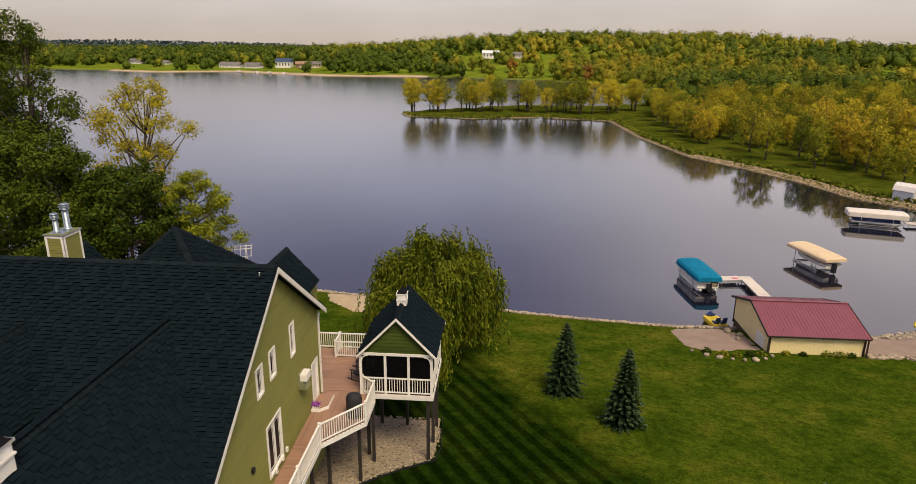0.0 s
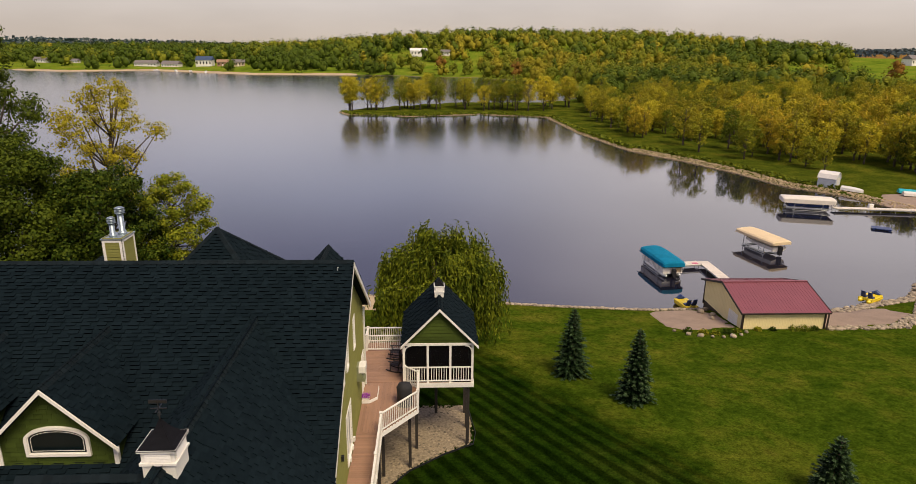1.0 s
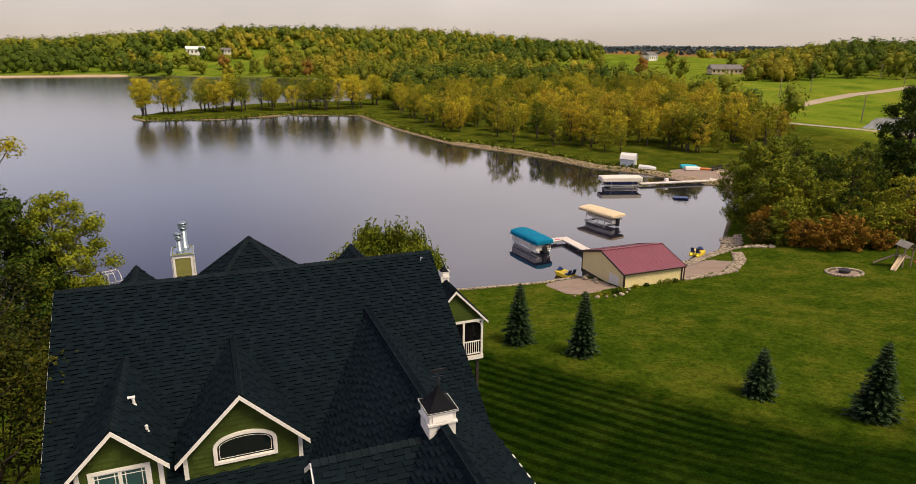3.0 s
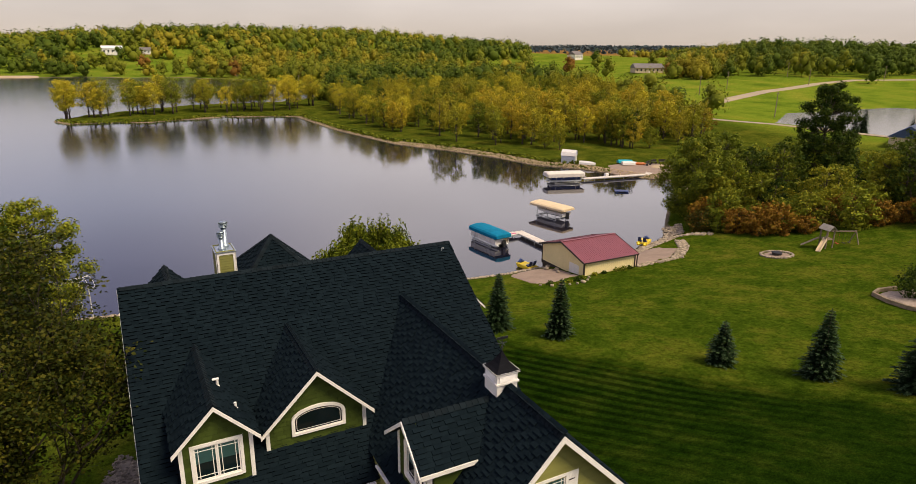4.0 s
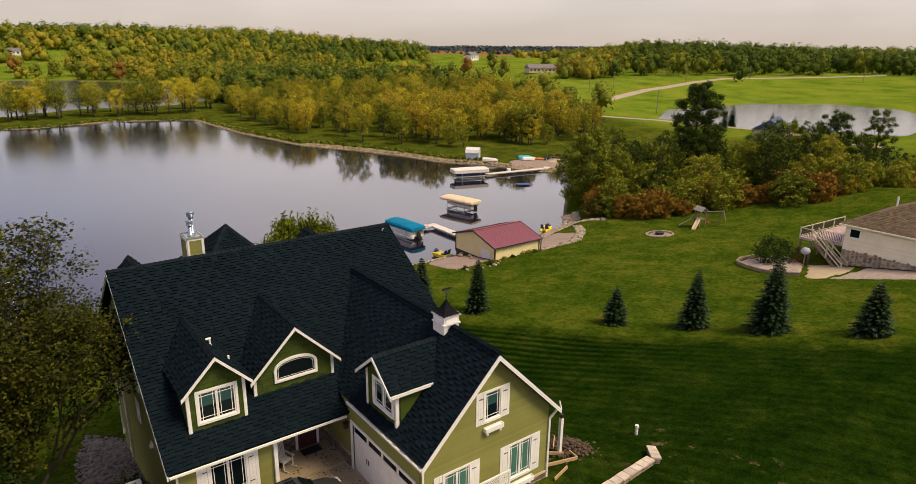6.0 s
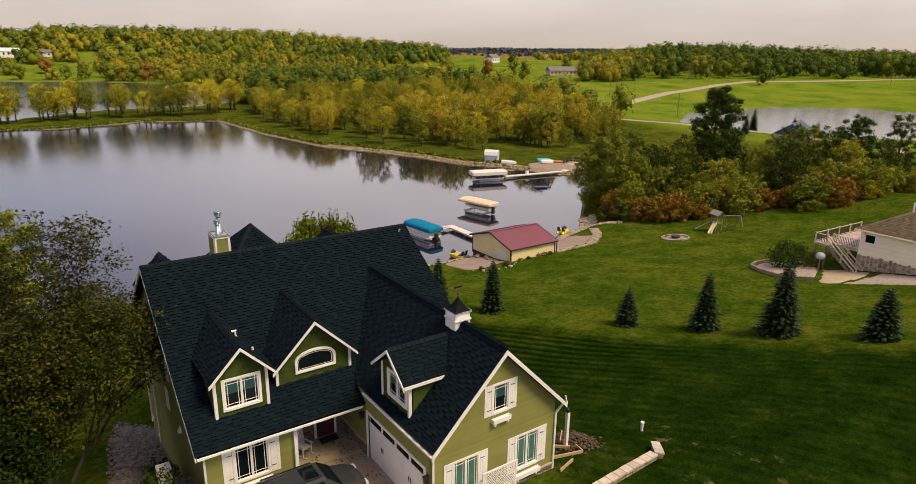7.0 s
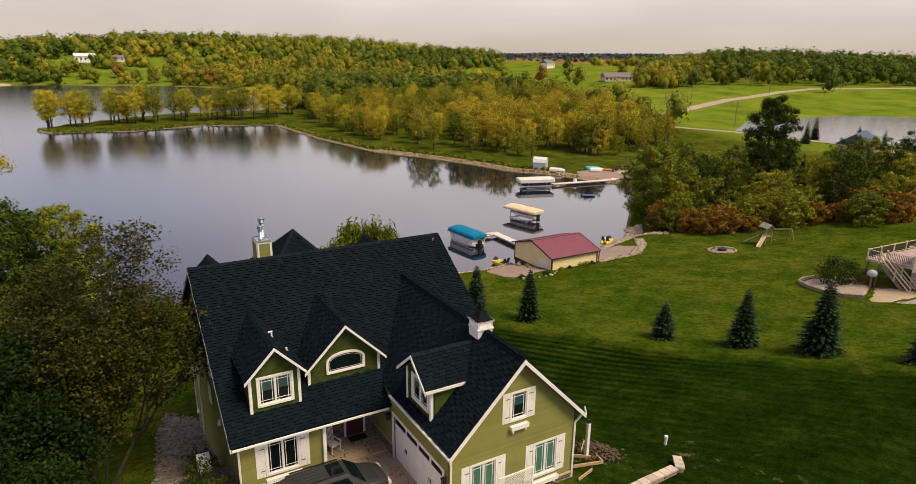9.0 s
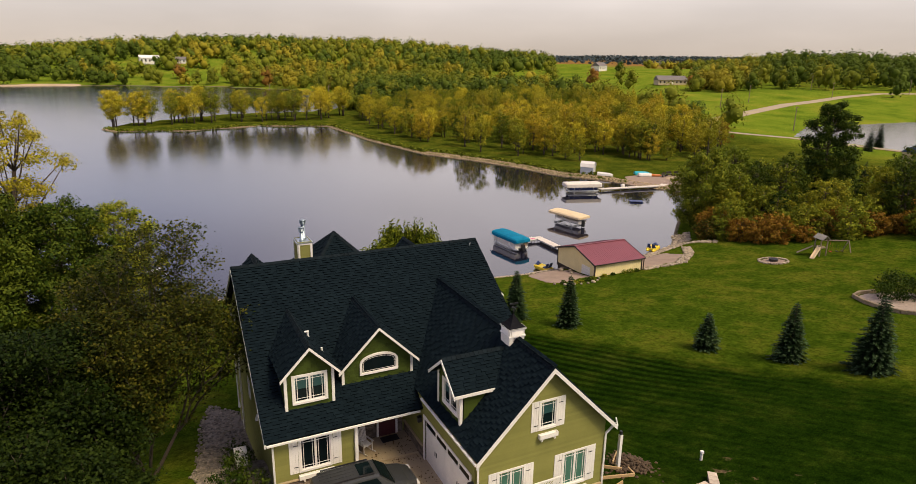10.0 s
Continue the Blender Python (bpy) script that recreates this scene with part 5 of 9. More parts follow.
for pts in ([(-14.45, -8.42, 11.75), (-14.40, -8.12, 11.45), (-14.40, -8.10, 9.0)], [(-6.98, -14.30, 12.35), (-6.90, -14.12, 12.1), (-6.90, -14.12, 9.0)], [(0.12, -14.25, 12.4), (-0.16, -14.12, 12.0), (-0.16, -14.12, 8.6)],
            [(-0.28, 6.0, 13.2), (-0.28, 5.86, 12.9), (-0.28, 5.86, 8.8)], [(-14.42, 6.0, 13.2), (-14.42, 5.8, 12.9), (-14.42, 5.8, 6.0)]):
    q = Mesh()
    for a, b in zip(pts, pts[1:]):
        q.beam(a, b, 0.08, 0.08, (0.3, 0.9, 0.1))
    part("downspout", q, M_WHITE, house)
for s, x in ((-1, GL - 0.06), (1, GR + 0.06)):
    plank_box("gutter", (x - 0.05, GF, GE - 0.14), (x + 0.05, -8.4, GE - 0.06), M_WHITE, house)
q = Mesh()
q.beam((GR + 0.05, GF - 0.02, GE - 0.08), (GR + 0.02, GF + 0.1, GE + 0.28), 0.05, 0.05)
part("gutter_end", q, M_WHITE, house)


def flower_box(m, w, d=0.22, h=0.2):
    q = Mesh()
    for a, b in (((-w / 2, -d, 0), (w / 2, -d + 0.03, h)), ((-w / 2, -0.05, 0), (w / 2, -0.02, h)), ((-w / 2, -d + 0.03, 0), (-w / 2 + 0.03, -0.05, h)), ((w / 2 - 0.03, -d + 0.03, 0), (w / 2, -0.05, h)), ((-w / 2 + 0.03, -d + 0.03, 0.0), (w / 2 - 0.03, -0.05, h - 0.06))):
        q.box(a, b, m)
    for x in (-w * 0.36, w * 0.36):
        q.box((x - 0.04, -d * 0.8, -0.14), (x + 0.04, -0.02, 0.0), m)
    return part("flower_box", q, M_WHITE, house, "white wooden flower box")


flower_box(GAR_M @ pose(-3.45, 0, 12.72), 0.95)
flower_box(GAR_M @ pose(-1.82, 0, 9.32), 1.5)
flower_box(GAR_M @ pose(-5.22, 0, 9.32), 1.5)
flower_box(FRONT_M @ pose(-12.42, 0, 9.42), 1.7)
q = Mesh()
q.tube([(-12.3, -8.28, 9.5), (-12.3, -8.31, 9.5)], [0.15, 0.15], 18)
part("round_plaque", q, worn("brass_plaque", (0.35, 0.24, 0.06), 0.4, 0.2, 6, 40, metal=0.5), house)

# garage door: panels in four rows, a row of lights, handles
gd = part("garage_door", Mesh(), M_WHITE, house, "white carriage-style garage door with a row of small lights")
GD_M = pose(-7.0, 0, 0, 0, 0, -90)
plank_box("backing", (8.6, 0.06, DRIVE), (13.6, 0.10, 11.4), M_WHITE, gd, "", GD_M)
for i in range(20):
    x0 = 8.6 + i * 0.25
    plank_box("panel_board", (x0 + 0.006, 0.035, DRIVE + 0.03), (x0 + 0.244, 0.058, 10.95), M_WHITE, gd, "", GD_M)
for i in range(4):
    for j in range(4):
        x0 = 8.72 + i * 1.25 + j * 0.265
        plank_box("light_pane", (x0, 0.030, 11.02), (x0 + 0.22, 0.056, 11.28), M_GLASS, gd, "", GD_M)
for x in (9.85, 12.35):
    for s in (-1, 1):
        q = Mesh()
        q.box((x + s * 0.08 - 0.018, 0.0, 9.95), (x + s * 0.08 + 0.018, 0.034, 10.2), GD_M)
        part("pull_handle", q, M_BLACK, gd)
for a, b in (((8.42, -0.05, DRIVE), (8.6, 0.06, 11.55)), ((13.6, -0.05, DRIVE), (13.78, 0.06, 11.55)), ((8.6, -0.05, 11.4), (13.6, 0.06, 11.55))):
    plank_box("door_trim", a, b, M_WHITE, gd, "", GD_M)
for x in (8.15, 13.95):
    q = Mesh()
    q.box((x - 0.06, -0.05, 11.0), (x + 0.06, -0.03, 11.35), GD_M)
    q.box((x - 0.09, -0.24, 11.0), (x + 0.09, -0.06, 11.25), GD_M)
    q.box((x - 0.12, -0.27, 11.25), (x + 0.12, -0.04, 11.29), GD_M)
    q.box((x - 0.05, -0.19, 11.29), (x + 0.05, -0.11, 11.36), GD_M)
    part("wall_lantern", q, M_BLACK, house, "black wall lantern")

# stone veneer in single stones
M_VENEER = worn("stone_veneer", (0.19, 0.145, 0.105), 0.85, 0.3, 5.0, 25, bump=0.5, piece=0.45)


def veneer(m, x0, x1, z0, z1, seed, top=True):
    r = random.Random(seed)
    base = Mesh()
    base.box((x0, -0.05, z0), (x1, 0.02, z1), m)
    v = part("stone_veneer", base, M_VENEER, house, "brown ledge-stone veneer")
    z = z0
    while z < z1 - 0.03:
        h = min(r.uniform(0.09, 0.17), z1 - z)
        x = x0
        while x < x1 - 0.02:
            w = min(r.uniform(0.18, 0.45), x1 - x)
            q = Mesh()
            d = r.uniform(0.07, 0.10)
            q.hexa([m @ Vector(p) for p in ((x + 0.006, -0.049, z + 0.006), (x + w - 0.006, -0.049, z + 0.006), (x + w - 0.006, -0.049, z + h - 0.006), (x + 0.006, -0.049, z + h - 0.006))],
                   [m @ Vector(p) for p in ((x + 0.02, -d, z + 0.02), (x + w - 0.02, -d, z + 0.02), (x + w - 0.02, -d, z + h - 0.02), (x + 0.02, -d, z + h - 0.02))])
            part("stone", q, M_VENEER, v)
            x += w
        z += h
    if top:
        q = Mesh()
        q.box((x0, -0.13, z1), (x1, 0.0, z1 + 0.06), m)
        part("stone_cap", q, M_CONCRETE, v)


veneer(FRONT_M, -14.35, -10.4, DRIVE - 0.3, 9.38, 1)
veneer(GAR_M, -6.95, -0.2, DRIVE - 0.4, 9.28, 2)
veneer(pose(0, -5.7, 0), -10.4, -7.16, DRIVE, 11.3, 3, False)
veneer(pose(-7.0, 0, 0, 0, 0, -90), 5.75, 8.42, DRIVE - 0.2, 9.7, 4)

# front door, porch
M_DOOR = worn("dark_red_door", (0.075, 0.016, 0.018), 0.4, 0.15, 2, 30)
fd = plank_box("front_door", (-8.55, -5.84, DRIVE + 0.12), (-7.6, -5.80, 11.2), M_DOOR, house, "dark red front door with white trim")
for a, b in (((-8.67, -5.86, DRIVE + 0.12), (-8.55, -5.79, 11.32)), ((-7.6, -5.86, DRIVE + 0.12), (-7.48, -5.79, 11.32)), ((-8.55, -5.86, 11.2), (-7.6, -5.79, 11.32))):
    plank_box("door_trim", a, b, M_WHITE, fd)
q = Mesh()
q.tube([(-7.72, -5.84, 10.1), (-7.72, -5.9, 10.1)], [0.02, 0.035], 8)
part("door_knob", q, M_GALV, fd)
for x in (-8.3, -7.86):
    for z0, z1 in ((9.3, 10.0), (10.2, 11.0)):
        plank_box("door_panel", (x - 0.16, -5.852, z0), (x + 0.16, -5.842, z1), M_DOOR, fd)
plank_box("porch_post", (-10.52, -8.16, DRIVE), (-10.36, -8.0, 11.75), M_WHITE, house)
porch = plank_box("porch_slab", (-10.4, -7.9, DRIVE - 0.25), (-7.0, -5.8, DRIVE + 0.12), M_CONCRETE, None, "tan concrete porch slab")
tagged(porch, category="porch", kind="structure")

# deck door, vent hood, deck step, box with purple flowers on the gable wall
q = Mesh()
q.hexa([RIGHT_M @ Vector(p) for p in ((2.45, 0, 10.85), (3.05, 0, 10.85), (3.05, 0, 11.6), (2.45, 0, 11.6))], [RIGHT_M @ Vector(p) for p in ((2.45, -0.42, 10.85), (3.05, -0.42, 10.85), (3.05, -0.12, 11.6), (2.45, -0.12, 11.6))])
part("vent_hood", q, worn("painted_metal_hood", (0.22, 0.23, 0.12), 0.5), house, "olive and white metal wall hood")
plank_box("hood_top", (2.43, -0.45, 11.3), (3.07, -0.13, 11.62), M_WHITE, house, "", RIGHT_M)
for y, z in ((-1.0, 8.95), (-0.2, 9.0), (0.35, 9.05)):
    plank_box("outlet_cover", (y - 0.07, -0.12, z), (y + 0.07, -0.02, z + 0.2), M_WHITE, house, "", RIGHT_M)
plank_box("wall_lamp", (-3.3, -0.14, 10.6), (-3.15, -0.02, 10.8), M_BLACK, house, "", RIGHT_M)

# ---- deck and gazebo ----
DZ = 8.72
deck = thing("deck", "brown composite deck with white rails on dark posts", "deck")


def boards(parent, poly, along, z, seed, wide=0.14):
    """Decking boards that run along x or y inside a convex outline."""
    r = random.Random(seed)
    P = [(y, x) if along == "x" else (x, y) for x, y in poly]
    # scan lines lie across the boards
    lo, hi = min(a for a, b in P), max(a for a, b in P)
    a = lo
    while a < hi - 0.02:
        b = min(a + wide, hi)
        e = scan([(q, p) for p, q in P], (a + b) / 2)
        if e:
            q = Mesh()
            cuts = [e[0]]
            while e[1] - cuts[-1] > 4.8:
                cuts.append(cuts[-1] + r.uniform(2.4, 4.2))
            cuts.append(e[1])
            for s, t in zip(cuts, cuts[1:]):
                q = Mesh()
                if along == "y":
                    q.box((a + 0.003, s + 0.002, z - 0.03), (b - 0.003, t - 0.002, z))
                else:
                    q.box((s + 0.002, a + 0.003, z - 0.03), (t - 0.002, b - 0.003, z))
                part("board", q, M_DECK, parent)
        a = b


LOWER = [(-0.33, 1.5), (0.85, 1.5), (2.52, 3.5), (2.52, 5.45), (1.72, 6.15), (-0.33, 6.15)]
WALKWAY = [(-0.33, -7.0), (0.85, -7.0), (0.85, 1.5), (-0.33, 1.5)]
UPPER = [(-3.6, 6.2), (1.72, 6.2), (1.72, 11.0), (-3.6, 11.0)]
sub = Mesh()
for poly in (LOWER, WALKWAY, UPPER, [(1.75, 6.05), (5.4, 6.05), (5.4, 10.2), (1.75, 10.2)]):
    sub.prism(poly, DZ - 0.16, DZ - 0.035)
part("joists", sub, M_POST, deck)
boards(deck, WALKWAY, "x", DZ, 1)
boards(deck, LOWER, "y", DZ, 2)
boards(deck, UPPER, "x", DZ, 3)

BAL = Mesh()
BAL.box((-0.017, -0.017, 0.0), (0.017, 0.017, 0.80))
BAL_DATA = BAL.data("baluster", M_WHITE)


RAIL_POSTS = set()


def railing(parent, a, b, z0=DZ, z1=None, high=0.98, post=True, gap=0.125, mat=None, bal=None):
    """A run of railing from a to b: posts, two rails, single balusters."""
    z1 = z0 if z1 is None else z1
    A, B = Vector((*a, z0)), Vector((*b, z1))
    mat = mat or M_WHITE
    for zz, ww, hh in ((high, 0.09, 0.05), (0.12, 0.05, 0.06)):
        q = Mesh()
        q.beam(A + Vector((0, 0, zz)), B + Vector((0, 0, zz)), ww, hh)
        part("rail", q, mat, parent)
    n = max(2, int((B - A).length / gap))
    for i in range(1, n):
        ob = new("baluster", bal or BAL_DATA)
        ob.parent = parent
        ob.location = A.lerp(B, i / n) + Vector((0, 0, 0.14))
    if post:
        for P in (A, B):
            spot = (round(P.x, 2), round(P.y, 2), round(P.z, 2))
            if spot in RAIL_POSTS:
                continue
            RAIL_POSTS.add(spot)
            q = Mesh()
            q.box((P.x - 0.055, P.y - 0.055, P.z - 0.2), (P.x + 0.055, P.y + 0.055, P.z + high + 0.06))
            q.box((P.x - 0.075, P.y - 0.075, P.z + high + 0.06), (P.x + 0.075, P.y + 0.075, P.z + high + 0.09))
            part("rail_post", q, mat, parent)


def fascia(parent, a, b, z0, z1, w=0.04, mat=None):
    q = Mesh()
    q.beam((*a, (z0 + z1) / 2), (*b, (z0 + z1) / 2), w, z1 - z0)
    return part("fascia", q, mat or M_WHITE, parent)


edge = [(0.85, -7.0), (0.85, -4.4), (0.85, -1.6), (0.85, 1.5), (2.52, 3.5), (2.52, 5.45), (1.80, 6.08)]
for a, b in zip(edge, edge[1:]):
    railing(deck, a, b)
    fascia(deck, (a[0] + 0.02, a[1]), (b[0] + 0.02, b[1]), DZ - 0.26, DZ - 0.005)
for a, b in (((1.72, 11.0), (-0.6, 11.0)), ((-0.6, 11.0), (-3.6, 11.0))):
    railing(deck, a, b)
    fascia(deck, a, b, DZ - 0.26, DZ - 0.005)
railing(deck, (-0.6, 9.9), (1.72, 9.9))
railing(deck, (-0.6, 11.0), (-0.6, 9.9))
for x, y in ((2.1, 3.7), (0.8, 2.8), (2.4, 5.6), (0.8, 0.2), (0.8, -2.8), (1.75, 10.9), (-1.0, 10.9)):
    g0 = level(x, y)
    plank_box("support_post", (x - 0.075, y - 0.075, g0 - 0.3), (x + 0.075, y + 0.075, DZ - 0.16), M_POST, deck)

gazebo = thing("gazebo", "white-trimmed screened gazebo with a black shingled gable roof", "gazebo")
GZX0, GZX1, GZY0, GZY1, GZE, GZA, GZM = 1.75, 5.40, 6.05, 10.2, 11.08, 13.11, 3.65
boards(gazebo, [(GZX0, GZY0), (GZX1, GZY0), (GZX1, GZY1), (GZX0, GZY1)], "x", DZ + 0.004, 5)
for s in (-1, 1):
    shingled(gazebo, [(GZM, 5.85, GZA), (GZM, 10.4, GZA), (GZM + s * 2.02, 10.4, GZE - 0.06), (GZM + s * 2.02, 5.85, GZE - 0.06)], rnd)
ridge_caps(gazebo, (GZM, 5.85, GZA + 0.02), (GZM, 10.4, GZA + 0.02), rnd, 1.0)
for y, o in ((5.85, -1), (10.4, 1)):
    gable_trim(gazebo, (GZM - 2.06, y, GZE - 0.1), (GZM, y, GZA), (GZM + 2.06, y, GZE - 0.1), 0.17, (0, o, 0))
clad(gazebo, pose(0, 6.05, 0), [(1.82, GZE - 0.05), (5.42, GZE - 0.05), (GZM, GZA - 0.22)], [], M_SHAKE, 0.2, 0.1, "gable_wall")
clad(gazebo, pose(0, 10.2, 0, 0, 0, 180), [(-5.42, GZE - 0.05), (-1.82, GZE - 0.05), (-GZM, GZA - 0.22)], [], M_SHAKE, 0.2, 0.1, "gable_wall")
posts_x = [GZX0, 3.02, 4.22, GZX1]
M_SCREEN = worn("insect_screen", (0.004, 0.004, 0.0045), 0.8, 0.2, 2, 90, spec=0.05)
sn = M_SCREEN.node_tree
tr_ = sn.nodes.new("ShaderNodeBsdfTransparent")
mx_ = sn.nodes.new("ShaderNodeMixShader")
mx_.inputs["Fac"].default_value = 0.30
sn.links.new(sn.nodes["Principled BSDF"].outputs[0], mx_.inputs[1])
sn.links.new(tr_.outputs[0], mx_.inputs[2])
sn.links.new(mx_.outputs[0], sn.nodes["Material Output"].inputs["Surface"])
for y in (GZY0, GZY1):
    for x in posts_x:
        plank_box("post", (x - 0.06, y - 0.06, DZ - 0.15), (x + 0.06, y + 0.06, GZE - 0.02), M_WHITE, gazebo)
    plank_box("beam", (GZX0 - 0.1, y - 0.07, GZE - 0.14), (GZX1 + 0.1, y + 0.07, GZE + 0.0), M_WHITE, gazebo)
    for x0, x1 in zip(posts_x, posts_x[1:]):
        railing(gazebo, (x0 + 0.06, y), (x1 - 0.06, y), DZ, None, 0.92, False)
        plank_box("screen", (x0 + 0.06, y + 0.035, DZ), (x1 - 0.06, y + 0.041, GZE - 0.14), M_SCREEN, gazebo)
for x in (GZX0, GZX1):
    for y in (7.4, 8.8):
        plank_box("post", (x - 0.06, y - 0.06, DZ - 0.15), (x + 0.06, y + 0.06, GZE - 0.02), M_WHITE, gazebo)
    plank_box("beam", (x - 0.07, GZY0 + 0.07, GZE - 0.14), (x + 0.07, GZY1 - 0.07, GZE - 0.002), M_WHITE, gazebo)
    for y0, y1 in ((GZY0, 7.4), (7.4, 8.8), (8.8, GZY1)):
        railing(gazebo, (x, y0 + 0.06), (x, y1 - 0.06), DZ, None, 0.92, False)
        plank_box("screen", (x - 0.003, y0 + 0.06, DZ), (x + 0.003, y1 - 0.06, GZE - 0.14), M_SCREEN, gazebo)
for x, s in ((GZX0, 1), (GZX1, -1)):
    q = Mesh()
    for i in range(5):
        a0, a1 = math.pi / 2 * i / 5, math.pi / 2 * (i + 1) / 5
        q.beam((x + s * (0.06 + 0.32 * (1 - math.cos(a0))), GZY0 - 0.03, GZE - 0.48 + 0.32 * math.sin(a0)), (x + s * (0.06 + 0.32 * (1 - math.cos(a1))), GZY0 - 0.03, GZE - 0.48 + 0.32 * math.sin(a1)), 0.05, 0.07, (0, 1, 0))
    part("corner_brace", q, M_WHITE, gazebo)
rim = [(GZX0 - 0.06, GZY0 - 0.08), (GZX1 + 0.08, GZY0 - 0.08), (GZX1 + 0.08, GZY1 + 0.08), (GZX0 - 0.06, GZY1 + 0.08)]
for i in range(4):
    fascia(gazebo, rim[i], rim[(i + 1) % 4], DZ - 0.24, DZ + 0.03)
for x, y in ((5.2, 6.2), (5.25, 8.1), (5.25, 10.0), (2.0, 6.3), (2.0, 10.0), (3.5, 10.0)):
    plank_box("support_post", (x - 0.085, y - 0.085, level(x, y) - 0.3), (x + 0.085, y + 0.085, DZ - 0.16), M_POST, gazebo)
cupola(gazebo, GZM, 7.9, GZA + 0.12, 0.5, 0.38, vane=False)

# loose things on the deck
grill = thing("grill", "kettle grill under a black fabric cover on the deck", "grill")
q = Mesh()
q.tube([(1.85, 3.95, DZ), (1.85, 3.95, DZ + 0.5), (1.85, 3.95, DZ + 0.95), (1.85, 3.98, DZ + 1.15), (1.85, 4.0, DZ + 1.22)], [0.40, 0.38, 0.40, 0.30, 0.08], 12)
part("cover", q, worn("black_canvas", (0.014, 0.014, 0.016), 0.8, 0.3, 6, 40, bump=0.5), grill, smooth=True)


def slat_chair(name, label, mat, x, y, rz, z, rocker=True):
    """A porch chair with slatted seat and back."""
    c = thing(name, label, "chair", m=pose(x, y, z, 0, 0, rz))
    for s in (-1, 1):
        for yy in (-0.24, 0.22):
            q = Mesh()
            top = 0.60 if yy < 0 else 1.12
            q.beam((s * 0.27, yy, 0.05), (s * 0.27, yy + (0.16 if yy > 0 else 0), top), 0.045, 0.045, (0, 1, 0))
            part("leg", q, mat, c)
        q = Mesh()
        q.beam((s * 0.28, -0.34, 0.62), (s * 0.28, 0.26, 0.62), 0.09, 0.03)
        part("armrest", q, mat, c)
        if rocker:
            q = Mesh()
            for i in range(6):
                a0, a1 = -0.5 + i / 6, -0.5 + (i + 1) / 6
                q.beam((s * 0.27, a0, 0.02 + a0 * a0 * 0.28), (s * 0.27, a1, 0.02 + a1 * a1 * 0.28), 0.04, 0.05)
            part("runner", q, mat, c)
    for i in range(6):
        q = Mesh()
        q.box((-0.26, -0.26 + i * 0.085, 0.40), (0.26, -0.26 + i * 0.085 + 0.07, 0.425))
        part("seat_slat", q, mat, c)
        q = Mesh()
        x0 = -0.235 + i * 0.08
        q.beam((x0 + 0.035, 0.24, 0.45), (x0 + 0.035, 0.385, 1.10), 0.055, 0.018, (0, 1, 0))
        part("back_slat", q, mat, c)
    for z_, y_ in ((0.47, 0.245), (1.12, 0.39)):
        q = Mesh()
        q.box((-0.27, y_ - 0.02, z_ - 0.03), (0.27, y_ + 0.02, z_ + 0.05))
        part("back_rail", q, mat, c)
    return c


M_DARKWOOD = worn("dark_brown_chair_wood", (0.020, 0.014, 0.011), 0.6, 0.2, 4, 40)
slat_chair("rocking_chair", "dark brown slatted rocking chair on the deck", M_DARKWOOD, 1.25, 7.5, -110, DZ)
slat_chair("rocking_chair", "dark brown slatted rocking chair near the deck stairs", M_DARKWOOD, 1.15, 9.0, -95, DZ)
slat_chair("rocking_chair", "white slatted rocking chair on the front porch", M_WHITE, -9.6, -6.75, 20, DRIVE + 0.12)

step = thing("deck_step", "low angled deck step below the glazed door", "step")
q = Mesh()
q.prism([(-0.32, 4.05), (0.05, 4.05), (0.42, 4.4), (0.42, 5.5), (-0.32, 5.5)], DZ + 0.001, DZ + 0.17)
part("tread", q, M_DECK, step)
q = Mesh()
for a, b in zip([(-0.32, 4.03), (0.06, 4.03), (0.44, 4.39), (0.44, 5.5)], [(0.06, 4.03), (0.44, 4.39), (0.44, 5.5)]):
    q.beam((*a, DZ + 0.09), (*b, DZ + 0.09), 0.03, 0.16)
part("riser", q, M_WHITE, step)
pot = thing("flower_pot", "pot of purple flowers on the deck step", "flower pot")
q = Mesh()
q.box((-0.30, 4.08, DZ + 0.172), (0.06, 4.32, DZ + 0.30))
part("trough", q, M_WHITE, pot)
pr = np.random.default_rng(3)
P = np.stack([pr.uniform(-0.34, 0.10, 260), pr.uniform(4.02, 4.38, 260), DZ + 0.30 + pr.uniform(0, 0.14, 260)], 1)
L_PURPLE = leafy("purple_petals", [(0.2, (0.12, 0.02, 0.18)), (0.6, (0.30, 0.04, 0.38)), (0.9, (0.45, 0.15, 0.5))])
ob = new("blooms", leaf_mesh("blooms", P, pr.uniform(0.05, 0.09, 260), pr, L_PURPLE))
ob.parent = pot

mat_ = thing("doormat", "black rubber doormat before the front door", "doormat")
plank_box("mat", (-8.55, -6.5, DRIVE + 0.122), (-7.6, -5.98, DRIVE + 0.14), M_BLACK, mat_)

# ---- ground patches ----
from mathutils import geometry as geo


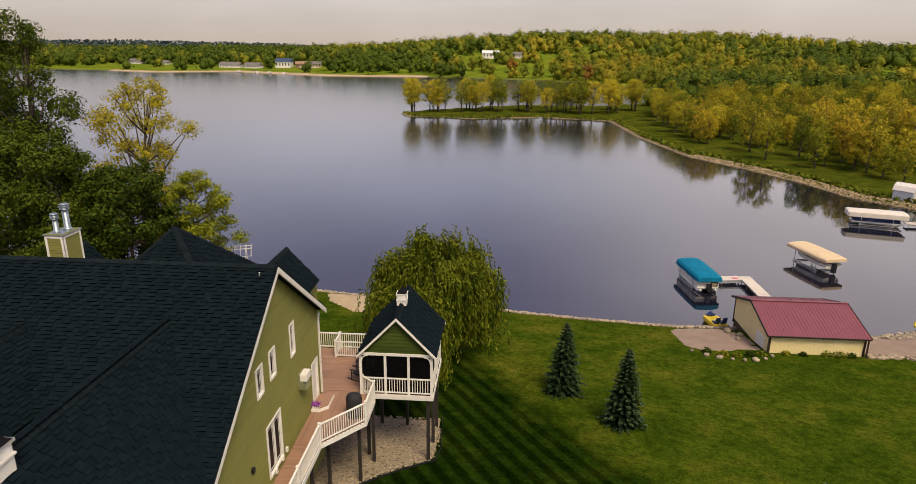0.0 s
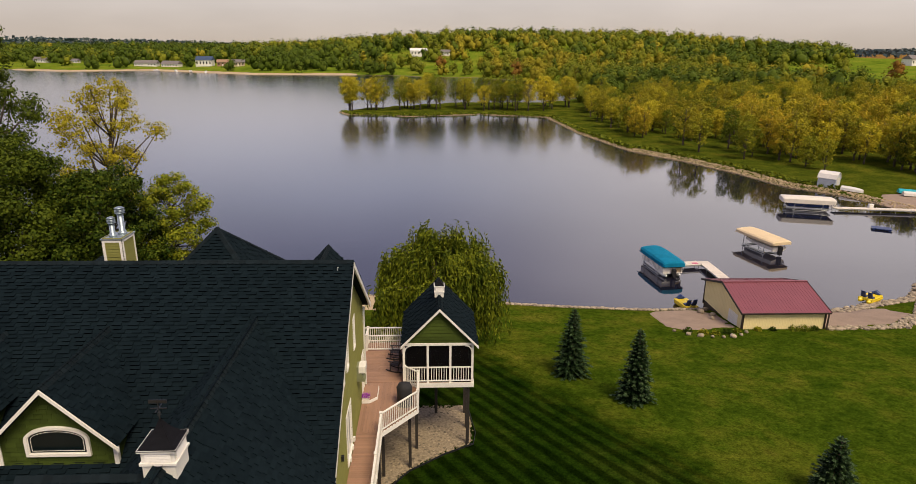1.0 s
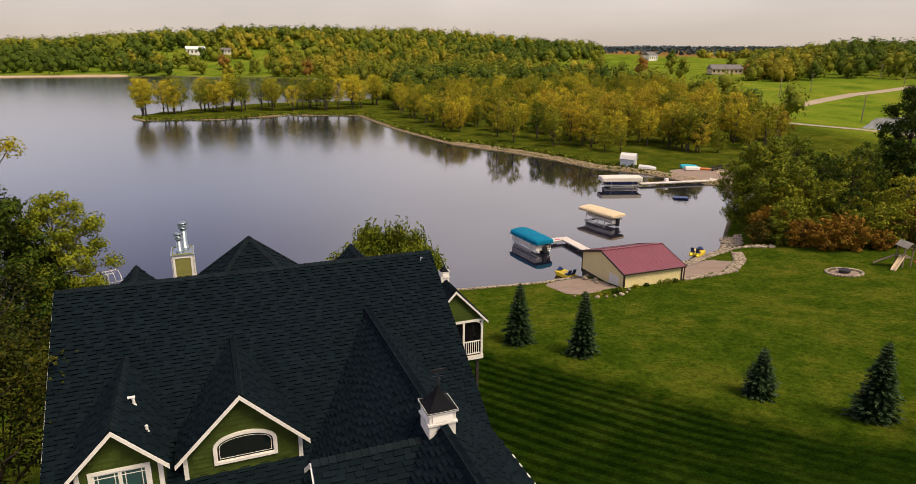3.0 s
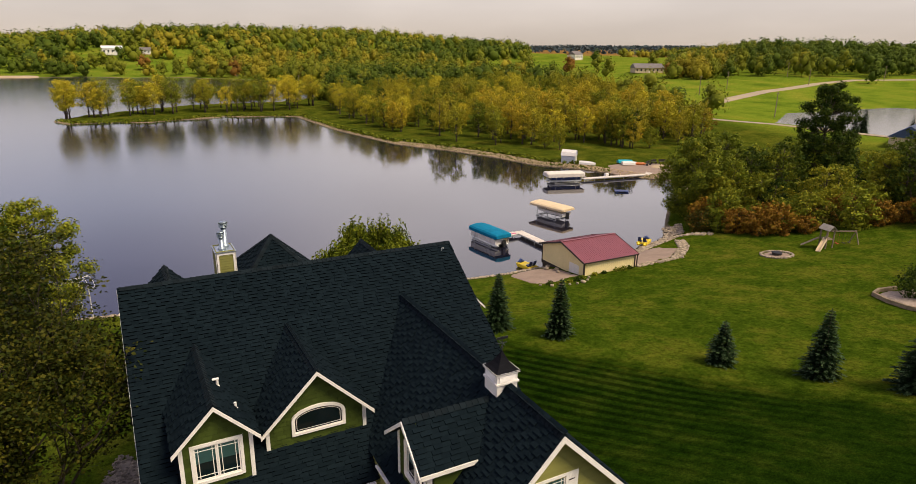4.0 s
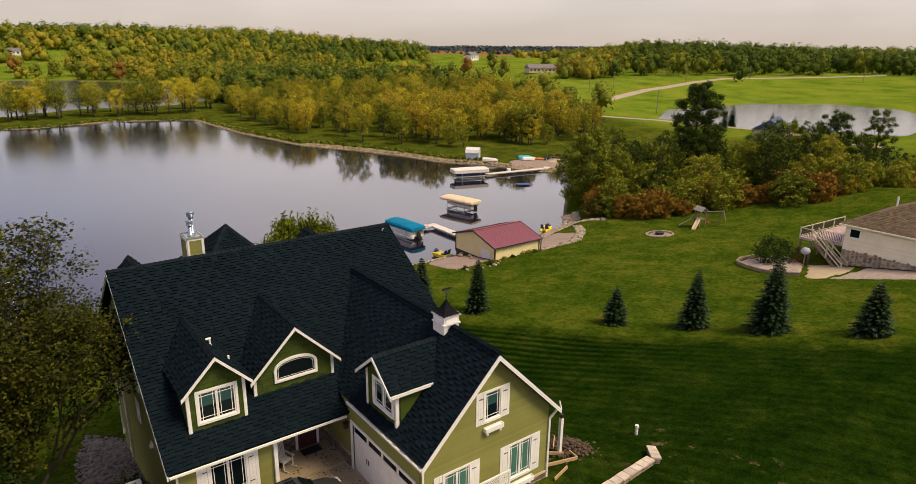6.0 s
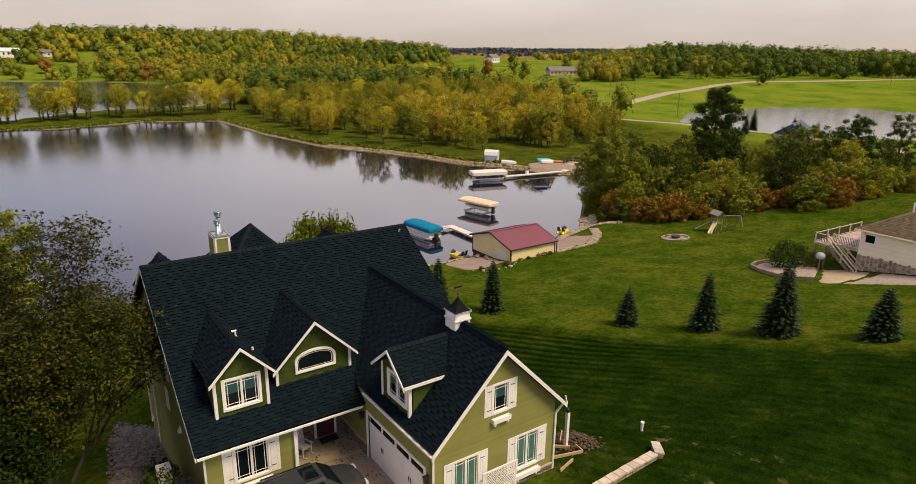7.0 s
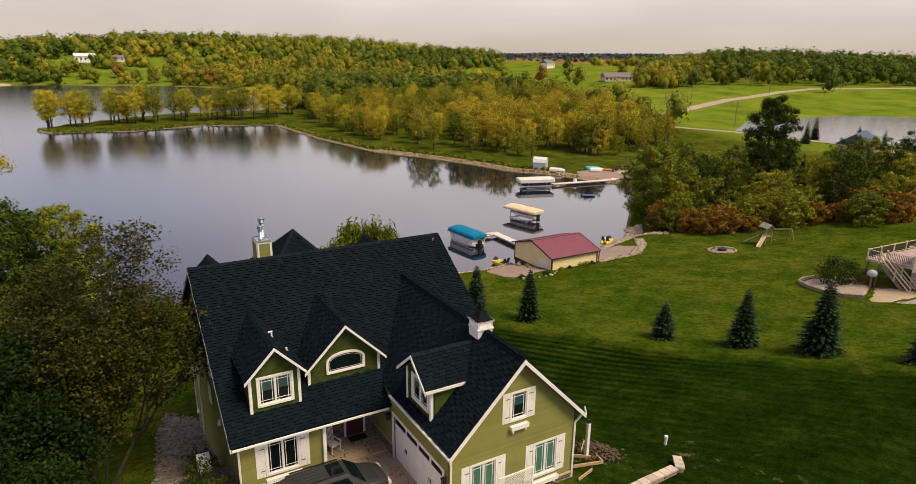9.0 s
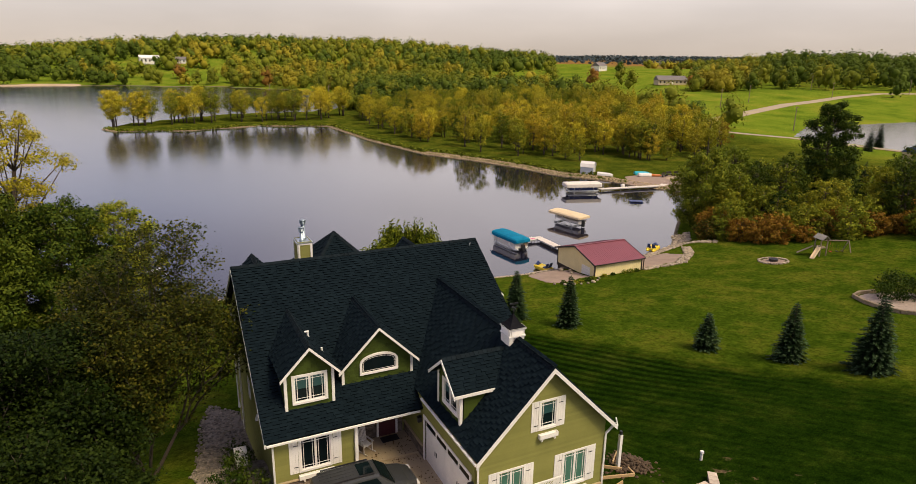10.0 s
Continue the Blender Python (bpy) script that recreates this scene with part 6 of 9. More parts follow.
def drape(name, poly, mat, lift, label, category, cell=0.6, kind="structure", wob=0.0, seed=0):
    """A patch laid over the ground, with its own small rise."""
    r = random.Random(seed)
    out = []
    for (ax_, ay_), (bx_, by_) in zip(poly, poly[1:] + poly[:1]):
        n_ = max(1, int(math.hypot(bx_ - ax_, by_ - ay_) / cell))
        for i in range(n_):
            t = i / n_
            out.append((ax_ + (bx_ - ax_) * t + r.uniform(-wob, wob), ay_ + (by_ - ay_) * t + r.uniform(-wob, wob)))
    xs, ys = [p[0] for p in out], [p[1] for p in out]
    inner = [(x, y) for x in np.arange(min(xs), max(xs), cell) for y in np.arange(min(ys), max(ys), cell)]
    d = signed(np.array([p[0] for p in inner]), np.array([p[1] for p in inner]), out)
    inner = [p for p, q in zip(inner, d) if q < -0.15]
    pts = [Vector(p) for p in out + inner]
    n_ = len(out)
    V, E, F, *_ = geo.delaunay_2d_cdt(pts, [(i, (i + 1) % n_) for i in range(n_)], [], 1, 1e-4)
    X, Y = np.array([v.x for v in V]), np.array([v.y for v in V])
    Z = height(X, Y)
    dd = signed(X, Y, out)
    k = Mesh()
    k.v = [(x, y, z + (lift if q < -0.02 else -0.08)) for x, y, z, q in zip(X, Y, Z, dd)]
    k.f = [tuple(f) for f in F]
    ob = part(name, k, mat, None, label, False, kind)
    ob["category"] = category
    return ob


def scatter_stones(name, pts, mat, label, category, seed, lo, hi, squash=0.65):
    """Loose stones as one uncounted heap."""
    r = random.Random(seed)
    k = Mesh()
    for x, y in pts:
        s = r.uniform(lo, hi)
        rough_ball(k, (x, y, level_fast(x, y) + s * 0.25), s, r, squash, 6)
    ob = part(name, k, mat, None, label, False, "stuff")
    ob["category"] = category
    return ob


def level_fast(x, y):
    i = min(max(np.searchsorted(gx, x) - 1, 0), nx - 2)
    j = min(max(np.searchsorted(gy, y) - 1, 0), ny - 2)
    a, b = (x - gx[i]) / (gx[i + 1] - gx[i]), (y - gy[j]) / (gy[j + 1] - gy[j])
    return float((GZ[j, i] * (1 - a) + GZ[j, i + 1] * a) * (1 - b) + (GZ[j + 1, i] * (1 - a) + GZ[j + 1, i + 1] * a) * b)


srng = random.Random(21)


def inside_points(poly, n_, grow=0.0):
    xs, ys = [p[0] for p in poly], [p[1] for p in poly]
    X = np.array([srng.uniform(min(xs), max(xs)) for _ in range(n_ * 3)])
    Y = np.array([srng.uniform(min(ys), max(ys)) for _ in range(n_ * 3)])
    ok = signed(X, Y, poly) < grow
    return list(zip(X[ok][:n_], Y[ok][:n_]))


BED = [(-1.2, 10.9), (-1.2, -5.5), (0.95, -5.5), (0.98, -0.5), (1.25, 1.9), (2.05, 3.25), (3.9, 4.95), (5.55, 6.1), (5.75, 7.4), (5.62, 9.2), (5.5, 11.2)]
drape("gravel_bed", BED, M_GRAVEL, 0.05, "tan pea gravel under the raised deck", "gravel", 0.5)
scatter_stones("pebbles", inside_points(BED, 2600, -0.1), M_GRAVEL, "loose tan pebbles under the deck", "gravel", 31, 0.04, 0.10)
q = Mesh()
for a, b in zip(BED[1:], BED[2:]):
    q.beam((*a, level(*a) + 0.03), (*b, level(*b) + 0.03), 0.03, 0.16)
e_ = part("edging", q, M_BLACK, None, "black plastic lawn edging", kind="structure")
e_["category"] = "edging"
SIDE_BED = [(-13.4, 5.5), (-13.4, -7.6), (-14.5, -8.5), (-17.2, -9.0), (-18.0, -4.0), (-17.6, 0.5), (-17.0, 6.0), (-16.2, 9.0)]
M_COBBLE = worn("grey_cobble", (0.19, 0.155, 0.11), 0.9, 0.35, 5, 25, bump=0.6, piece=0.45)
drape("stone_bed", SIDE_BED, M_COBBLE, 0.04, "grey and tan cobbles along the side of the house", "stone bed", 0.6)
scatter_stones("cobbles", inside_points(SIDE_BED, 2400, -0.05), M_COBBLE, "loose rounded cobbles", "stone bed", 33, 0.05, 0.13)
DRIVEWAY = [(-5.8, -6.8), (-10.4, -6.8), (-10.6, -7.0), (-14.2, -7.0), (-16.0, -14), (-17, -30), (-7.5, -30), (-7.2, -14.6), (-5.8, -13.4)]
drape("driveway", DRIVEWAY, M_CONCRETE, 0.03, "tan concrete driveway with fallen leaves", "driveway", 1.0)
LEAF_DRY = leafy("dry_leaves", [(0.2, (0.05, 0.03, 0.012)), (0.6, (0.12, 0.07, 0.02)), (0.9, (0.2, 0.12, 0.03))])
P = []
for x, y in inside_points([(-10.3, -9.5), (-7.1, -12), (-7.1, -6.2), (-8.6, -6.6), (-10.2, -7.8)], 240):
    P.append((x, y, (DRIVE + 0.135 if y > -7.9 else level(x, y) + 0.045)))
P = np.array(P)
tagged(new("fallen_leaves", leaf_mesh("fallen_leaves", P, pr.uniform(0.06, 0.13, len(P)), pr, LEAF_DRY, flat=3.0)), "brown fallen leaves on the concrete", "leaves", kind="stuff")

# ---- trees near the house ----
for i, (x, y, tall, wide) in enumerate([(13.3, 16.4, 5.2, 3.1), (16.5, 11.9, 5.2, 2.9), (22.8, 0.9, 3.4, 2.8), (26.0, -4.5, 5.0, 3.0), (28.1, -9.6, 6.0, 3.9), (31.1, -15.5, 4.1, 3.5)]):
    t = conifer("spruce", 60 + i, tall, wide)
    t.matrix_basis = pose(x, y, level(x, y) - 0.03, 0, 0, i * 50)
    tagged(t, "young blue-green spruce on the open lawn" if tall < 5 else "full blue-green spruce on the open lawn", "spruce", "spruces on the lawn")


def grown(name, label, category, seed, x, y, tall, wide, mat, leaf, per, clear, n, lean=0.0, sparse=1.0, rz=0.0, group="", tuft=1.0):
    t = broadleaf(name, seed, tall, wide, mat, leaf, per, clear, n, lean, sparse, tuft, name == "poplar")
    t.matrix_basis = pose(x, y, level(x, y) - 0.05, 0, 0, rz)
    return tagged(t, label, category, group)


grown("maple", "large dark green maple by the shore", "tree", 81, -34, 31, 15.5, 16, L_GREEN, 0.29, 330, 0.03, 190, tuft=0.36)
grown("maple", "dense green maple behind the house", "tree", 82, -26.5, 33, 12.8, 12.5, L_GREEN, 0.28, 340, 0.03, 160, tuft=0.36)
grown("maple", "maple turning yellow behind the house", "tree", 83, -22.0, 37.0, 12.3, 9.0, L_WILLOW, 0.25, 420, 0.05, 100, tuft=0.42)
grown("poplar", "tall thin-crowned yellow poplar at the water's edge", "tree", 84, -32.5, 45.5, 23.0, 12, L_POPLAR, 0.27, 260, 0.42, 64, 0.25, 0.7, tuft=0.42)
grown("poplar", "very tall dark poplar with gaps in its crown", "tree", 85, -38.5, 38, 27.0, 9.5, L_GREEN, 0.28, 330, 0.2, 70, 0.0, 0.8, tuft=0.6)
grown("poplar", "tall olive poplar by the lake", "tree", 86, -47, 44, 24, 10, L_GREEN, 0.30, 300, 0.2, 50, tuft=0.65)
grown("shrub", "low yellow-green shrub at the shore", "shrub", 87, -25.0, 40.5, 4.0, 4.5, L_POPLAR, 0.18, 300, 0.05, 14)

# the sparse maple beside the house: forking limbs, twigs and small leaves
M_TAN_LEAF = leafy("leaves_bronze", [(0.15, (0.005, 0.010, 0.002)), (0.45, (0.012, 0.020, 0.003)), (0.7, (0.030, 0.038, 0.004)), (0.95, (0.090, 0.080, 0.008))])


def twiggy(seed, tall, spread, stems=5, leaves=26, mat=None):
    rng = np.random.default_rng(seed)
    tree = new("maple")
    wood = Mesh()
    tips = []

    def grow(p, d, length, r, depth):
        q = p + d * length
        midp = p.lerp(q, 0.5) + Vector(rng.normal(size=3)) * length * 0.06
        wood.tube([p, midp, q], [r, r * 0.85, r * 0.68], 6 if depth < 3 else 4, False)
        if depth >= 2:
            tips.extend([(midp, depth), (q, depth)])
        if depth == 6:
            return
        k = 3 if depth < 3 else 2
        turn = rng.uniform(0, 6.28)
        for i in range(k):
            a = turn + 2 * math.pi * i / k + rng.uniform(-0.5, 0.5)
            side = Vector((math.cos(a), math.sin(a), 0.0))
            nd = (d * rng.uniform(0.8, 1.2) + side * rng.uniform(0.4, 0.85) + Vector((0, 0, 0.10))).normalized()
            grow(q, nd, length * rng.uniform(0.66, 0.90), r * 0.64, depth + 1)

    for i in range(stems):
        a = i * 6.283 / stems + rng.uniform(-0.4, 0.4)
        out = rng.uniform(0.25, 0.75) if i % 2 else rng.uniform(0.7, 1.2)
        grow(Vector((0.15 * math.cos(a), 0.15 * math.sin(a), -0.3)), Vector((out * math.cos(a), out * math.sin(a), 1)).normalized(), tall * rng.uniform(0.17, 0.24), 0.15, 1)
    T = np.array([tuple(p) for p, dep in tips])
    fit_ = np.array([spread / np.percentile(np.hypot(T[:, 0], T[:, 1]), 97)] * 2 + [tall / T[:, 2].max()])
    wood.v = [(x * fit_[0], y * fit_[1], z * fit_[2]) for x, y, z in wood.v]
    P = np.concatenate([p[None, :] * fit_ + rng.normal(size=(leaves, 3)) * np.array([0.36, 0.36, 0.09]) for p in T])
    part("trunk", wood, M_BARK, tree, smooth=True)
    ob = new("crown", leaf_mesh("crown", P, rng.uniform(0.11, 0.22, len(P)), rng, mat or M_TAN_LEAF, flat=0.9))
    ob.parent = tree
    return tree


for seed, x, y, tall, spread, stems, n_, lab in ((7, -20.0, -0.6, 14.6, 5.3, 6, 38, "bronze-leaved maple with many thin open stems beside the house"), (19, -24.2, -4.6, 9.5, 4.4, 5, 52, "smaller maple with shade put into its dark green leaves"),
                                                 (23, -23.0, -8.4, 6.0, 3.2, 4, 46, "low maple sapling by the gravel bed, leaves coloured as in shade")):
    # the two lower maples take the leaf colour with shade in it
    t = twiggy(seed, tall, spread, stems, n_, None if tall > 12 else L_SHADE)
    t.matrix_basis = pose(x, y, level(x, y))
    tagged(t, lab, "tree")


def willow(seed, tall, wide, mat, strands=420):
    """A weeping willow: limbs that arch out and long strands that hang from them."""
    rng = np.random.default_rng(seed)
    tree = new("weeping_willow")
    wood = Mesh()
    fork = Vector((0, 0, tall * 0.32))
    wood.tube([(0, 0, -0.3), (0.1, 0, tall * 0.18), fork], [0.42, 0.34, 0.28], 8)
    P, D, S = [], [], []
    for i in range(26):
        a = i * 2.4 + rng.uniform(-0.3, 0.3)
        R = wide * 0.5 * rng.uniform(0.25, 1.0)
        apex = tall * (1.0 - 0.42 * (R / (wide * 0.5)) ** 2) * rng.uniform(0.9, 1.02)
        end = Vector((R * math.cos(a), R * math.sin(a), apex))
        m_ = fork.lerp(end, 0.5) + Vector((0, 0, tall * 0.10))
        wood.tube([fork, m_, end], [0.15, 0.08, 0.02], 5, False)
        for j in range(strands // 26):
            c = m_.lerp(end, rng.uniform(0.1, 1.0)) + Vector(rng.normal(size=3)) * wide * 0.045
            reach = math.hypot(c.x, c.y) / (wide * 0.5)
            drop = min(c.z - 0.5, tall * rng.uniform(0.18, 0.30 + 0.42 * reach))
            out = Vector((c.x, c.y, 0)).normalized() if reach > 0.05 else Vector((1, 0, 0))
            n_ = int(drop / 0.13)
            for k in range(n_):
                f = k / max(1, n_)
                q = c + out * (0.55 * f ** 0.6) + Vector((0.05 * math.sin(k * 0.5 + j), 0.05 * math.cos(k * 0.4 + i), -drop * f))
                P.append(q + Vector(rng.normal(size=3)) * 0.07)
                D.append((out.x * 0.3 * (1 - f), out.y * 0.3 * (1 - f), -1.0 + (0.9 if f < 0.1 else 0)))
                S.append(rng.uniform(0.26, 0.46))
    part("trunk", wood, M_BARK, tree, smooth=True)
    ob = new("crown", leaf_mesh("crown", np.array([tuple(p) for p in P]), np.array(S), rng, mat, droop=np.array(D)))
    ob.parent = tree
    return tree


t = willow(5, 9.8, 10.4, L_WEEP, 3600)
t.matrix_basis = pose(3.9, 21.9, level(3.9, 21.9))
tagged(t, "weeping willow with long yellow-green strands behind the gazebo", "willow")

# right-hand bank: willow over the cove, tall cottonwood, shrubs in autumn colours
grown("tree", "broad olive tree leaning over the cove", "tree", 90, 66.0, 43.0, 12.5, 12.0, L_OLIVE, 0.34, 260, 0.02, 120, tuft=0.42)
grown("cottonwood", "tall dark green cottonwood above the shrubs", "tree", 91, 88, 37.5, 18.5, 11.0, L_GREEN, 0.36, 250, 0.02, 150, tuft=0.40)
grown("tree", "light green tree behind the cove", "tree", 92, 79, 49, 11.5, 8.5, L_WILLOW, 0.32, 240, 0.1, 90, tuft=0.42)
grown("tree", "rounded green tree on the bank", "tree", 93, 101, 27, 11, 9, L_OLIVE, 0.34, 240, 0.05, 90, tuft=0.42)
grown("tree", "green tree on the bank beyond the shrubs", "tree", 94, 113, 24, 13.5, 9, L_GREEN, 0.36, 230, 0.05, 90, tuft=0.42)
grown("tree", "slim green tree on the bank", "tree", 95, 127, 22, 15, 7, L_GREEN, 0.36, 220, 0.2, 70, tuft=0.42)
grown("tree", "yellow-green tree among the shrubs", "tree", 96, 85, 25, 8.5, 6.0, L_OLIVE, 0.30, 280, 0.05, 70, tuft=0.45)
grown("tree", "yellow-green tree on the wooded bank", "tree", 97, 96, 17.5, 8.5, 7.0, L_OLIVE, 0.30, 280, 0.05, 70, tuft=0.45)
kinds = [broadleaf("shrub", 100 + i, tall, wide, mat, 0.32, per * 0.5, 0.0, 50, tuft=0.5) for i, (tall, wide, mat, per) in enumerate(
    [(3.4, 4.8, L_RED, 400), (4.4, 5.4, L_OLIVE, 400), (3.4, 5.0, L_AUTUMN, 330), (5.6, 5.6, L_OLIVE, 400), (7.0, 6.0, L_OLIVE, 330), (8.5, 6.5, L_WILLOW, 330), (9.5, 7.0, L_GREEN, 300), (4.6, 5.2, L_WILLOW, 380)])]
line = [(58, 35.2), (63.5, 27.5), (71, 21.3), (80, 15), (90, 9.5), (104, 6), (122, 4)]
brng = random.Random(3)
for row, (off, ids, n_) in enumerate([(1.2, (0, 2, 0, 1, 0, 7), 32), (4.0, (0, 3, 0, 2, 7), 28), (8.5, (4, 3, 5, 6, 3), 22), (14.0, (5, 4, 6), 17), (22.0, (6, 5, 4), 14)]):
    for i in range(n_):
        f = (i + brng.uniform(0.0, 1.0)) / n_ * (len(line) - 1.001)
        k = int(f)
        ax_, ay_ = line[k]
        bx_, by_ = line[k + 1]
        dx, dy = bx_ - ax_, by_ - ay_
        l = math.hypot(dx, dy)
        o_ = off + brng.uniform(-1.2, 1.8)
        x, y = ax_ + dx * (f - k) - dy / l * o_, ay_ + dy * (f - k) + dx / l * o_
        if signed(np.array([x]), np.array([y]), LAKE)[0] < 1.0:
            continue
        plant(kinds[brng.choice(ids)], x, y, brng.uniform(0, 360), brng.uniform(0.6, 1.25), "dense shrub in rust, olive and green along the lawn's edge", "shrub", "shrubs along the bank")
for p in kinds:
    drop_proto(p)

# ---- boathouse ----
bh = thing("boathouse", "cream steel boathouse with a maroon metal roof and brown trim", "boathouse")
BX0, BX1, BY0, BY1, BZE, BZR, BYM = 30.95, 38.45, 26.6, 34.7, 3.75, 5.08, 30.72


def ribbed(parent, m, outline, holes_, mat, pitch=0.3, name="wall"):
    """Steel cladding with upright ribs, one sheet to a strip. outline: left, right, eave height function in its own plane."""
    x0, x1, z0, top = outline
    xs = list(np.arange(x0, x1, 0.9)) + [x1]
    wall = part(name, Mesh(), mat, parent)
    for a, b in zip(xs, xs[1:]):
        q = Mesh()
        za, zb = top(a), top(b)
        spans = [(z0, None)]
        for hx0, hz0, hx1, hz1 in holes_:
            if hx0 < (a + b) / 2 < hx1:
                spans = [(hz1, None)]
        for s, _ in spans:
            q.hexa([m @ Vector(p) for p in ((a, 0, s), (b, 0, s), (b, 0, zb), (a, 0, za))], [m @ Vector(p) for p in ((a, -0.03, s), (b, -0.03, s), (b, -0.03, zb), (a, -0.03, za))])
            for r_ in np.arange(a + 0.04, b, pitch):
                t_ = za + (zb - za) * (r_ - a) / (b - a)
                q.hexa([m @ Vector(p) for p in ((r_, -0.03, s), (r_ + 0.06, -0.03, s), (r_ + 0.06, -0.03, t_), (r_, -0.03, t_))], [m @ Vector(p) for p in ((r_ + 0.015, -0.040, s), (r_ + 0.045, -0.040, s), (r_ + 0.045, -0.040, t_), (r_ + 0.015, -0.040, t_))])
        part("steel_sheet", q, mat, wall)
    return wall


slope = (BZR - BZE) / (BYM - BY0 + 0.3)


def gable_top(y):
    return BZR - 0.12 - slope * abs(y - BYM)


ribbed(bh, pose(0, BY0, 0), (BX0, BX1, 1.7, lambda x: BZE), [], M_CREAM)
ribbed(bh, pose(BX0, 0, 0, 0, 0, -90), (-BY1, -BY0, 1.7, lambda x: gable_top(-x)), [(-29.7, 0, -27.2, 3.05)], M_CREAM)
ribbed(bh, pose(BX1, 0, 0, 0, 0, 90), (BY0, BY1, 1.2, lambda x: gable_top(x)), [], M_CREAM)
ribbed(bh, pose(0, BY1, 0, 0, 0, 180), (-BX1, -BX0, 1.2, lambda x: BZE), [], M_CREAM)
plank_box("foundation", (BX0 + 0.02, BY0 + 0.05, 0.0), (BX1 - 0.02, BY1 - 0.05, 1.72), M_BROWN, bh, "dark brown skirting under the walls")
for x, y in ((BX0, BY0), (BX1, BY0), (BX0, BY1), (BX1, BY1)):
    plank_box("corner_trim", (x - 0.08, y - 0.08, 1.3), (x + 0.08, y + 0.08, BZE + 0.02), M_BROWN, bh)
od = part("overhead_door", Mesh(), M_WHITE, bh, "white sectional overhead door")
for i in range(4):
    plank_box("door_section", (BX0 - 0.02, 27.22, 1.66 + i * 0.345), (BX0 + 0.02, 29.68, 1.66 + (i + 1) * 0.345 - 0.012), M_WHITE, od)
for s, ey in ((-1, BY0 - 0.3), (1, BYM * 2 - BY0 + 0.3)):
    q = Mesh()
    ez = BZR - slope * abs(ey - BYM)
    a, b, c, d = (30.65, ey, ez), (38.77, ey, ez), (38.77, BYM, BZR), (30.65, BYM, BZR)
    q.hexa([Vector(p) - Vector((0, 0, 0.1)) for p in (a, b, c, d)], [Vector(p) for p in (a, b, c, d)])
    roof = part("roof", q, M_RED, bh, "maroon standing-seam roof slope")
    for x in np.arange(30.65, 38.8, 0.29):
        q = Mesh()
        q.beam((x, ey, ez + 0.004), (x, BYM, BZR + 0.004), 0.03, 0.024)
        part("seam", q, M_RED, roof)
    for x in (30.63, 38.79):
        q = Mesh()
        q.beam((x, ey, ez - 0.05), (x, BYM, BZR - 0.05), 0.05, 0.2)
        part("rake_trim", q, M_BROWN, bh)
    q = Mesh()
    q.beam((30.65, ey + s * 0.02, ez - 0.06), (38.77, ey + s * 0.02, ez - 0.06), 0.06, 0.14)
    part("eave_trim", q, M_BROWN, bh)
q = Mesh()
q.beam((30.62, BYM, BZR + 0.04), (38.8, BYM, BZR + 0.04), 0.3, 0.05)
part("ridge_cap", q, M_RED, bh)
plank_box("downspout", (38.5, BY0 - 0.36, 1.7), (38.6, BY0 - 0.26, 3.75), M_BROWN, bh)

# ---- shore: gravel, stones, beds ----
M_PINKGRAVEL = worn("pinkish_gravel", (0.27, 0.195, 0.145), 0.95, 0.15, 0.8, 18, bump=0.5)
drape("gravel_pad", [(23.9, 31.6), (24.5, 26.6), (27, 26.3), (30.8, 26.9), (30.8, 31.5), (29, 33.0), (26, 33.2)], M_PINKGRAVEL, 0.05, "pinkish gravel pad beside the boathouse", "gravel", wob=0.15)
drape("gravel_pad", [(38.7, 27.0), (46.0, 27.6), (50.0, 30.5), (47, 34.6), (42, 34.4), (38.7, 33.5)], M_PINKGRAVEL, 0.05, "gravel launch beside the boathouse", "gravel", wob=0.15)
drape("patio", [(-9.2, 37.6), (-8.2, 35.0), (-5.0, 31.8), (-1.5, 31.6), (0.5, 34.0), (-1.0, 38.2), (-6.0, 39.4)], M_CONCRETE, 0.07, "pale concrete patio at the lake shore", "patio")
drape("gravel_pad", [(86, 87.5), (80.5, 79.5), (86.5, 75.5), (93, 74), (99, 78), (98, 84), (93, 88)], M_PINKGRAVEL, 0.06, "gravel terrace on the far side of the cove", "gravel", 1.0, wob=0.2)
drape("stone_circle", [(96 + 3.2 * math.cos(a * math.pi / 8), 80 + 2.4 * math.sin(a * math.pi / 8)) for a in range(16)], M_CONCRETE, 0.12, "round pale paved circle by the cove", "paving", 0.8)


M_SAND = worn("tan_beach_sand", (0.42, 0.31, 0.19), 0.95, 0.2, 0.05, 2, bump=0.2)
drape("beach", [(-60, 553), (-150, 547), (-262, 610), (-323, 575), (-380, 598), (-384, 612), (-322, 590), (-262, 626), (-150, 564), (-60, 566)], M_SAND, 0.5, "tan sandy beach along the far shore", "beach", 6.0)


def shore_points(a, b, per, spread, lo=0.0):
    out = []
    n_ = int(math.hypot(b[0] - a[0], b[1] - a[1]) * per)
    dx, dy = b[0] - a[0], b[1] - a[1]
    l = math.hypot(dx, dy)
    for _ in range(n_):
        t_, o_ = srng.random(), srng.uniform(lo, spread)
        out.append((a[0] + dx * t_ + dy / l * o_, a[1] + dy * t_ - dx / l * o_))
    return out


pts = []
near_line = [(-30, 45), (-12, 42), (-6, 40.8), (8.6, 38.2), (17, 36.8), (25.5, 35.8), (31, 36)]
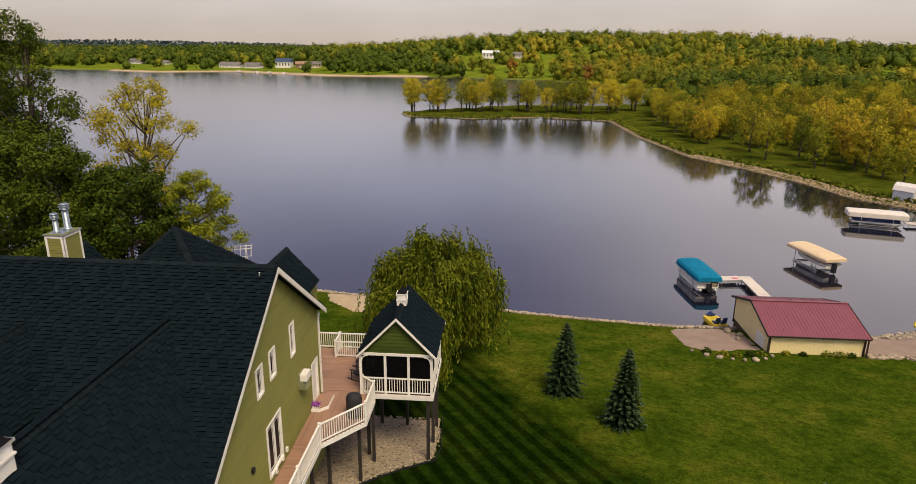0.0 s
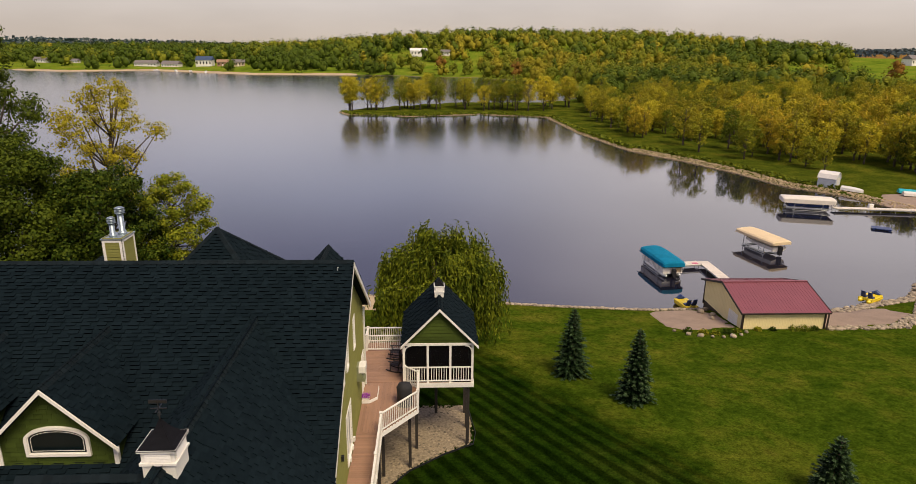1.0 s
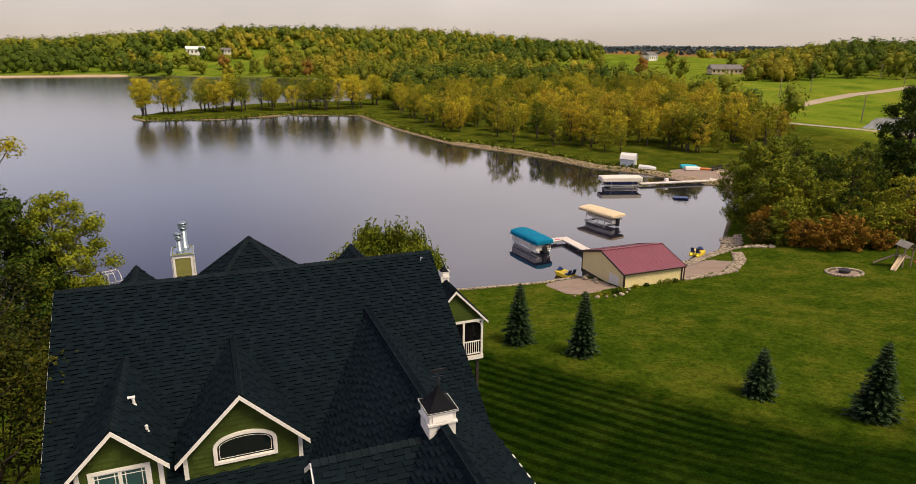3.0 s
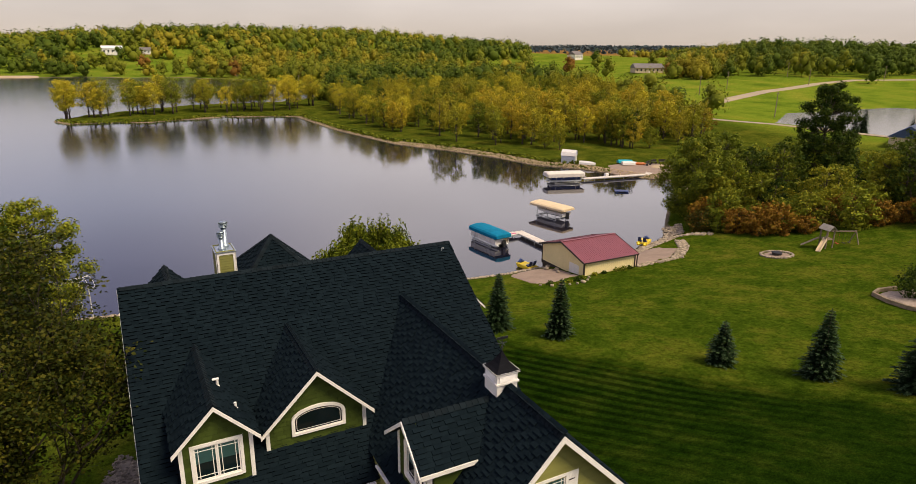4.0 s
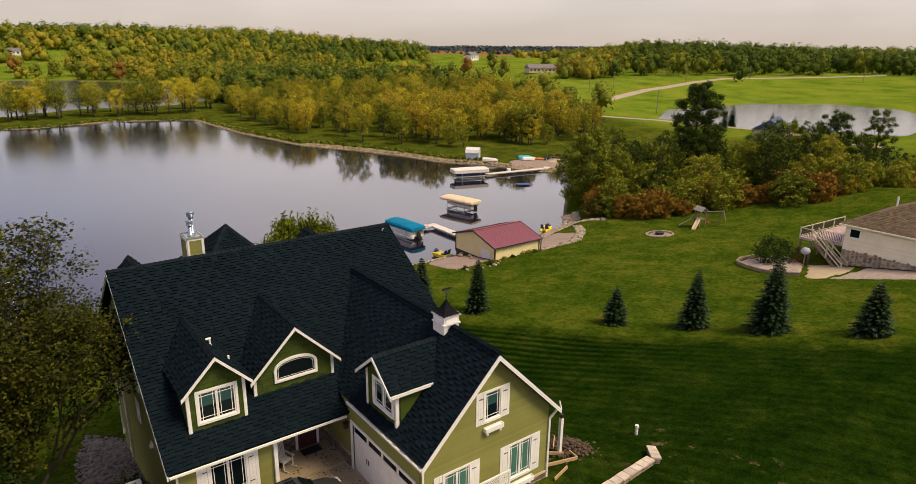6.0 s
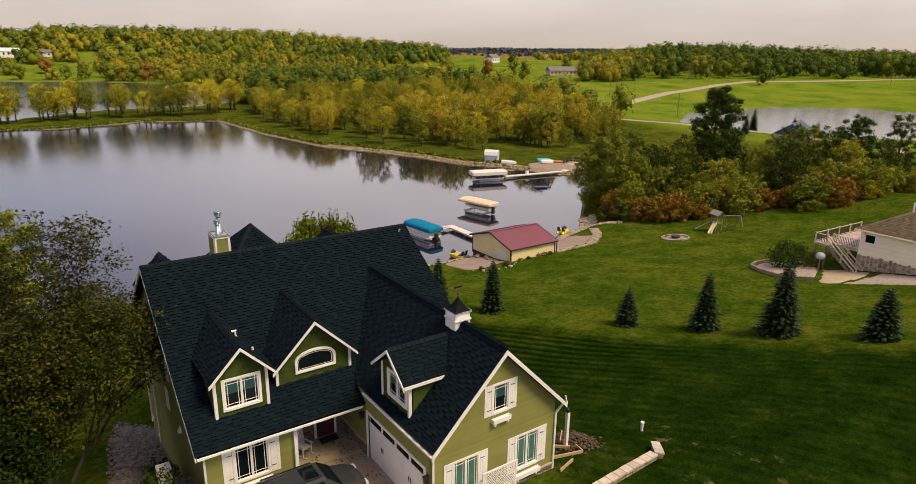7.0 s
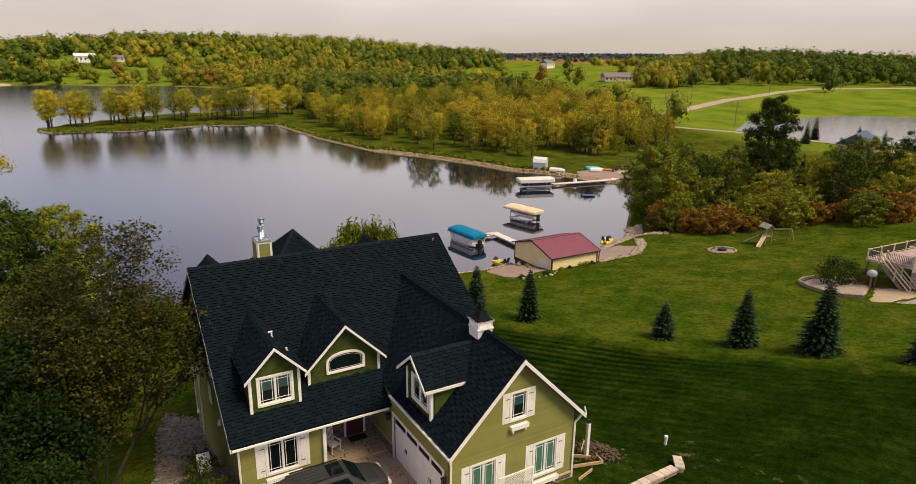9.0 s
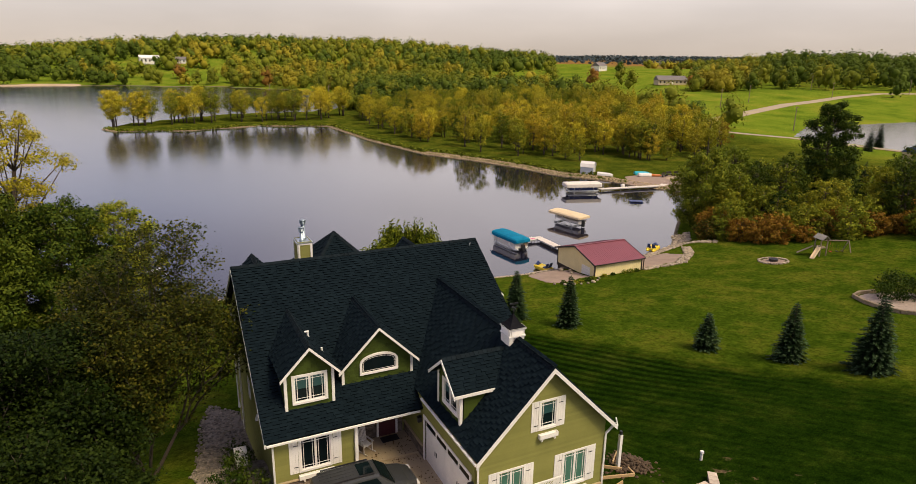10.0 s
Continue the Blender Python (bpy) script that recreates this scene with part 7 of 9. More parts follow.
for a, b in zip(near_line, near_line[1:]):
    pts += shore_points(a, b, 26, 1.7, -0.2)
right_line = [(41, 35.5), (44, 34.9), (49, 36.6), (56, 38.6), (60, 43)]
for a, b in zip(right_line, right_line[1:]):
    pts += shore_points(a, b, 40, 2.4, -0.3)
for a, b in zip([(46.0, 27.3), (50.3, 30.3), (59, 33)], [(50.3, 30.3), (53, 33.5), (56, 36)]):
    pts += shore_points(a, b, 26, 0.8, -0.4)
pts += shore_points((38.8, 26.7), (46.2, 27.3), 18, 0.5, -0.2)
scatter_stones("riprap", pts, M_STONE, "pale field stones lining the near shore", "stones", 41, 0.10, 0.30)
pts = []
far_line = [(88, 71), (85, 75), (79.6, 89), (73, 97), (70, 110), (64.5, 124), (55, 142)]
for a, b in zip(far_line, far_line[1:]):
    pts += shore_points(a, b, 22, 2.6, -0.2)
far_line = [(55, 142), (49.4, 177), (47.5, 221), (22.6, 230), (-3, 221), (-28, 226), (-33, 236)]
for a, b in zip(far_line, far_line[1:]):
    pts += shore_points(a, b, 5, 1.0, -0.1)
M_TANSTONE = worn("tan_shore_stone", (0.36, 0.27, 0.15), 0.9, 0.3, 3, 25, bump=0.4, piece=0.3)
scatter_stones("riprap", pts, M_TANSTONE, "tan stones along the far shore", "stones", 42, 0.10, 0.26)
# bank grass and weeds above the far stones
P = []
for a, b in zip(far_line, far_line[1:]):
    for x, y in shore_points(a, b, 16, 3.2, 1.0):
        P.append((x, y, level_fast(x, y) + srng.uniform(0.1, 0.5)))
for a, b in zip([(79.6, 89), (73, 97), (70, 110), (64.5, 124)], [(73, 97), (70, 110), (64.5, 124), (55, 142)]):
    for x, y in shore_points(a, b, 14, 4.6, 2.6):
        P.append((x, y, level_fast(x, y) + srng.uniform(0.1, 0.6)))
P = np.array(P)
wr = np.random.default_rng(8)
tagged(new("shore_weeds", leaf_mesh("shore_weeds", P, wr.uniform(0.5, 1.1, len(P)), wr, L_OLIVE)), "rough grass and weeds along the far bank", "weeds", kind="stuff")

# planting bed edged with boulders in front of the boathouse
for i, (x, y) in enumerate([(24.7, 26.2), (25.6, 25.3), (26.5, 24.8), (27.4, 24.5), (28.3, 24.4), (29.2, 24.5), (30.1, 24.9), (30.9, 25.6)]):
    q = Mesh()
    rough_ball(q, (0, 0, 0.1), 0.17 + 0.06 * (i % 3), random.Random(i), 0.7, 8)
    b_ = part("boulder", q, M_STONE, None, "rounded pale boulder edging the planting bed", True)
    tagged(b_, category="boulder", group="bed boulders")
    b_.matrix_basis = pose(x, y, level(x, y))
for i, (x, y, s) in enumerate([(29.4, 31.6, 0.40), (30.1, 30.6, 0.36), (29.6, 29.6, 0.30), (30.2, 32.6, 0.32)]):
    q = Mesh()
    rough_ball(q, (0, 0, s * 0.4), s, random.Random(50 + i), 0.75, 9)
    b_ = part("boulder", q, M_STONE, None, "large pale boulder by the gravel pad", True)
    tagged(b_, category="boulder", group="pad boulders")
    b_.matrix_basis = pose(x, y, level(x, y))
prng = np.random.default_rng(12)
for i, (x, y, s) in enumerate([(25.8, 26.0, 0.45), (27.0, 25.4, 0.5), (28.0, 25.3, 0.4), (29.2, 25.5, 0.5), (30.2, 25.8, 0.4), (32.2, 26.2, 0.4), (33.6, 26.2, 0.35), (35.5, 26.2, 0.5), (36.4, 26.2, 0.55), (37.4, 26.2, 0.45)]):
    d = prng.normal(size=(170, 3))
    d /= np.linalg.norm(d, axis=1)[:, None]
    d[:, 2] = np.abs(d[:, 2])
    tagged(new("bedding_plant", leaf_mesh("bedding_plant", d * s * prng.uniform(0.5, 1.0, (170, 1)) + np.array([x, y, level(x, y)]), prng.uniform(0.10, 0.22, 170), prng, L_OLIVE if i % 3 else L_GREEN)), "low leafy bedding plant along the boathouse", "plant", "boathouse bed plants")

# ---- boats, docks ----
M_BLUE = worn("blue_canvas", (0.004, 0.165, 0.285), 0.85, 0.2, 1.2, 30, bump=0.3, spec=0.1)
M_TAN = worn("tan_canvas", (0.66, 0.51, 0.31), 0.75, 0.1, 1.2, 30, bump=0.3)
M_CANVAS = worn("white_canvas", (0.66, 0.60, 0.52), 0.75, 0.1, 1.2, 30, bump=0.3)
M_ALU = worn("aluminium", (0.60, 0.60, 0.58), 0.35, 0.15, 4, 30, metal=0.7)
M_HULL = worn("white_gelcoat", (0.70, 0.66, 0.60), 0.25, 0.08, 2, 30, bump=0.03)
M_YELLOW = worn("yellow_plastic", (0.75, 0.55, 0.02), 0.35, 0.1, 2, 30, bump=0.05)
M_NAVY = worn("navy_plastic", (0.015, 0.035, 0.13), 0.4, 0.15, 3, 30, bump=0.05)
M_DOCKTOP = worn("pale_dock_boards", (0.62, 0.55, 0.47), 0.7, 0.12, 1.2, 30, piece=0.1)


def canopy(parent, L, W, z, mat, rise=0.35, skirt=0.34):
    """A boat-lift cover: rounded top, drooping scalloped skirt."""
    q = Mesh()
    prof = [(-0.5, -1), (-0.5, 0.0), (-0.44, 0.55), (-0.25, 0.9), (0, 1.0), (0.25, 0.9), (0.44, 0.55), (0.5, 0.0), (0.5, -1)]
    ys = [(-0.5, 0.86, 0.35), (-0.47, 0.97, 0.8), (-0.25, 1.0, 0.98), (0, 1.0, 1.0), (0.25, 1.0, 0.98), (0.47, 0.97, 0.8), (0.5, 0.86, 0.35)]
    n_ = len(prof)
    for y, ws, hs in ys:
        for x, h_ in prof:
            zz = z + (h_ * rise * hs if h_ >= 0 else -skirt)
            q.v.append((x * W * ws, y * L, zz + 0.015 * math.sin(y * 40 + x * 9)))
    for i in range(len(ys) - 1):
        for j in range(n_ - 1):
            q.f.append((i * n_ + j, (i + 1) * n_ + j, (i + 1) * n_ + j + 1, i * n_ + j + 1))
    q.f.append(tuple(range(n_)))
    q.f.append(tuple((len(ys) - 1) * n_ + j for j in range(n_))[::-1])
    c = part("canopy", q, mat, parent, smooth=False)
    fr = Mesh()
    for s in (-1, 1):
        for i in range(int(L / 0.3)):
            y0 = -L * 0.47 + i * 0.3
            x_ = s * W * 0.498
            fr.hexa([(x_ - 0.01, y0, z - skirt + 0.01), (x_ - 0.01, y0 + 0.29, z - skirt + 0.01), (x_ - 0.01, y0 + 0.20, z - skirt - 0.09), (x_ - 0.01, y0 + 0.09, z - skirt - 0.09)],
                    [(x_ + 0.01, y0, z - skirt + 0.01), (x_ + 0.01, y0 + 0.29, z - skirt + 0.01), (x_ + 0.01, y0 + 0.20, z - skirt - 0.09), (x_ + 0.01, y0 + 0.09, z - skirt - 0.09)])
    part("scalloped_fringe", fr, mat, c)
    return c


def lift_frame(parent, L, W, z):
    for x in (-W * 0.46, W * 0.46):
        for y in (-L * 0.3, L * 0.3):
            q = Mesh()
            q.tube([(x, y, -1.6), (x, y, z)], [0.05, 0.05], 6)
            part("lift_leg", q, M_ALU, parent)
        q = Mesh()
        q.beam((x, -L * 0.34, 0.12), (x, L * 0.34, 0.12), 0.07, 0.12)
        q.beam((x, -L * 0.45, z - 0.2), (x, L * 0.45, z - 0.2), 0.05, 0.05)
        q.beam((x, -L * 0.3, 0.15), (x, L * 0.05, z - 0.25), 0.04, 0.04)
        part("lift_beam", q, M_ALU, parent)
    for y in (-L * 0.3, L * 0.3):
        q = Mesh()
        q.beam((-W * 0.46, y, 0.1), (W * 0.46, y, 0.1), 0.08, 0.12)
        part("cross_beam", q, M_ALU, parent)


pb = thing("pontoon_boat", "white pontoon boat on a lift under a blue canopy", "boat", m=pose(31.55, 48.6, 0, 0, 0, 6.3))
for x in (-0.85, 0.85):
    q = Mesh()
    q.tube([(x, -3.2, 0.30), (x, -2.6, 0.22), (x, 2.6, 0.22), (x, 3.3, 0.42)], [0.10, 0.32, 0.32, 0.05], 10)
    part("pontoon", q, M_ALU, pb, smooth=True)
plank_box("boat_deck", (-1.2, -3.0, 0.5), (1.2, 3.0, 0.58), M_HULL, pb)
for x in (-1.24, 1.20):
    for y in (-2.9, -0.95, 1.0):
        plank_box("side_panel", (x, y, 0.62), (x + 0.04, y + 1.85, 1.28), M_HULL, pb, "white fence panel of the boat")
for a, b in (((-1.2, -2.9, 0.58), (-1.16, 2.9, 1.18)), ((1.16, -2.9, 0.58), (1.2, 2.9, 1.18)), ((-1.16, 2.86, 0.58), (1.16, 2.9, 1.18)), ((-1.16, -2.9, 0.58), (0.3, -2.86, 1.18))):
    plank_box("side_panel", a, b, M_HULL, pb)
for y in (-2.2, 0.2, 1.9):
    plank_box("seat", (0.5, y - 0.5, 0.58), (1.12, y + 0.5, 1.02), M_TAN, pb)
plank_box("console", (-0.9, -0.3, 0.58), (-0.35, 0.3, 1.35), M_NAVY, pb)
q = Mesh()
q.box((-0.2, -3.5, 0.2), (0.2, -3.05, 1.05))
part("outboard_motor", q, M_BLACK, pb)
lift_frame(pb, 6.2, 2.9, 1.7)
canopy(pb, 6.7, 2.9, 1.75, M_BLUE, 0.42, 0.34)

tb = thing("speed_boat", "white speed boat hanging on a lift under a tan canopy", "boat", m=pose(48.3, 56.8, 0, 0, 0, 13.2))


def hull(parent, L, W, z, mat):
    q = Mesh()
    st = [(-0.5, 0.92, 0.0), (-0.2, 1.0, 0.0), (0.15, 0.95, 0.03), (0.36, 0.65, 0.10), (0.5, 0.04, 0.22)]
    for y, w_, l_ in st:
        q.v += [(-W / 2 * w_, y * L, z + 0.75 + l_ * 0.6), (-W / 2 * w_ * 0.86, y * L, z + 0.28 + l_), (0, y * L, z + l_ * 1.6), (W / 2 * w_ * 0.86, y * L, z + 0.28 + l_), (W / 2 * w_, y * L, z + 0.75 + l_ * 0.6)]
    for i in range(len(st) - 1):
        for j in range(4):
            q.f.append((i * 5 + j, i * 5 + j + 1, i * 5 + 6 + j, i * 5 + 5 + j))
        q.f.append((i * 5 + 4, i * 5, i * 5 + 5, i * 5 + 9))
    q.f.append((0, 1, 2, 3, 4))
    return part("hull", q, mat, parent, smooth=False)


hull(tb, 6.4, 2.5, 0.42, M_HULL)
plank_box("windscreen", (-0.8, 0.5, 1.2), (0.8, 0.56, 1.5), M_GLASS, tb)
plank_box("outboard_motor", (-0.22, -3.6, 0.15), (0.22, -3.15, 1.25), M_BLACK, tb)
lift_frame(tb, 6.6, 2.9, 1.75)
canopy(tb, 7.4, 3.1, 1.85, M_TAN, 0.32, 0.26)

wb = thing("boat_lift", "boat lift with a white canopy over a pontoon boat", "boat lift", m=pose(66.9, 78.3, 0, 0, 0, -106))
for x in (-0.8, 0.8):
    q = Mesh()
    q.tube([(x, -3.3, 0.45), (x, 3.0, 0.40), (x, 3.6, 0.55)], [0.28, 0.30, 0.06], 10)
    part("pontoon", q, M_ALU, wb, smooth=True)
plank_box("boat_deck", (-1.15, -3.2, 0.7), (1.15, 3.2, 0.78), M_BLACK, wb)
for a, b in (((-1.15, -3.1, 0.78), (-1.11, 3.1, 1.3)), ((1.11, -3.1, 0.78), (1.15, 3.1, 1.3))):
    plank_box("side_panel", a, b, M_NAVY, wb)
lift_frame(wb, 7.2, 2.9, 1.9)
canopy(wb, 8.2, 3.0, 2.0, M_CANVAS, 0.3, 0.62)


def dock(label, runs, width, z=0.55, name="dock"):
    """A pier of boards on steel legs, along straight runs."""
    d = thing(name, label, "dock")
    r = random.Random(len(runs))
    for a, b in runs:
        A, B = Vector((*a, z)), Vector((*b, z))
        l = (B - A).length
        u = (B - A).normalized()
        s = Vector((-u.y, u.x, 0))
        n_ = int(l / 0.3)
        for i in range(n_):
            p0, p1 = A + u * (l * i / n_ + 0.004), A + u * (l * (i + 1) / n_ - 0.004)
            q = Mesh()
            c = [p0 - s * width / 2, p1 - s * width / 2, p1 + s * width / 2, p0 + s * width / 2]
            q.hexa([p - Vector((0, 0, 0.05)) for p in c], c)
            part("dock_board", q, M_DOCKTOP, d)
        for side in (-1, 1):
            q = Mesh()
            q.beam(A + s * side * (width / 2 - 0.03) - Vector((0, 0, 0.12)), B + s * side * (width / 2 - 0.03) - Vector((0, 0, 0.12)), 0.05, 0.14)
            part("stringer", q, M_ALU, d)
            for i in range(int(l / 2.4) + 1):
                p = A + u * min(l - 0.1, i * 2.4 + 0.1) + s * side * (width / 2 + 0.03)
                q = Mesh()
                q.tube([(p.x, p.y, -1.5), (p.x, p.y, z + 0.12)], [0.035, 0.035], 6)
                part("dock_leg", q, M_ALU, d)
    return d


nd = dock("white-topped L-shaped dock leading out from the boathouse", [((37.3, 34.9), (37.3, 50.0)), ((36.6, 49.4), (33.5, 48.9))], 1.35)
dock("long narrow dock crossing the head of the cove", [((71.2, 77.6), (86.5, 75.6)), ((86.8, 75.3), (95.0, 80.0))], 1.4)
plank_box("dock_box", (77.2, 77.2, 0.555), (77.9, 77.8, 1.15), M_WHITE, None, "white box with a ladder on the long dock")["category"] = "dock box"
mt = thing("towel", "pink towel lying on the dock", "towel")
q = Mesh()
q.box((35.6, 48.9, 0.552), (36.3, 49.3, 0.60))
part("cloth", q, worn("pink_cloth", (0.6, 0.15, 0.25), 0.8), mt)

raft = thing("swim_raft", "small dark blue swim raft floating in the cove", "raft", m=pose(71.6, 66.0, 0, 0, 0, -30))
plank_box("platform", (-1.3, -0.8, 0.12), (1.3, 0.8, 0.26), M_NAVY, raft)
for x in (-1.0, 1.0):
    q = Mesh()
    q.tube([(x, -0.8, 0.05), (x, 0.8, 0.05)], [0.16, 0.16], 8)
    part("float", q, M_NAVY, raft)

for nm, lab, m_ in (("paddle_boat", "yellow and navy paddle boat pulled up on the stones", pose(50.6, 37.6, 0.28, 0, 0, -60)), ("paddle_boat", "yellow and blue paddle boat beside the boathouse", pose(30.0, 36.6, 0.12, 0, 0, 10))):
    pbt = thing(nm, lab, "paddle boat", m=m_)
    q = Mesh()
    for x in (-0.45, 0.45):
        q.tube([(x, -1.5, 0.14), (x, -1.1, 0.18), (x, 1.1, 0.18), (x, 1.55, 0.30)], [0.12, 0.30, 0.30, 0.06], 9)
    q.box((-0.72, -1.2, 0.20), (0.72, 1.1, 0.42))
    part("float_hull", q, M_YELLOW, pbt)
    for x in (-0.35, 0.35):
        q = Mesh()
        q.box((x - 0.24, -0.9, 0.42), (x + 0.24, -0.4, 0.60))
        q.hexa([(x - 0.24, -0.98, 0.60), (x + 0.24, -0.98, 0.60), (x + 0.2, -1.15, 1.15), (x - 0.2, -1.15, 1.15)], [(x - 0.24, -0.86, 0.60), (x + 0.24, -0.86, 0.60), (x + 0.2, -1.05, 1.15), (x - 0.2, -1.05, 1.15)])
        part("seat", q, M_NAVY, pbt)
    q = Mesh()
    q.tube([(-0.4, 1.15, 0.45), (0, 1.15, 0.62), (0.4, 1.15, 0.45)], [0.16, 0.30, 0.16], 8)
    part("wheel_cover", q, M_NAVY, pbt)

for (x, y, rz, mat, lab) in ((91.5, 87.2, 70, worn("turquoise_hull", (0.02, 0.36, 0.42), 0.3, 0.1), "turquoise rowing boat turned over on the terrace"), (91.0, 85.2, 70, M_HULL, "white rowing boat turned over on the terrace"), (82.6, 90.2, 40, M_HULL, "white boat turned over beside the shed")):
    rb = thing("rowing_boat", lab, "boat", m=pose(x, y, level(x, y) + 1.02, 180, 0, rz))
    hull(rb, 3.8, 1.5, 0.1, mat)

# small barn-shaped shed
M_SHED = worn("pale_blue_shed", (0.42, 0.45, 0.50), 0.5, 0.08, 1, 30)
shed = thing("shed", "pale blue-white barn-roofed shed with an open door", "shed", m=pose(80.6, 94.6, level(80.6, 94.6), 0, 0, 40))
prof = [(-1.3, 0), (-1.3, 1.7), (-0.95, 2.5), (0, 3.0), (0.95, 2.5), (1.3, 1.7), (1.3, 0)]
q = Mesh()
for y in (-1.6, 1.6):
    q.v += [(x, y, z) for x, z in prof]
q.f = [tuple(range(7)), tuple(range(7, 14))[::-1]] + [(i, i + 7, i + 8, i + 1) for i in range(6)]
part("body", q, M_SHED, shed)
q = Mesh()
for (x0, z0), (x1, z1) in zip(prof[1:5], prof[2:6]):
    q.hexa([(x0 * 1.05, -1.75, z0), (x1 * 1.05, -1.75, z1), (x1 * 1.05, 1.75, z1), (x0 * 1.05, 1.75, z0)], [(x0 * 1.07, -1.75, z0 + 0.07), (x1 * 1.07, -1.75, z1 + 0.07), (x1 * 1.07, 1.75, z1 + 0.07), (x0 * 1.07, 1.75, z0 + 0.07)])
part("roof", q, M_HULL, shed)
plank_box("door", (-0.7, -1.66, 0.05), (0.7, -1.61, 2.0), M_HULL, shed)

# benches and orange cushions at the paved circle
for i, (x, y, rz) in enumerate([(94.2, 82.4, 20), (96.4, 83.0, 0), (98.2, 82.2, -25)]):
    bn = thing("bench", "dark slatted bench round the paved circle", "bench", "circle benches", m=pose(x, y, level(x, y) + 0.12, 0, 0, rz))
    plank_box("seat", (-0.8, -0.25, 0.42), (0.8, 0.25, 0.47), M_DARKWOOD, bn)
    plank_box("backrest", (-0.8, 0.22, 0.55), (0.8, 0.27, 1.0), M_DARKWOOD, bn)
    for xx in (-0.7, 0.7):
        plank_box("leg", (xx - 0.04, -0.22, 0), (xx + 0.04, 0.22, 0.42), M_DARKWOOD, bn)
kj = thing("kayak", "orange kayak lying on the terrace", "kayak", m=pose(93.0, 84.0, level(93, 84) + 0.06, 0, 0, 60))
q = Mesh()
q.tube([(0, -1.5, 0.30), (0, -0.8, 0.25), (0, 0.8, 0.25), (0, 1.5, 0.30)], [0.04, 0.32, 0.32, 0.04], 10)
part("hull", q, worn("orange_plastic", (0.55, 0.16, 0.03), 0.4), kj, smooth=True)
cf = thing("canopy_frame", "bare white hooped canopy frame standing on the shore", "canopy frame", m=pose(-21.0, 40.3, level(-21.0, 40.3) + 1.2, 0, 0, -70))
for i in range(12):
    y = -3.0 + i * 0.545
    q = Mesh()
    q.tube([(1.4 * math.cos(math.pi * k / 8), y, 2.0 + 0.75 * math.sin(math.pi * k / 8)) for k in range(9)], [0.03] * 9, 5)
    part("hoop", q, M_WHITE, cf)
for x in (-1.4, 0, 1.4):
    q = Mesh()
    q.beam((x, -3.0, 2.0 if x else 2.75), (x, 3.0, 2.0 if x else 2.75), 0.05, 0.05)
    part("purlin", q, M_WHITE, cf)
for x in (-1.4, 1.4):
    for y in (-2.4, 2.4):
        q = Mesh()
        q.tube([(x, y, -1.2), (x, y, 2.0)], [0.045, 0.045], 6)
        part("leg", q, M_WHITE, cf)

# ---- lawn things ----
fp = thing("fire_pit", "round fire pit ringed with pale stones on the lawn", "fire pit")
px_, py_ = 55.2, 20.1
for i in range(34):
    a = i * 2 * math.pi / 34
    q = Mesh()
    rough_ball(q, (px_ + 1.75 * math.cos(a), py_ + 1.75 * math.sin(a), level(px_ + 1.75 * math.cos(a), py_ + 1.75 * math.sin(a)) + 0.08), 0.2, random.Random(i), 0.7, 6)
    part("stone", q, M_STONE, fp)
q = Mesh()
q.tube([(px_, py_, level(px_, py_)), (px_, py_, level(px_, py_) + 0.35)], [0.55, 0.6], 16)
part("fire_bowl", q, M_BLACK, fp)
drape("pit_gravel", [(px_ + 1.7 * math.cos(i * math.pi / 10), py_ + 1.7 * math.sin(i * math.pi / 10)) for i in range(20)], M_PINKGRAVEL, 0.04, "gravel inside the fire pit's ring", "gravel", 0.5)

ps = thing("play_set", "weathered wooden play set with a slide and swing beam", "play set", m=pose(62.2, 18.6, level(62.2, 18.6) - 0.1, 0, 0, -15))
M_WOOD = worn("weathered_wood", (0.20, 0.15, 0.10), 0.85, 0.25, 3, 30)
for x in (-0.48, 0.48):
    for y in (-0.55, 0.55):
        plank_box("post", (x - 0.06, y - 0.06, 0), (x + 0.06, y + 0.06, 2.5), M_WOOD, ps)
plank_box("platform", (-0.55, -0.62, 1.25), (0.55, 0.62, 1.33), M_WOOD, ps)
for s in (-1, 1):
    q = Mesh()
    q.hexa([(0, -0.9, 3.0), (0, 0.9, 3.0), (s * 0.62, 0.9, 2.42), (s * 0.62, -0.9, 2.42)], [(0, -0.9, 3.05), (0, 0.9, 3.05), (s * 0.62, 0.9, 2.47), (s * 0.62, -0.9, 2.47)])
    part("roof_panel", q, worn("grey_canvas", (0.28, 0.25, 0.20), 0.8), ps)
q = Mesh()
for a, b in (((-0.8, -0.25, 1.33), (-2.4, -0.25, 0.25)),):
    q.beam((-0.5, -0.3, 1.33), (-2.1, -1.2, 0.12), 0.55, 0.08)
    q.beam((-0.5, -0.02, 1.45), (-2.1, -0.92, 0.24), 0.05, 0.2)
    q.beam((-0.5, -0.58, 1.45), (-2.1, -1.48, 0.24), 0.05, 0.2)
part("slide", q, M_TAN, ps, "cream plastic slide")
q = Mesh()
q.beam((-0.75, 0.5, 1.33), (-2.2, 1.6, 0.1), 0.6, 0.06)
part("climbing_ramp", q, M_WOOD, ps)
q = Mesh()
q.beam((0.45, 0, 2.2), (4.2, 0, 2.0), 0.12, 0.12)
part("swing_beam", q, M_WOOD, ps)
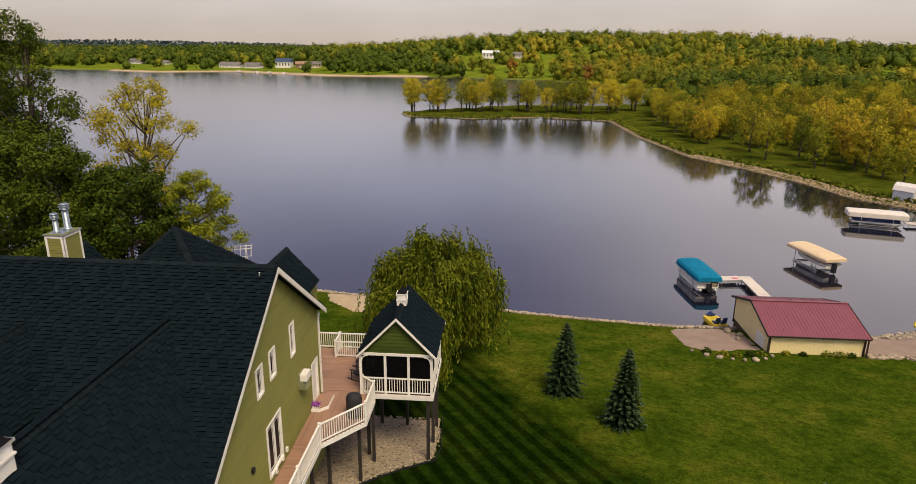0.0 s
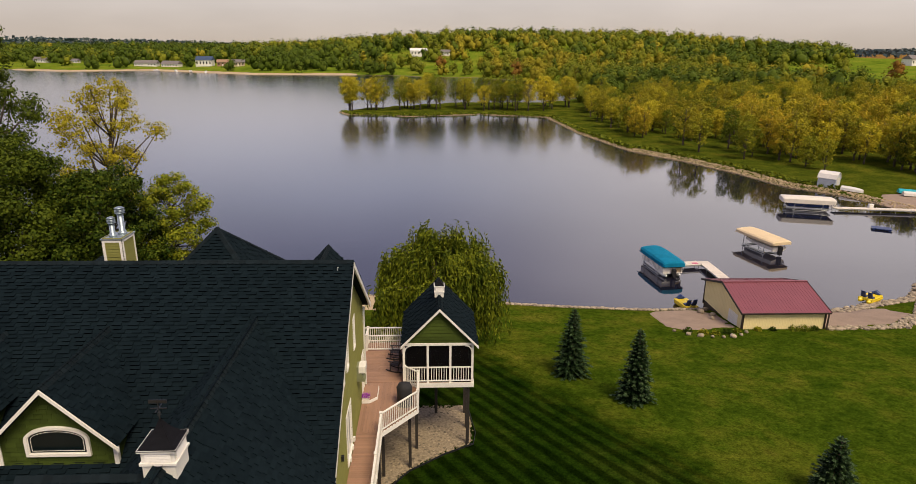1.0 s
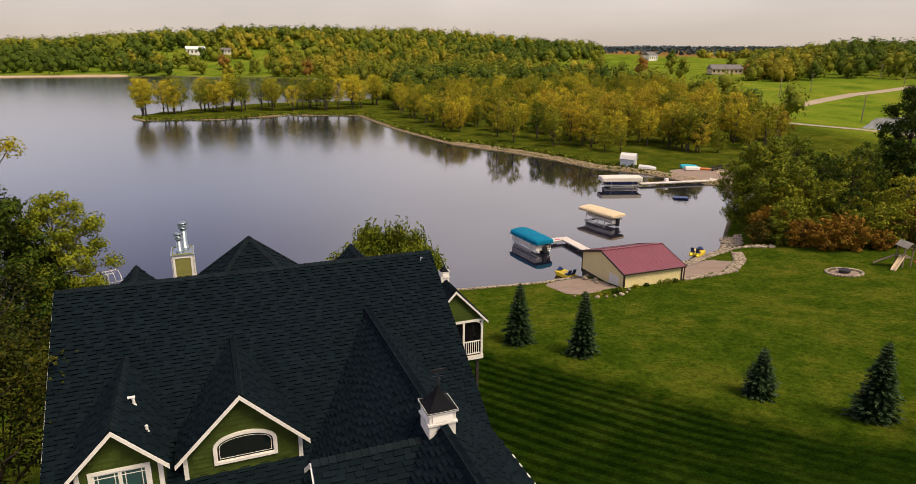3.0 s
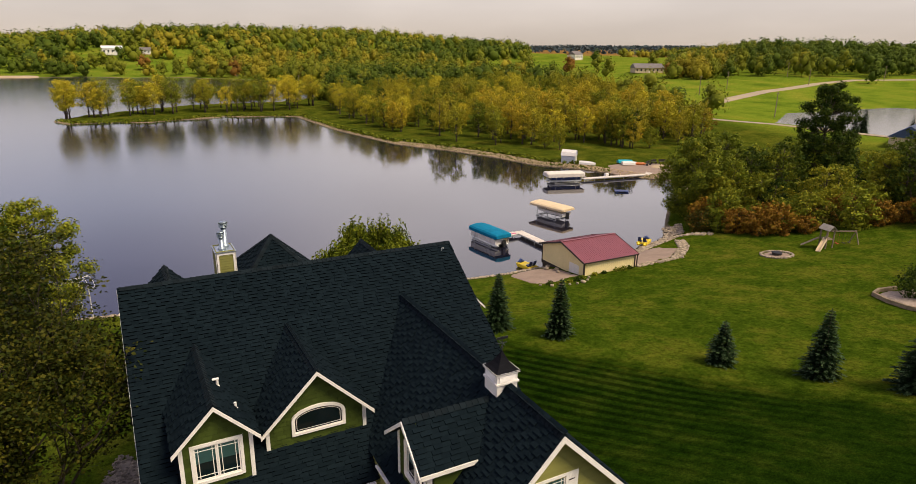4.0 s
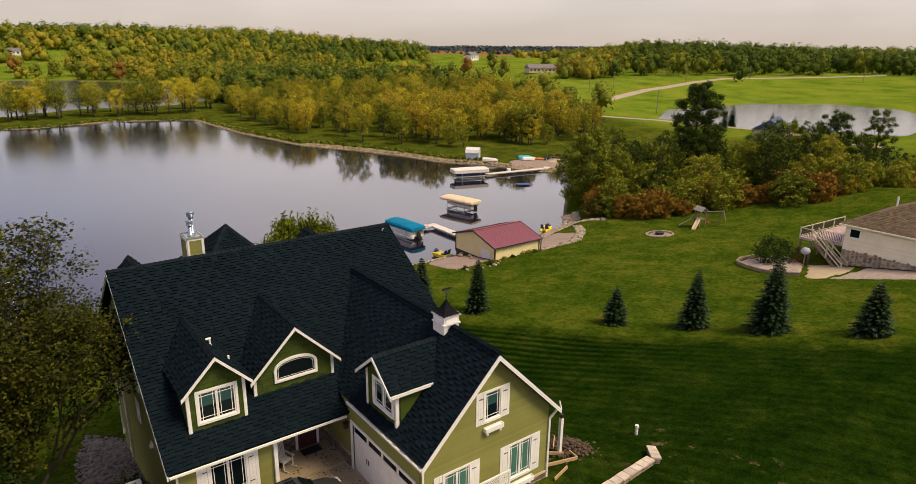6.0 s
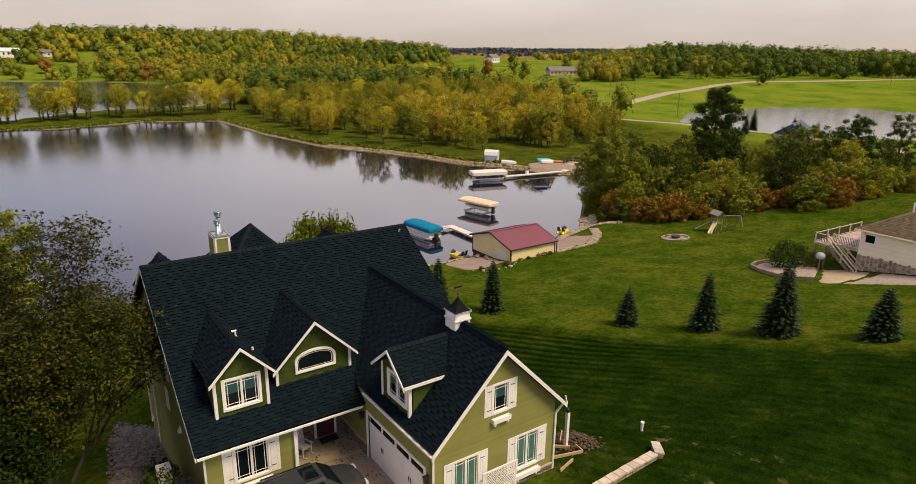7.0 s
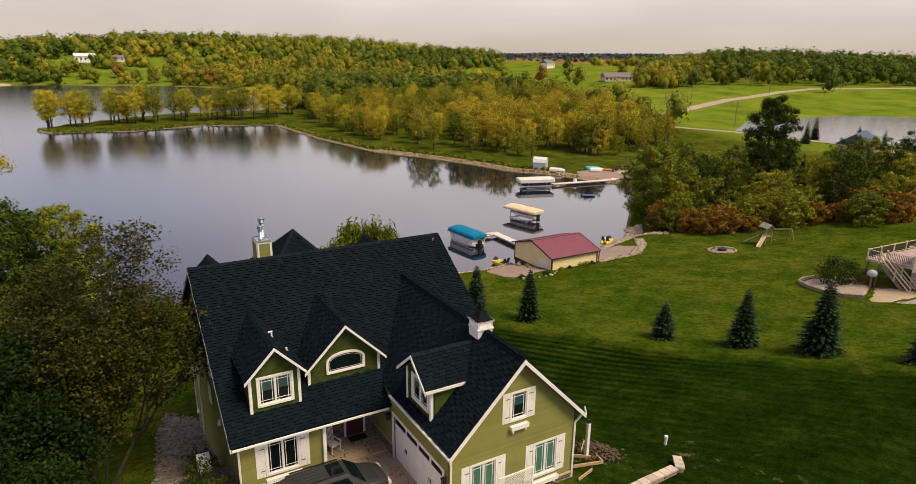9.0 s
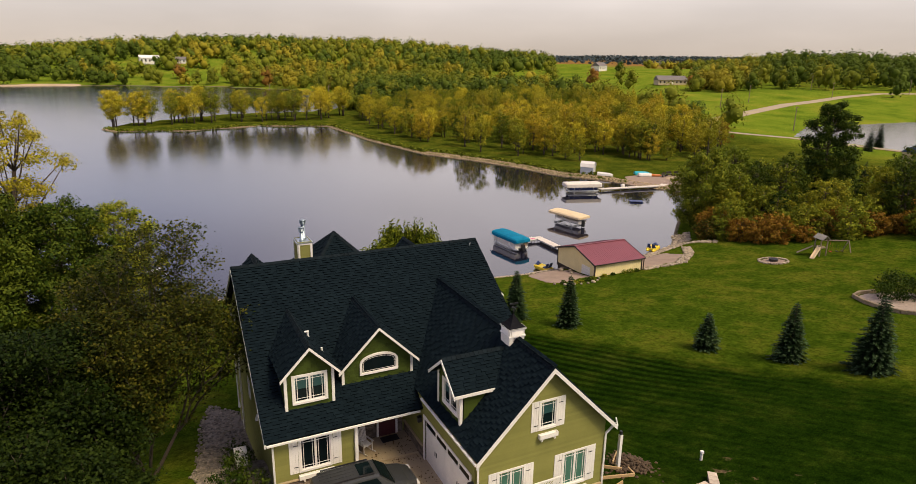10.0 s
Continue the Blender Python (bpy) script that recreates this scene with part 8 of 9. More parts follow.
for y in (-0.9, 0.9):
    q = Mesh()
    q.beam((4.2, y, 0), (4.2, 0, 2.05), 0.1, 0.1, (1, 0, 0))
    part("swing_leg", q, M_WOOD, ps)
for x in (1.6, 2.6, 3.4):
    q = Mesh()
    for yy in (-0.2, 0.2):
        q.tube([(x, yy, 2.02), (x, yy, 0.6)], [0.015, 0.015], 4)
    q.box((x - 0.1, -0.24, 0.55), (x + 0.1, 0.24, 0.6))
    part("swing", q, worn("red_plastic", (0.4, 0.03, 0.03), 0.4) if x < 2 else M_BLACK, ps)

pipe = thing("vent_pipe", "short white capped pipe standing in the lawn", "pipe")
z0 = level(7.0, -13.6)
q = Mesh()
q.tube([(7.0, -13.6, z0 - 0.1), (7.0, -13.6, z0 + 0.45), (7.0, -13.6, z0 + 0.46), (7.0, -13.6, z0 + 0.56)], [0.08, 0.08, 0.11, 0.10], 12)
part("pipe_body", q, M_WHITE, pipe, smooth=False)
pv = thing("fence_post", "tall white post with a black cap in dug earth", "post")
z0 = level(1.6, -13.2)
plank_box("shaft", (1.52, -13.28, z0 - 0.2), (1.68, -13.12, z0 + 2.0), M_WHITE, pv)
plank_box("cap", (1.54, -13.26, z0 + 2.0), (1.66, -13.14, z0 + 2.2), M_BLACK, pv)
q = Mesh()
er = random.Random(14)
for _ in range(900):
    a, r_ = er.uniform(0, 6.28), abs(er.gauss(0, 0.55))
    x, y = 2.7 + r_ * math.cos(a) * 1.2, -12.9 + r_ * math.sin(a)
    rough_ball(q, (x, y, level(x, y) + max(0, 0.42 - r_ * 0.35) * er.random()), er.uniform(0.03, 0.12), er, 0.7, 5)
tagged(part("earth_heap", q, worn("dug_earth", (0.075, 0.047, 0.024), 0.95, 0.3, 4, 20, piece=0.3), None, "heap of dark dug earth clods", kind="stuff"), category="earth")
lf = thing("timber_forms", "pale timber boards laid round the dug earth", "boards")
for a, b in (((0.1, -13.6), (2.0, -14.0)), ((2.0, -14.0), (2.1, -13.4)), ((0.2, -12.4), (1.7, -13.4)), ((1.6, -12.8), (2.6, -11.9)), ((-0.1, -14.6), (1.0, -14.3))):
    q = Mesh()
    q.beam((*a, level(*a) + 0.12), (*b, level(*b) + 0.12), 0.06, 0.16)
    part("plank", q, worn("pine_board", (0.45, 0.30, 0.14), 0.8, 0.15, 3, 30), lf)
cw = thing("retaining_wall", "low split-stone wall with pale cap stones edging the lawn", "wall")
M_CAP = worn("pale_cap_stone", (0.50, 0.41, 0.31), 0.9, 0.2, 3, 25, bump=0.3, piece=0.14)
M_SPLIT = worn("split_face_block", (0.25, 0.19, 0.13), 0.95, 0.35, 4, 20, bump=0.9, piece=0.3)
crng = random.Random(9)
for a, b, w_ in (((5.9, -15.3), (5.0, -16.3), 0.42), ((4.8, -16.12), (2.7, -16.35), 0.42), ((2.7, -16.35), (0.6, -16.5), 0.42), ((0.6, -16.5), (-1.6, -16.7), 0.42)):
    A, B = Vector((*a, level(*a))), Vector((*b, level(*b)))
    n_ = max(2, round((B - A).length / 0.52))
    for i in range(n_):
        p, r = A.lerp(B, i / n_ + 0.008), A.lerp(B, (i + 1) / n_ - 0.008)
        q = Mesh()
        q.beam(p + Vector((0, 0, 0.30)), r + Vector((0, 0, 0.30)), w_ + crng.uniform(0.0, 0.05), 0.09)
        part("cap_stone", q, M_CAP, cw)
        for z in (-0.03, 0.12):
            q = Mesh()
            q.beam(p + Vector((0, 0, z + 0.06)), r + Vector((0, 0, z + 0.06)), w_ - 0.08 + crng.uniform(0.0, 0.05), 0.14)
            part("block", q, M_SPLIT, cw)

lt = thing("lattice_panel", "white lattice panel standing before the garage wall", "lattice")
LX0, LX1, LY, LZ0, LZ1 = -4.95, -3.1, -14.9, 9.2, 11.1
for a, b in (((LX0, LY - 0.03, LZ0 - 0.3), (LX0 + 0.08, LY + 0.03, LZ1)), ((LX1 - 0.08, LY - 0.03, LZ0 - 0.3), (LX1, LY + 0.03, LZ1)), ((LX0 + 0.08, LY - 0.03, LZ1 - 0.08), (LX1 - 0.08, LY + 0.03, LZ1)), ((LX0 + 0.08, LY - 0.03, LZ0), (LX1 - 0.08, LY + 0.03, LZ0 + 0.08))):
    plank_box("lattice_frame", a, b, M_WHITE, lt)
for s in (-1, 1):
    for i in range(-14, 30):
        c = LX0 + i * 0.14
        pts_ = []
        for zz in (LZ0 + 0.08, LZ1 - 0.08):
            pts_.append((c + s * (zz - LZ0 - 0.9), zz))
        (xa, za), (xb, zb) = pts_
        t0, t1 = 0.0, 1.0
        for lim, sg in ((LX0 + 0.08, 1), (LX1 - 0.08, -1)):
            fa, fb = sg * (xa - lim), sg * (xb - lim)
            if fa < 0 and fb < 0:
                t0, t1 = 1.0, 0.0
            elif fa < 0:
                t0 = max(t0, fa / (fa - fb))
            elif fb < 0:
                t1 = min(t1, fa / (fa - fb))
        if t1 - t0 > 0.02:
            q = Mesh()
            A, B = Vector((xa, LY - 0.008 * s, za)), Vector((xb, LY - 0.008 * s, zb))
            q.beam(A.lerp(B, t0), A.lerp(B, t1), 0.01, 0.04, (0, 1, 0))
            part("lath", q, M_WHITE, lt)
ac = thing("utility_box", "white utility box on a short stand beside shrubs", "utility box")
z0 = level(-15.5, -4.6)
plank_box("cabinet", (-15.8, -4.9, z0 + 0.25), (-15.2, -4.35, z0 + 1.05), M_WHITE, ac)
for x in (-15.7, -15.3):
    plank_box("stand", (x - 0.05, -4.85, z0 - 0.1), (x + 0.05, -4.4, z0 + 0.25), M_WOOD, ac)
for i, (x, y, tall) in enumerate([(-15.6, -2.3, 1.7), (-15.9, -6.3, 1.5), (-15.4, -7.4, 1.3), (-16.6, -7.6, 1.6), (-15.3, -3.4, 1.1)]):
    grown("shrub", "clipped dark green shrub in the cobble bed", "shrub", 130 + i, x, y, tall, 1.7, L_GREEN, 0.13, 500, 0.0, 12, group="side bed shrubs")

# ---- parked car ----
M_CAR = worn("silver_grey_paint", (0.075, 0.077, 0.075), 0.28, 0.06, 0.5, 30, metal=0.6, bump=0.0)
car = thing("car", "grey minivan with a sunroof parked at the garage", "car", m=pose(-10.75, -10.35, level(-10.75, -10.35) + 0.03, 0, 0, -90))
stations = [(-2.40, 0.78, 0.40, 0.95, 1.25), (-2.30, 0.86, 0.32, 1.00, 1.58), (-1.6, 0.92, 0.28, 1.02, 1.72), (-0.4, 0.93, 0.28, 1.02, 1.76), (0.5, 0.93, 0.28, 1.02, 1.70), (1.25, 0.92, 0.28, 1.02, 1.12), (1.9, 0.88, 0.30, 0.92, 1.0), (2.3, 0.78, 0.36, 0.78, 0.84), (2.45, 0.62, 0.42, 0.62, 0.66)]
q = Mesh()
for y, w_, lo, belt, top in stations:
    c = 0.74 if top > belt + 0.2 else 0.93
    q.v += [(-w_ * 0.92, y, lo), (-w_, y, (lo + belt) / 2), (-w_ * 0.97, y, belt), (-w_ * c, y, top - 0.06), (-w_ * c * 0.8, y, top), (w_ * c * 0.8, y, top), (w_ * c, y, top - 0.06), (w_ * 0.97, y, belt), (w_, y, (lo + belt) / 2), (w_ * 0.92, y, lo)]
for i in range(len(stations) - 1):
    for j in range(9):
        q.f.append((i * 10 + j, (i + 1) * 10 + j, (i + 1) * 10 + j + 1, i * 10 + j + 1))
    q.f.append((i * 10 + 9, (i + 1) * 10 + 9, (i + 1) * 10, i * 10))
q.f += [tuple(range(10)), tuple(range((len(stations) - 1) * 10, len(stations) * 10))[::-1]]
part("body", q, M_CAR, car, smooth=False)
q = Mesh()
q.hexa([(-0.62, 0.55, 1.655), (0.62, 0.55, 1.655), (0.78, 1.18, 1.145), (-0.78, 1.18, 1.145)], [(-0.62, 0.56, 1.69), (0.62, 0.56, 1.69), (0.78, 1.20, 1.175), (-0.78, 1.20, 1.175)])
part("windscreen", q, M_GLASS, car)
q = Mesh()
q.box((-0.42, -0.35, 1.752), (0.42, 0.30, 1.775))
part("sunroof", q, M_GLASS, car)
for s in (-1, 1):
    q = Mesh()
    q.hexa([(s * 0.905, -2.1, 1.05), (s * 0.915, 0.75, 1.05), (s * 0.72, 0.35, 1.60), (s * 0.72, -2.0, 1.60)], [(s * 0.93, -2.1, 1.05), (s * 0.94, 0.75, 1.05), (s * 0.745, 0.35, 1.62), (s * 0.745, -2.0, 1.62)])
    part("side_window", q, M_GLASS, car)
    q = Mesh()
    q.beam((s * 0.56, -1.9, 1.80), (s * 0.56, 0.3, 1.79), 0.04, 0.05)
    part("roof_rail", q, M_BLACK, car)
    q = Mesh()
    q.box((s * 1.0 - 0.1, 0.75, 1.0), (s * 1.0 + 0.1, 0.9, 1.18))
    part("mirror", q, M_CAR, car)
    q = Mesh()
    q.box((s * 0.62 - 0.16, 2.28, 0.62), (s * 0.62 + 0.16, 2.42, 0.78))
    part("headlight", q, M_HULL, car)
    for y in (-1.5, 1.5):
        q = Mesh()
        q.tube([(s * 0.72, y, 0.33), (s * 0.95, y, 0.33)], [0.33, 0.33], 16)
        wh = part("wheel", q, M_BLACK, car)
        q = Mesh()
        q.tube([(s * 0.94, y, 0.33), (s * 0.965, y, 0.33)], [0.2, 0.18], 12)
        part("rim", q, M_ALU, wh)
for x in np.linspace(-0.45, 0.45, 5):
    plank_box("roof_crease", (x - 0.012, -2.1, 1.745), (x + 0.012, -0.45, 1.762), M_CAR, car)

# ---- the neighbour's house ----
M_NSIDE = worn("cream_siding", (0.80, 0.71, 0.50), 0.6, 0.08, 0.8, 40, piece=0.05)
M_NROOF = worn("brown_shingle", (0.125, 0.090, 0.055), 0.9, 0.25, 2.5, 40, piece=0.25, spec=0.1)
M_NRAIL = worn("weathered_cream_rail", (0.55, 0.47, 0.32), 0.6, 0.12, 2, 30)
nh = thing("neighbour_house", "cream house with a brown hipped roof, stone base and raised deck", "house")
NX, NY = 53.2, -3.95      # the corner seen from the lake side
NE = 10.4
clad(nh, pose(NX, 0, 0, 0, 0, -90), [(-NY, 7.6), (26.0, 7.6), (26.0, NE), (-NY, NE)], [(4.4, 9.05, 5.4, 9.95)], M_NSIDE, 0.14)
window(nh, pose(NX, 0, 0, 0, 0, -90) @ pose(4.9, 0, 9.5), 1.0, 0.9, 1, M_GLASS, 0.07, muntins=False)
clad(nh, pose(0, NY, 0, 0, 0, 180), [(-66, 4.5), (-NX, 4.5), (-NX, NE), (-66, NE)], [], M_NSIDE, 0.14)
r_ = random.Random(77)
base_ = Mesh()
base_.box((NX - 0.02, -26, 4.0), (NX + 0.12, NY, 7.6))
sb = part("stone_base", base_, M_STONE, nh, "rubble stone base wall")
y = NY
while y > -13.5:
    z = 4.7
    w_ = r_.uniform(0.34, 0.5)
    while z < 7.55:
        q = Mesh()
        hh = r_.uniform(0.22, 0.34)
        rough_ball(q, (NX + 0.04, y - w_ / 2, z + hh / 2), max(w_, hh) * 0.52, r_, 0.75, 7)
        part("stone", q, M_STONE, sb)
        z += hh
    y -= w_
q = Mesh()
ov = 0.5
rz_, run = 13.6, 6.2
e = [(NX - ov, NY + ov, NE), (66 + ov, NY + ov, NE), (66 + ov, -26, NE), (NX - ov, -26, NE)]
ra, rb_ = (NX + run, NY - run + 0.5, rz_), (NX + run, -26, rz_)
q.v = [e[0], e[3], rb_, ra, e[1], e[2]] + [(x, y, z - 0.15) for x, y, z in (e[0], e[3], rb_, ra, e[1], e[2])]
q.f = [(0, 1, 2, 3)[::-1], (0, 3, 4)[::-1], (4, 3, 2, 5)[::-1], (6, 7, 1, 0), (10, 6, 0, 4)]
part("roof", q, M_NROOF, nh, "brown shingled hipped roof")
tabs = Mesh()
for (o, u, v, n_, m_) in (((NX - ov, NY + ov, NE), Vector((0, -1, 0)), Vector((run + ov, 0, rz_ - NE)).normalized(), 62, 26),):
    nrm = v.cross(u) if v.cross(u).z > 0 else u.cross(v)
    for j in range(m_):
        for i in range(n_):
            a = Vector(o) + u * (i * 0.36 + (j % 2) * 0.18) + v * (j * 0.27)
            if (a.y - NY) > -(a.x - NX) * 0.95 + 0.2:
                continue
            c = [a, a + u * 0.35, a + u * 0.35 + v * 0.3, a + v * 0.3]
            k = len(tabs.v)
            up = nrm * (0.03 + r_.uniform(0, 0.012))
            tabs.v += [tuple(p) for p in (c[0], c[1], c[0] + up, c[1] + up, c[2] + nrm * 0.004, c[3] + nrm * 0.004)]
            tabs.f += [(k + 2, k + 3, k + 4, k + 5), (k, k + 1, k + 3, k + 2)]
part("shingles", tabs, M_NROOF, nh.children[-1], kind="stuff")
q = Mesh()
q.beam((NX - ov - 0.05, NY + ov, NE - 0.06), (NX - ov - 0.05, -26, NE - 0.06), 0.1, 0.14)
part("gutter", q, M_NSIDE, nh)
q = Mesh()
q.tube([(NX + 4.0, -6.8, 12.3), (NX + 4.0, -6.8, 13.3)], [0.09, 0.09], 10)
part("roof_pipe", q, M_WHITE, nh)
nd_ = thing("raised_deck", "cream-railed raised deck with a long stair beside the cream house", "deck")
ND = 8.15
DECK_N = [(52.3, 0.15), (61.5, -0.4), (61.5, NY), (NX - 0.02, NY), (NX - 0.02, -1.3), (52.2, -1.25)]
q = Mesh()
q.prism(DECK_N[::-1], ND - 0.25, ND)
part("floor", q, worn("pinkish_deck", (0.42, 0.30, 0.27), 0.7), nd_)
NB = Mesh()
NB.box((-0.02, -0.02, 0), (0.02, 0.02, 0.80))
NBD = NB.data("baluster", worn("dark_baluster", (0.05, 0.04, 0.03), 0.6))
for a, b in (((52.3, 0.15), (54.6, 0.01)), ((54.6, 0.01), (56.9, -0.13)), ((56.9, -0.13), (59.2, -0.26)), ((59.2, -0.26), (61.5, -0.4)), ((52.3, 0.15), (52.2, -1.2)), ((NX + 0.02, -1.3), (NX + 0.02, NY + 0.1))):
    railing(nd_, a, b, ND, None, 1.0, True, 0.16, M_NRAIL, NBD)
for x, y in ((52.4, 0.05), (52.35, -1.1), (56.5, -0.2), (61.2, -0.4)):
    plank_box("deck_post", (x - 0.09, y - 0.09, level(x, y) - 0.2), (x + 0.09, y + 0.09, ND - 0.25), M_WOOD, nd_)
st0, st1 = Vector((52.70, -1.25, ND)), Vector((52.45, -4.75, 5.35))
sd = (st1 - st0)
sx = Vector((-sd.y, sd.x, 0)).normalized()
for i in range(15):
    p = st0 + sd * ((i + 0.5) / 15)
    q = Mesh()
    q.beam(p - sx * 0.55, p + sx * 0.55, 0.28, 0.05)
    part("tread", q, M_WOOD, nd_)
for s in (-1, 1):
    q = Mesh()
    q.beam(st0 + sx * s * 0.58 - Vector((0, 0, 0.1)), st1 + sx * s * 0.58 - Vector((0, 0, 0.1)), 0.06, 0.3)
    part("stringer", q, M_WOOD, nd_)
    for hgt in (0.98, 0.5):
        q = Mesh()
        q.beam(st0 + sx * s * 0.58 + Vector((0, 0, hgt)), st1 + sx * s * 0.58 + Vector((0, 0, hgt)), 0.09, 0.12)
        part("stair_rail", q, M_NRAIL, nd_)
    for f in (0.0, 0.5, 1.0):
        p = st0 + sd * f + sx * s * 0.58
        plank_box("newel", (p.x - 0.06, p.y - 0.06, p.z - 0.2), (p.x + 0.06, p.y + 0.06, p.z + 1.15), M_NRAIL, nd_)

M_RIVER = worn("pink_river_gravel", (0.33, 0.26, 0.20), 0.95, 0.25, 3.0, 14, bump=0.8)
drape("gravel_bed", [(46.4, 0.6), (48.0, 4.6), (51.5, 4.2), (54.0, 2.0), (51.5, -1.2), (47.2, -2.8)], M_RIVER, 0.22, "raised gravel bed held by a low curved wall", "gravel bed", 0.5)
drape("gravel_bed", [(47.0, -5.5), (51.2, -6.4), (53.0, -6.6), (53.0, -14), (51.5, -16), (49.5, -11.5)], M_RIVER, 0.10, "gravel bed beneath the cream house", "gravel bed", 0.6)
drape("paved_path", [(46.3, -3.6), (51.8, -1.2), (53.0, -3.2), (53.0, -5.8), (50.9, -6.3), (46.9, -5.3)], M_CONCRETE, 0.06, "pale paved path under the deck", "paving", 0.6)
M_BLOCK = worn("tan_wall_block", (0.24, 0.18, 0.105), 0.9, 0.2, 3, 25, piece=0.2)
rw = thing("retaining_wall", "low curved retaining wall of tan blocks", "wall")
loop = [(47.2, -2.8), (46.3, -1.2), (46.2, 0.6), (46.8, 2.6), (48.0, 4.6), (49.6, 5.0), (51.5, 4.4)]
for a, b in zip(loop, loop[1:]):
    n_ = max(2, int(math.hypot(b[0] - a[0], b[1] - a[1]) / 0.42))
    for i in range(n_):
        f0, f1 = i / n_, (i + 0.96) / n_
        p, q_ = (a[0] + (b[0] - a[0]) * f0, a[1] + (b[1] - a[1]) * f0), (a[0] + (b[0] - a[0]) * f1, a[1] + (b[1] - a[1]) * f1)
        for lay in (0.0, 0.19):
            q = Mesh()
            z = level(*p) + lay
            q.beam((*p, z + 0.09), (*q_, z + 0.09), 0.26, 0.18)
            part("block", q, M_BLOCK, rw)
grown("shrub", "broad dark shrub in the gravel bed by the deck", "shrub", 150, 50.6, 1.8, 2.9, 4.4, L_GREEN, 0.2, 240, 0.0, 18)
grown("shrub", "low rust-tinged shrub by the deck post", "shrub", 151, 52.0, -0.2, 1.7, 2.2, L_RED, 0.16, 300, 0.0, 10)
ds = thing("satellite_dish", "pale satellite dish on a wooden post", "satellite dish", m=pose(51.0, -1.3, level(51.0, -1.3), 0, 0, -65))
plank_box("post", (-0.07, -0.07, -0.2), (0.07, 0.07, 1.6), M_WOOD, ds)
q = Mesh()
for i in range(5):
    r0 = 0.48 * i / 4
    q.v += [(r0 * math.cos(2 * math.pi * j / 16), -0.25 + 0.9 * r0 * r0 - 0.08 * math.sin(0), 1.75 + r0 * 0.85 * math.sin(2 * math.pi * j / 16)) for j in range(16)]
for i in range(4):
    for j in range(16):
        q.f.append((i * 16 + j, i * 16 + (j + 1) % 16, (i + 1) * 16 + (j + 1) % 16, (i + 1) * 16 + j))
part("dish", q, worn("grey_dish", (0.45, 0.47, 0.52), 0.4), ds)

# ---- road, poles, far houses ----
M_ROAD = worn("gravel_road", (0.34, 0.265, 0.165), 0.95, 0.12, 0.1, 5, bump=0.3)


def road(label, line_, wide):
    pts_ = []
    for a, b in zip(line_, line_[1:]):
        for i in range(8):
            pts_.append((a[0] + (b[0] - a[0]) * i / 8, a[1] + (b[1] - a[1]) * i / 8))
    pts_.append(line_[-1])
    q = Mesh()
    for i, p in enumerate(pts_):
        a, b = pts_[max(0, i - 1)], pts_[min(len(pts_) - 1, i + 1)]
        l = math.hypot(b[0] - a[0], b[1] - a[1])
        sx_, sy_ = -(b[1] - a[1]) / l, (b[0] - a[0]) / l
        for s in (-0.5, -0.17, 0.17, 0.5):
            x, y = p[0] + sx_ * wide * s, p[1] + sy_ * wide * s
            q.v.append((x, y, max(level(x, y), level_fast(x, y)) + (0.35 if abs(s) < 0.4 else 0.1)))
    for i in range(len(pts_) - 1):
        for j in range(3):
            q.f.append((i * 4 + j, i * 4 + j + 1, i * 4 + 5 + j, i * 4 + 4 + j))
    ob = part("road", q, M_ROAD, None, label, kind="structure")
    ob["category"] = "road"


road("pale gravel lane climbing between green fields", [(162, 147), (205, 170), (240, 186), (298, 209), (368, 226), (408, 229), (441, 214), (520, 170)], 6.5)
road("pale gravel drive along the meadow", [(162, 147), (185, 118), (190, 80), (186, 40)], 4.5)
for x, y in ((212, 138), (287, 225), (244, 205), (356, 224), (388, 262), (420, 217), (468, 163), (60, 420), (95, 400)):
    up = thing("utility_pole", "pale timber utility pole beside the lane", "pole", "lane poles")
    z = level(x, y)
    q = Mesh()
    q.tube([(x, y, z - 0.5), (x, y, z + 9.5)], [0.20, 0.13], 7)
    part("mast", q, M_WOOD, up)
    q = Mesh()
    q.beam((x - 1.1, y, z + 8.9), (x + 1.1, y, z + 8.9), 0.12, 0.14)
    part("crossarm", q, M_WOOD, up)


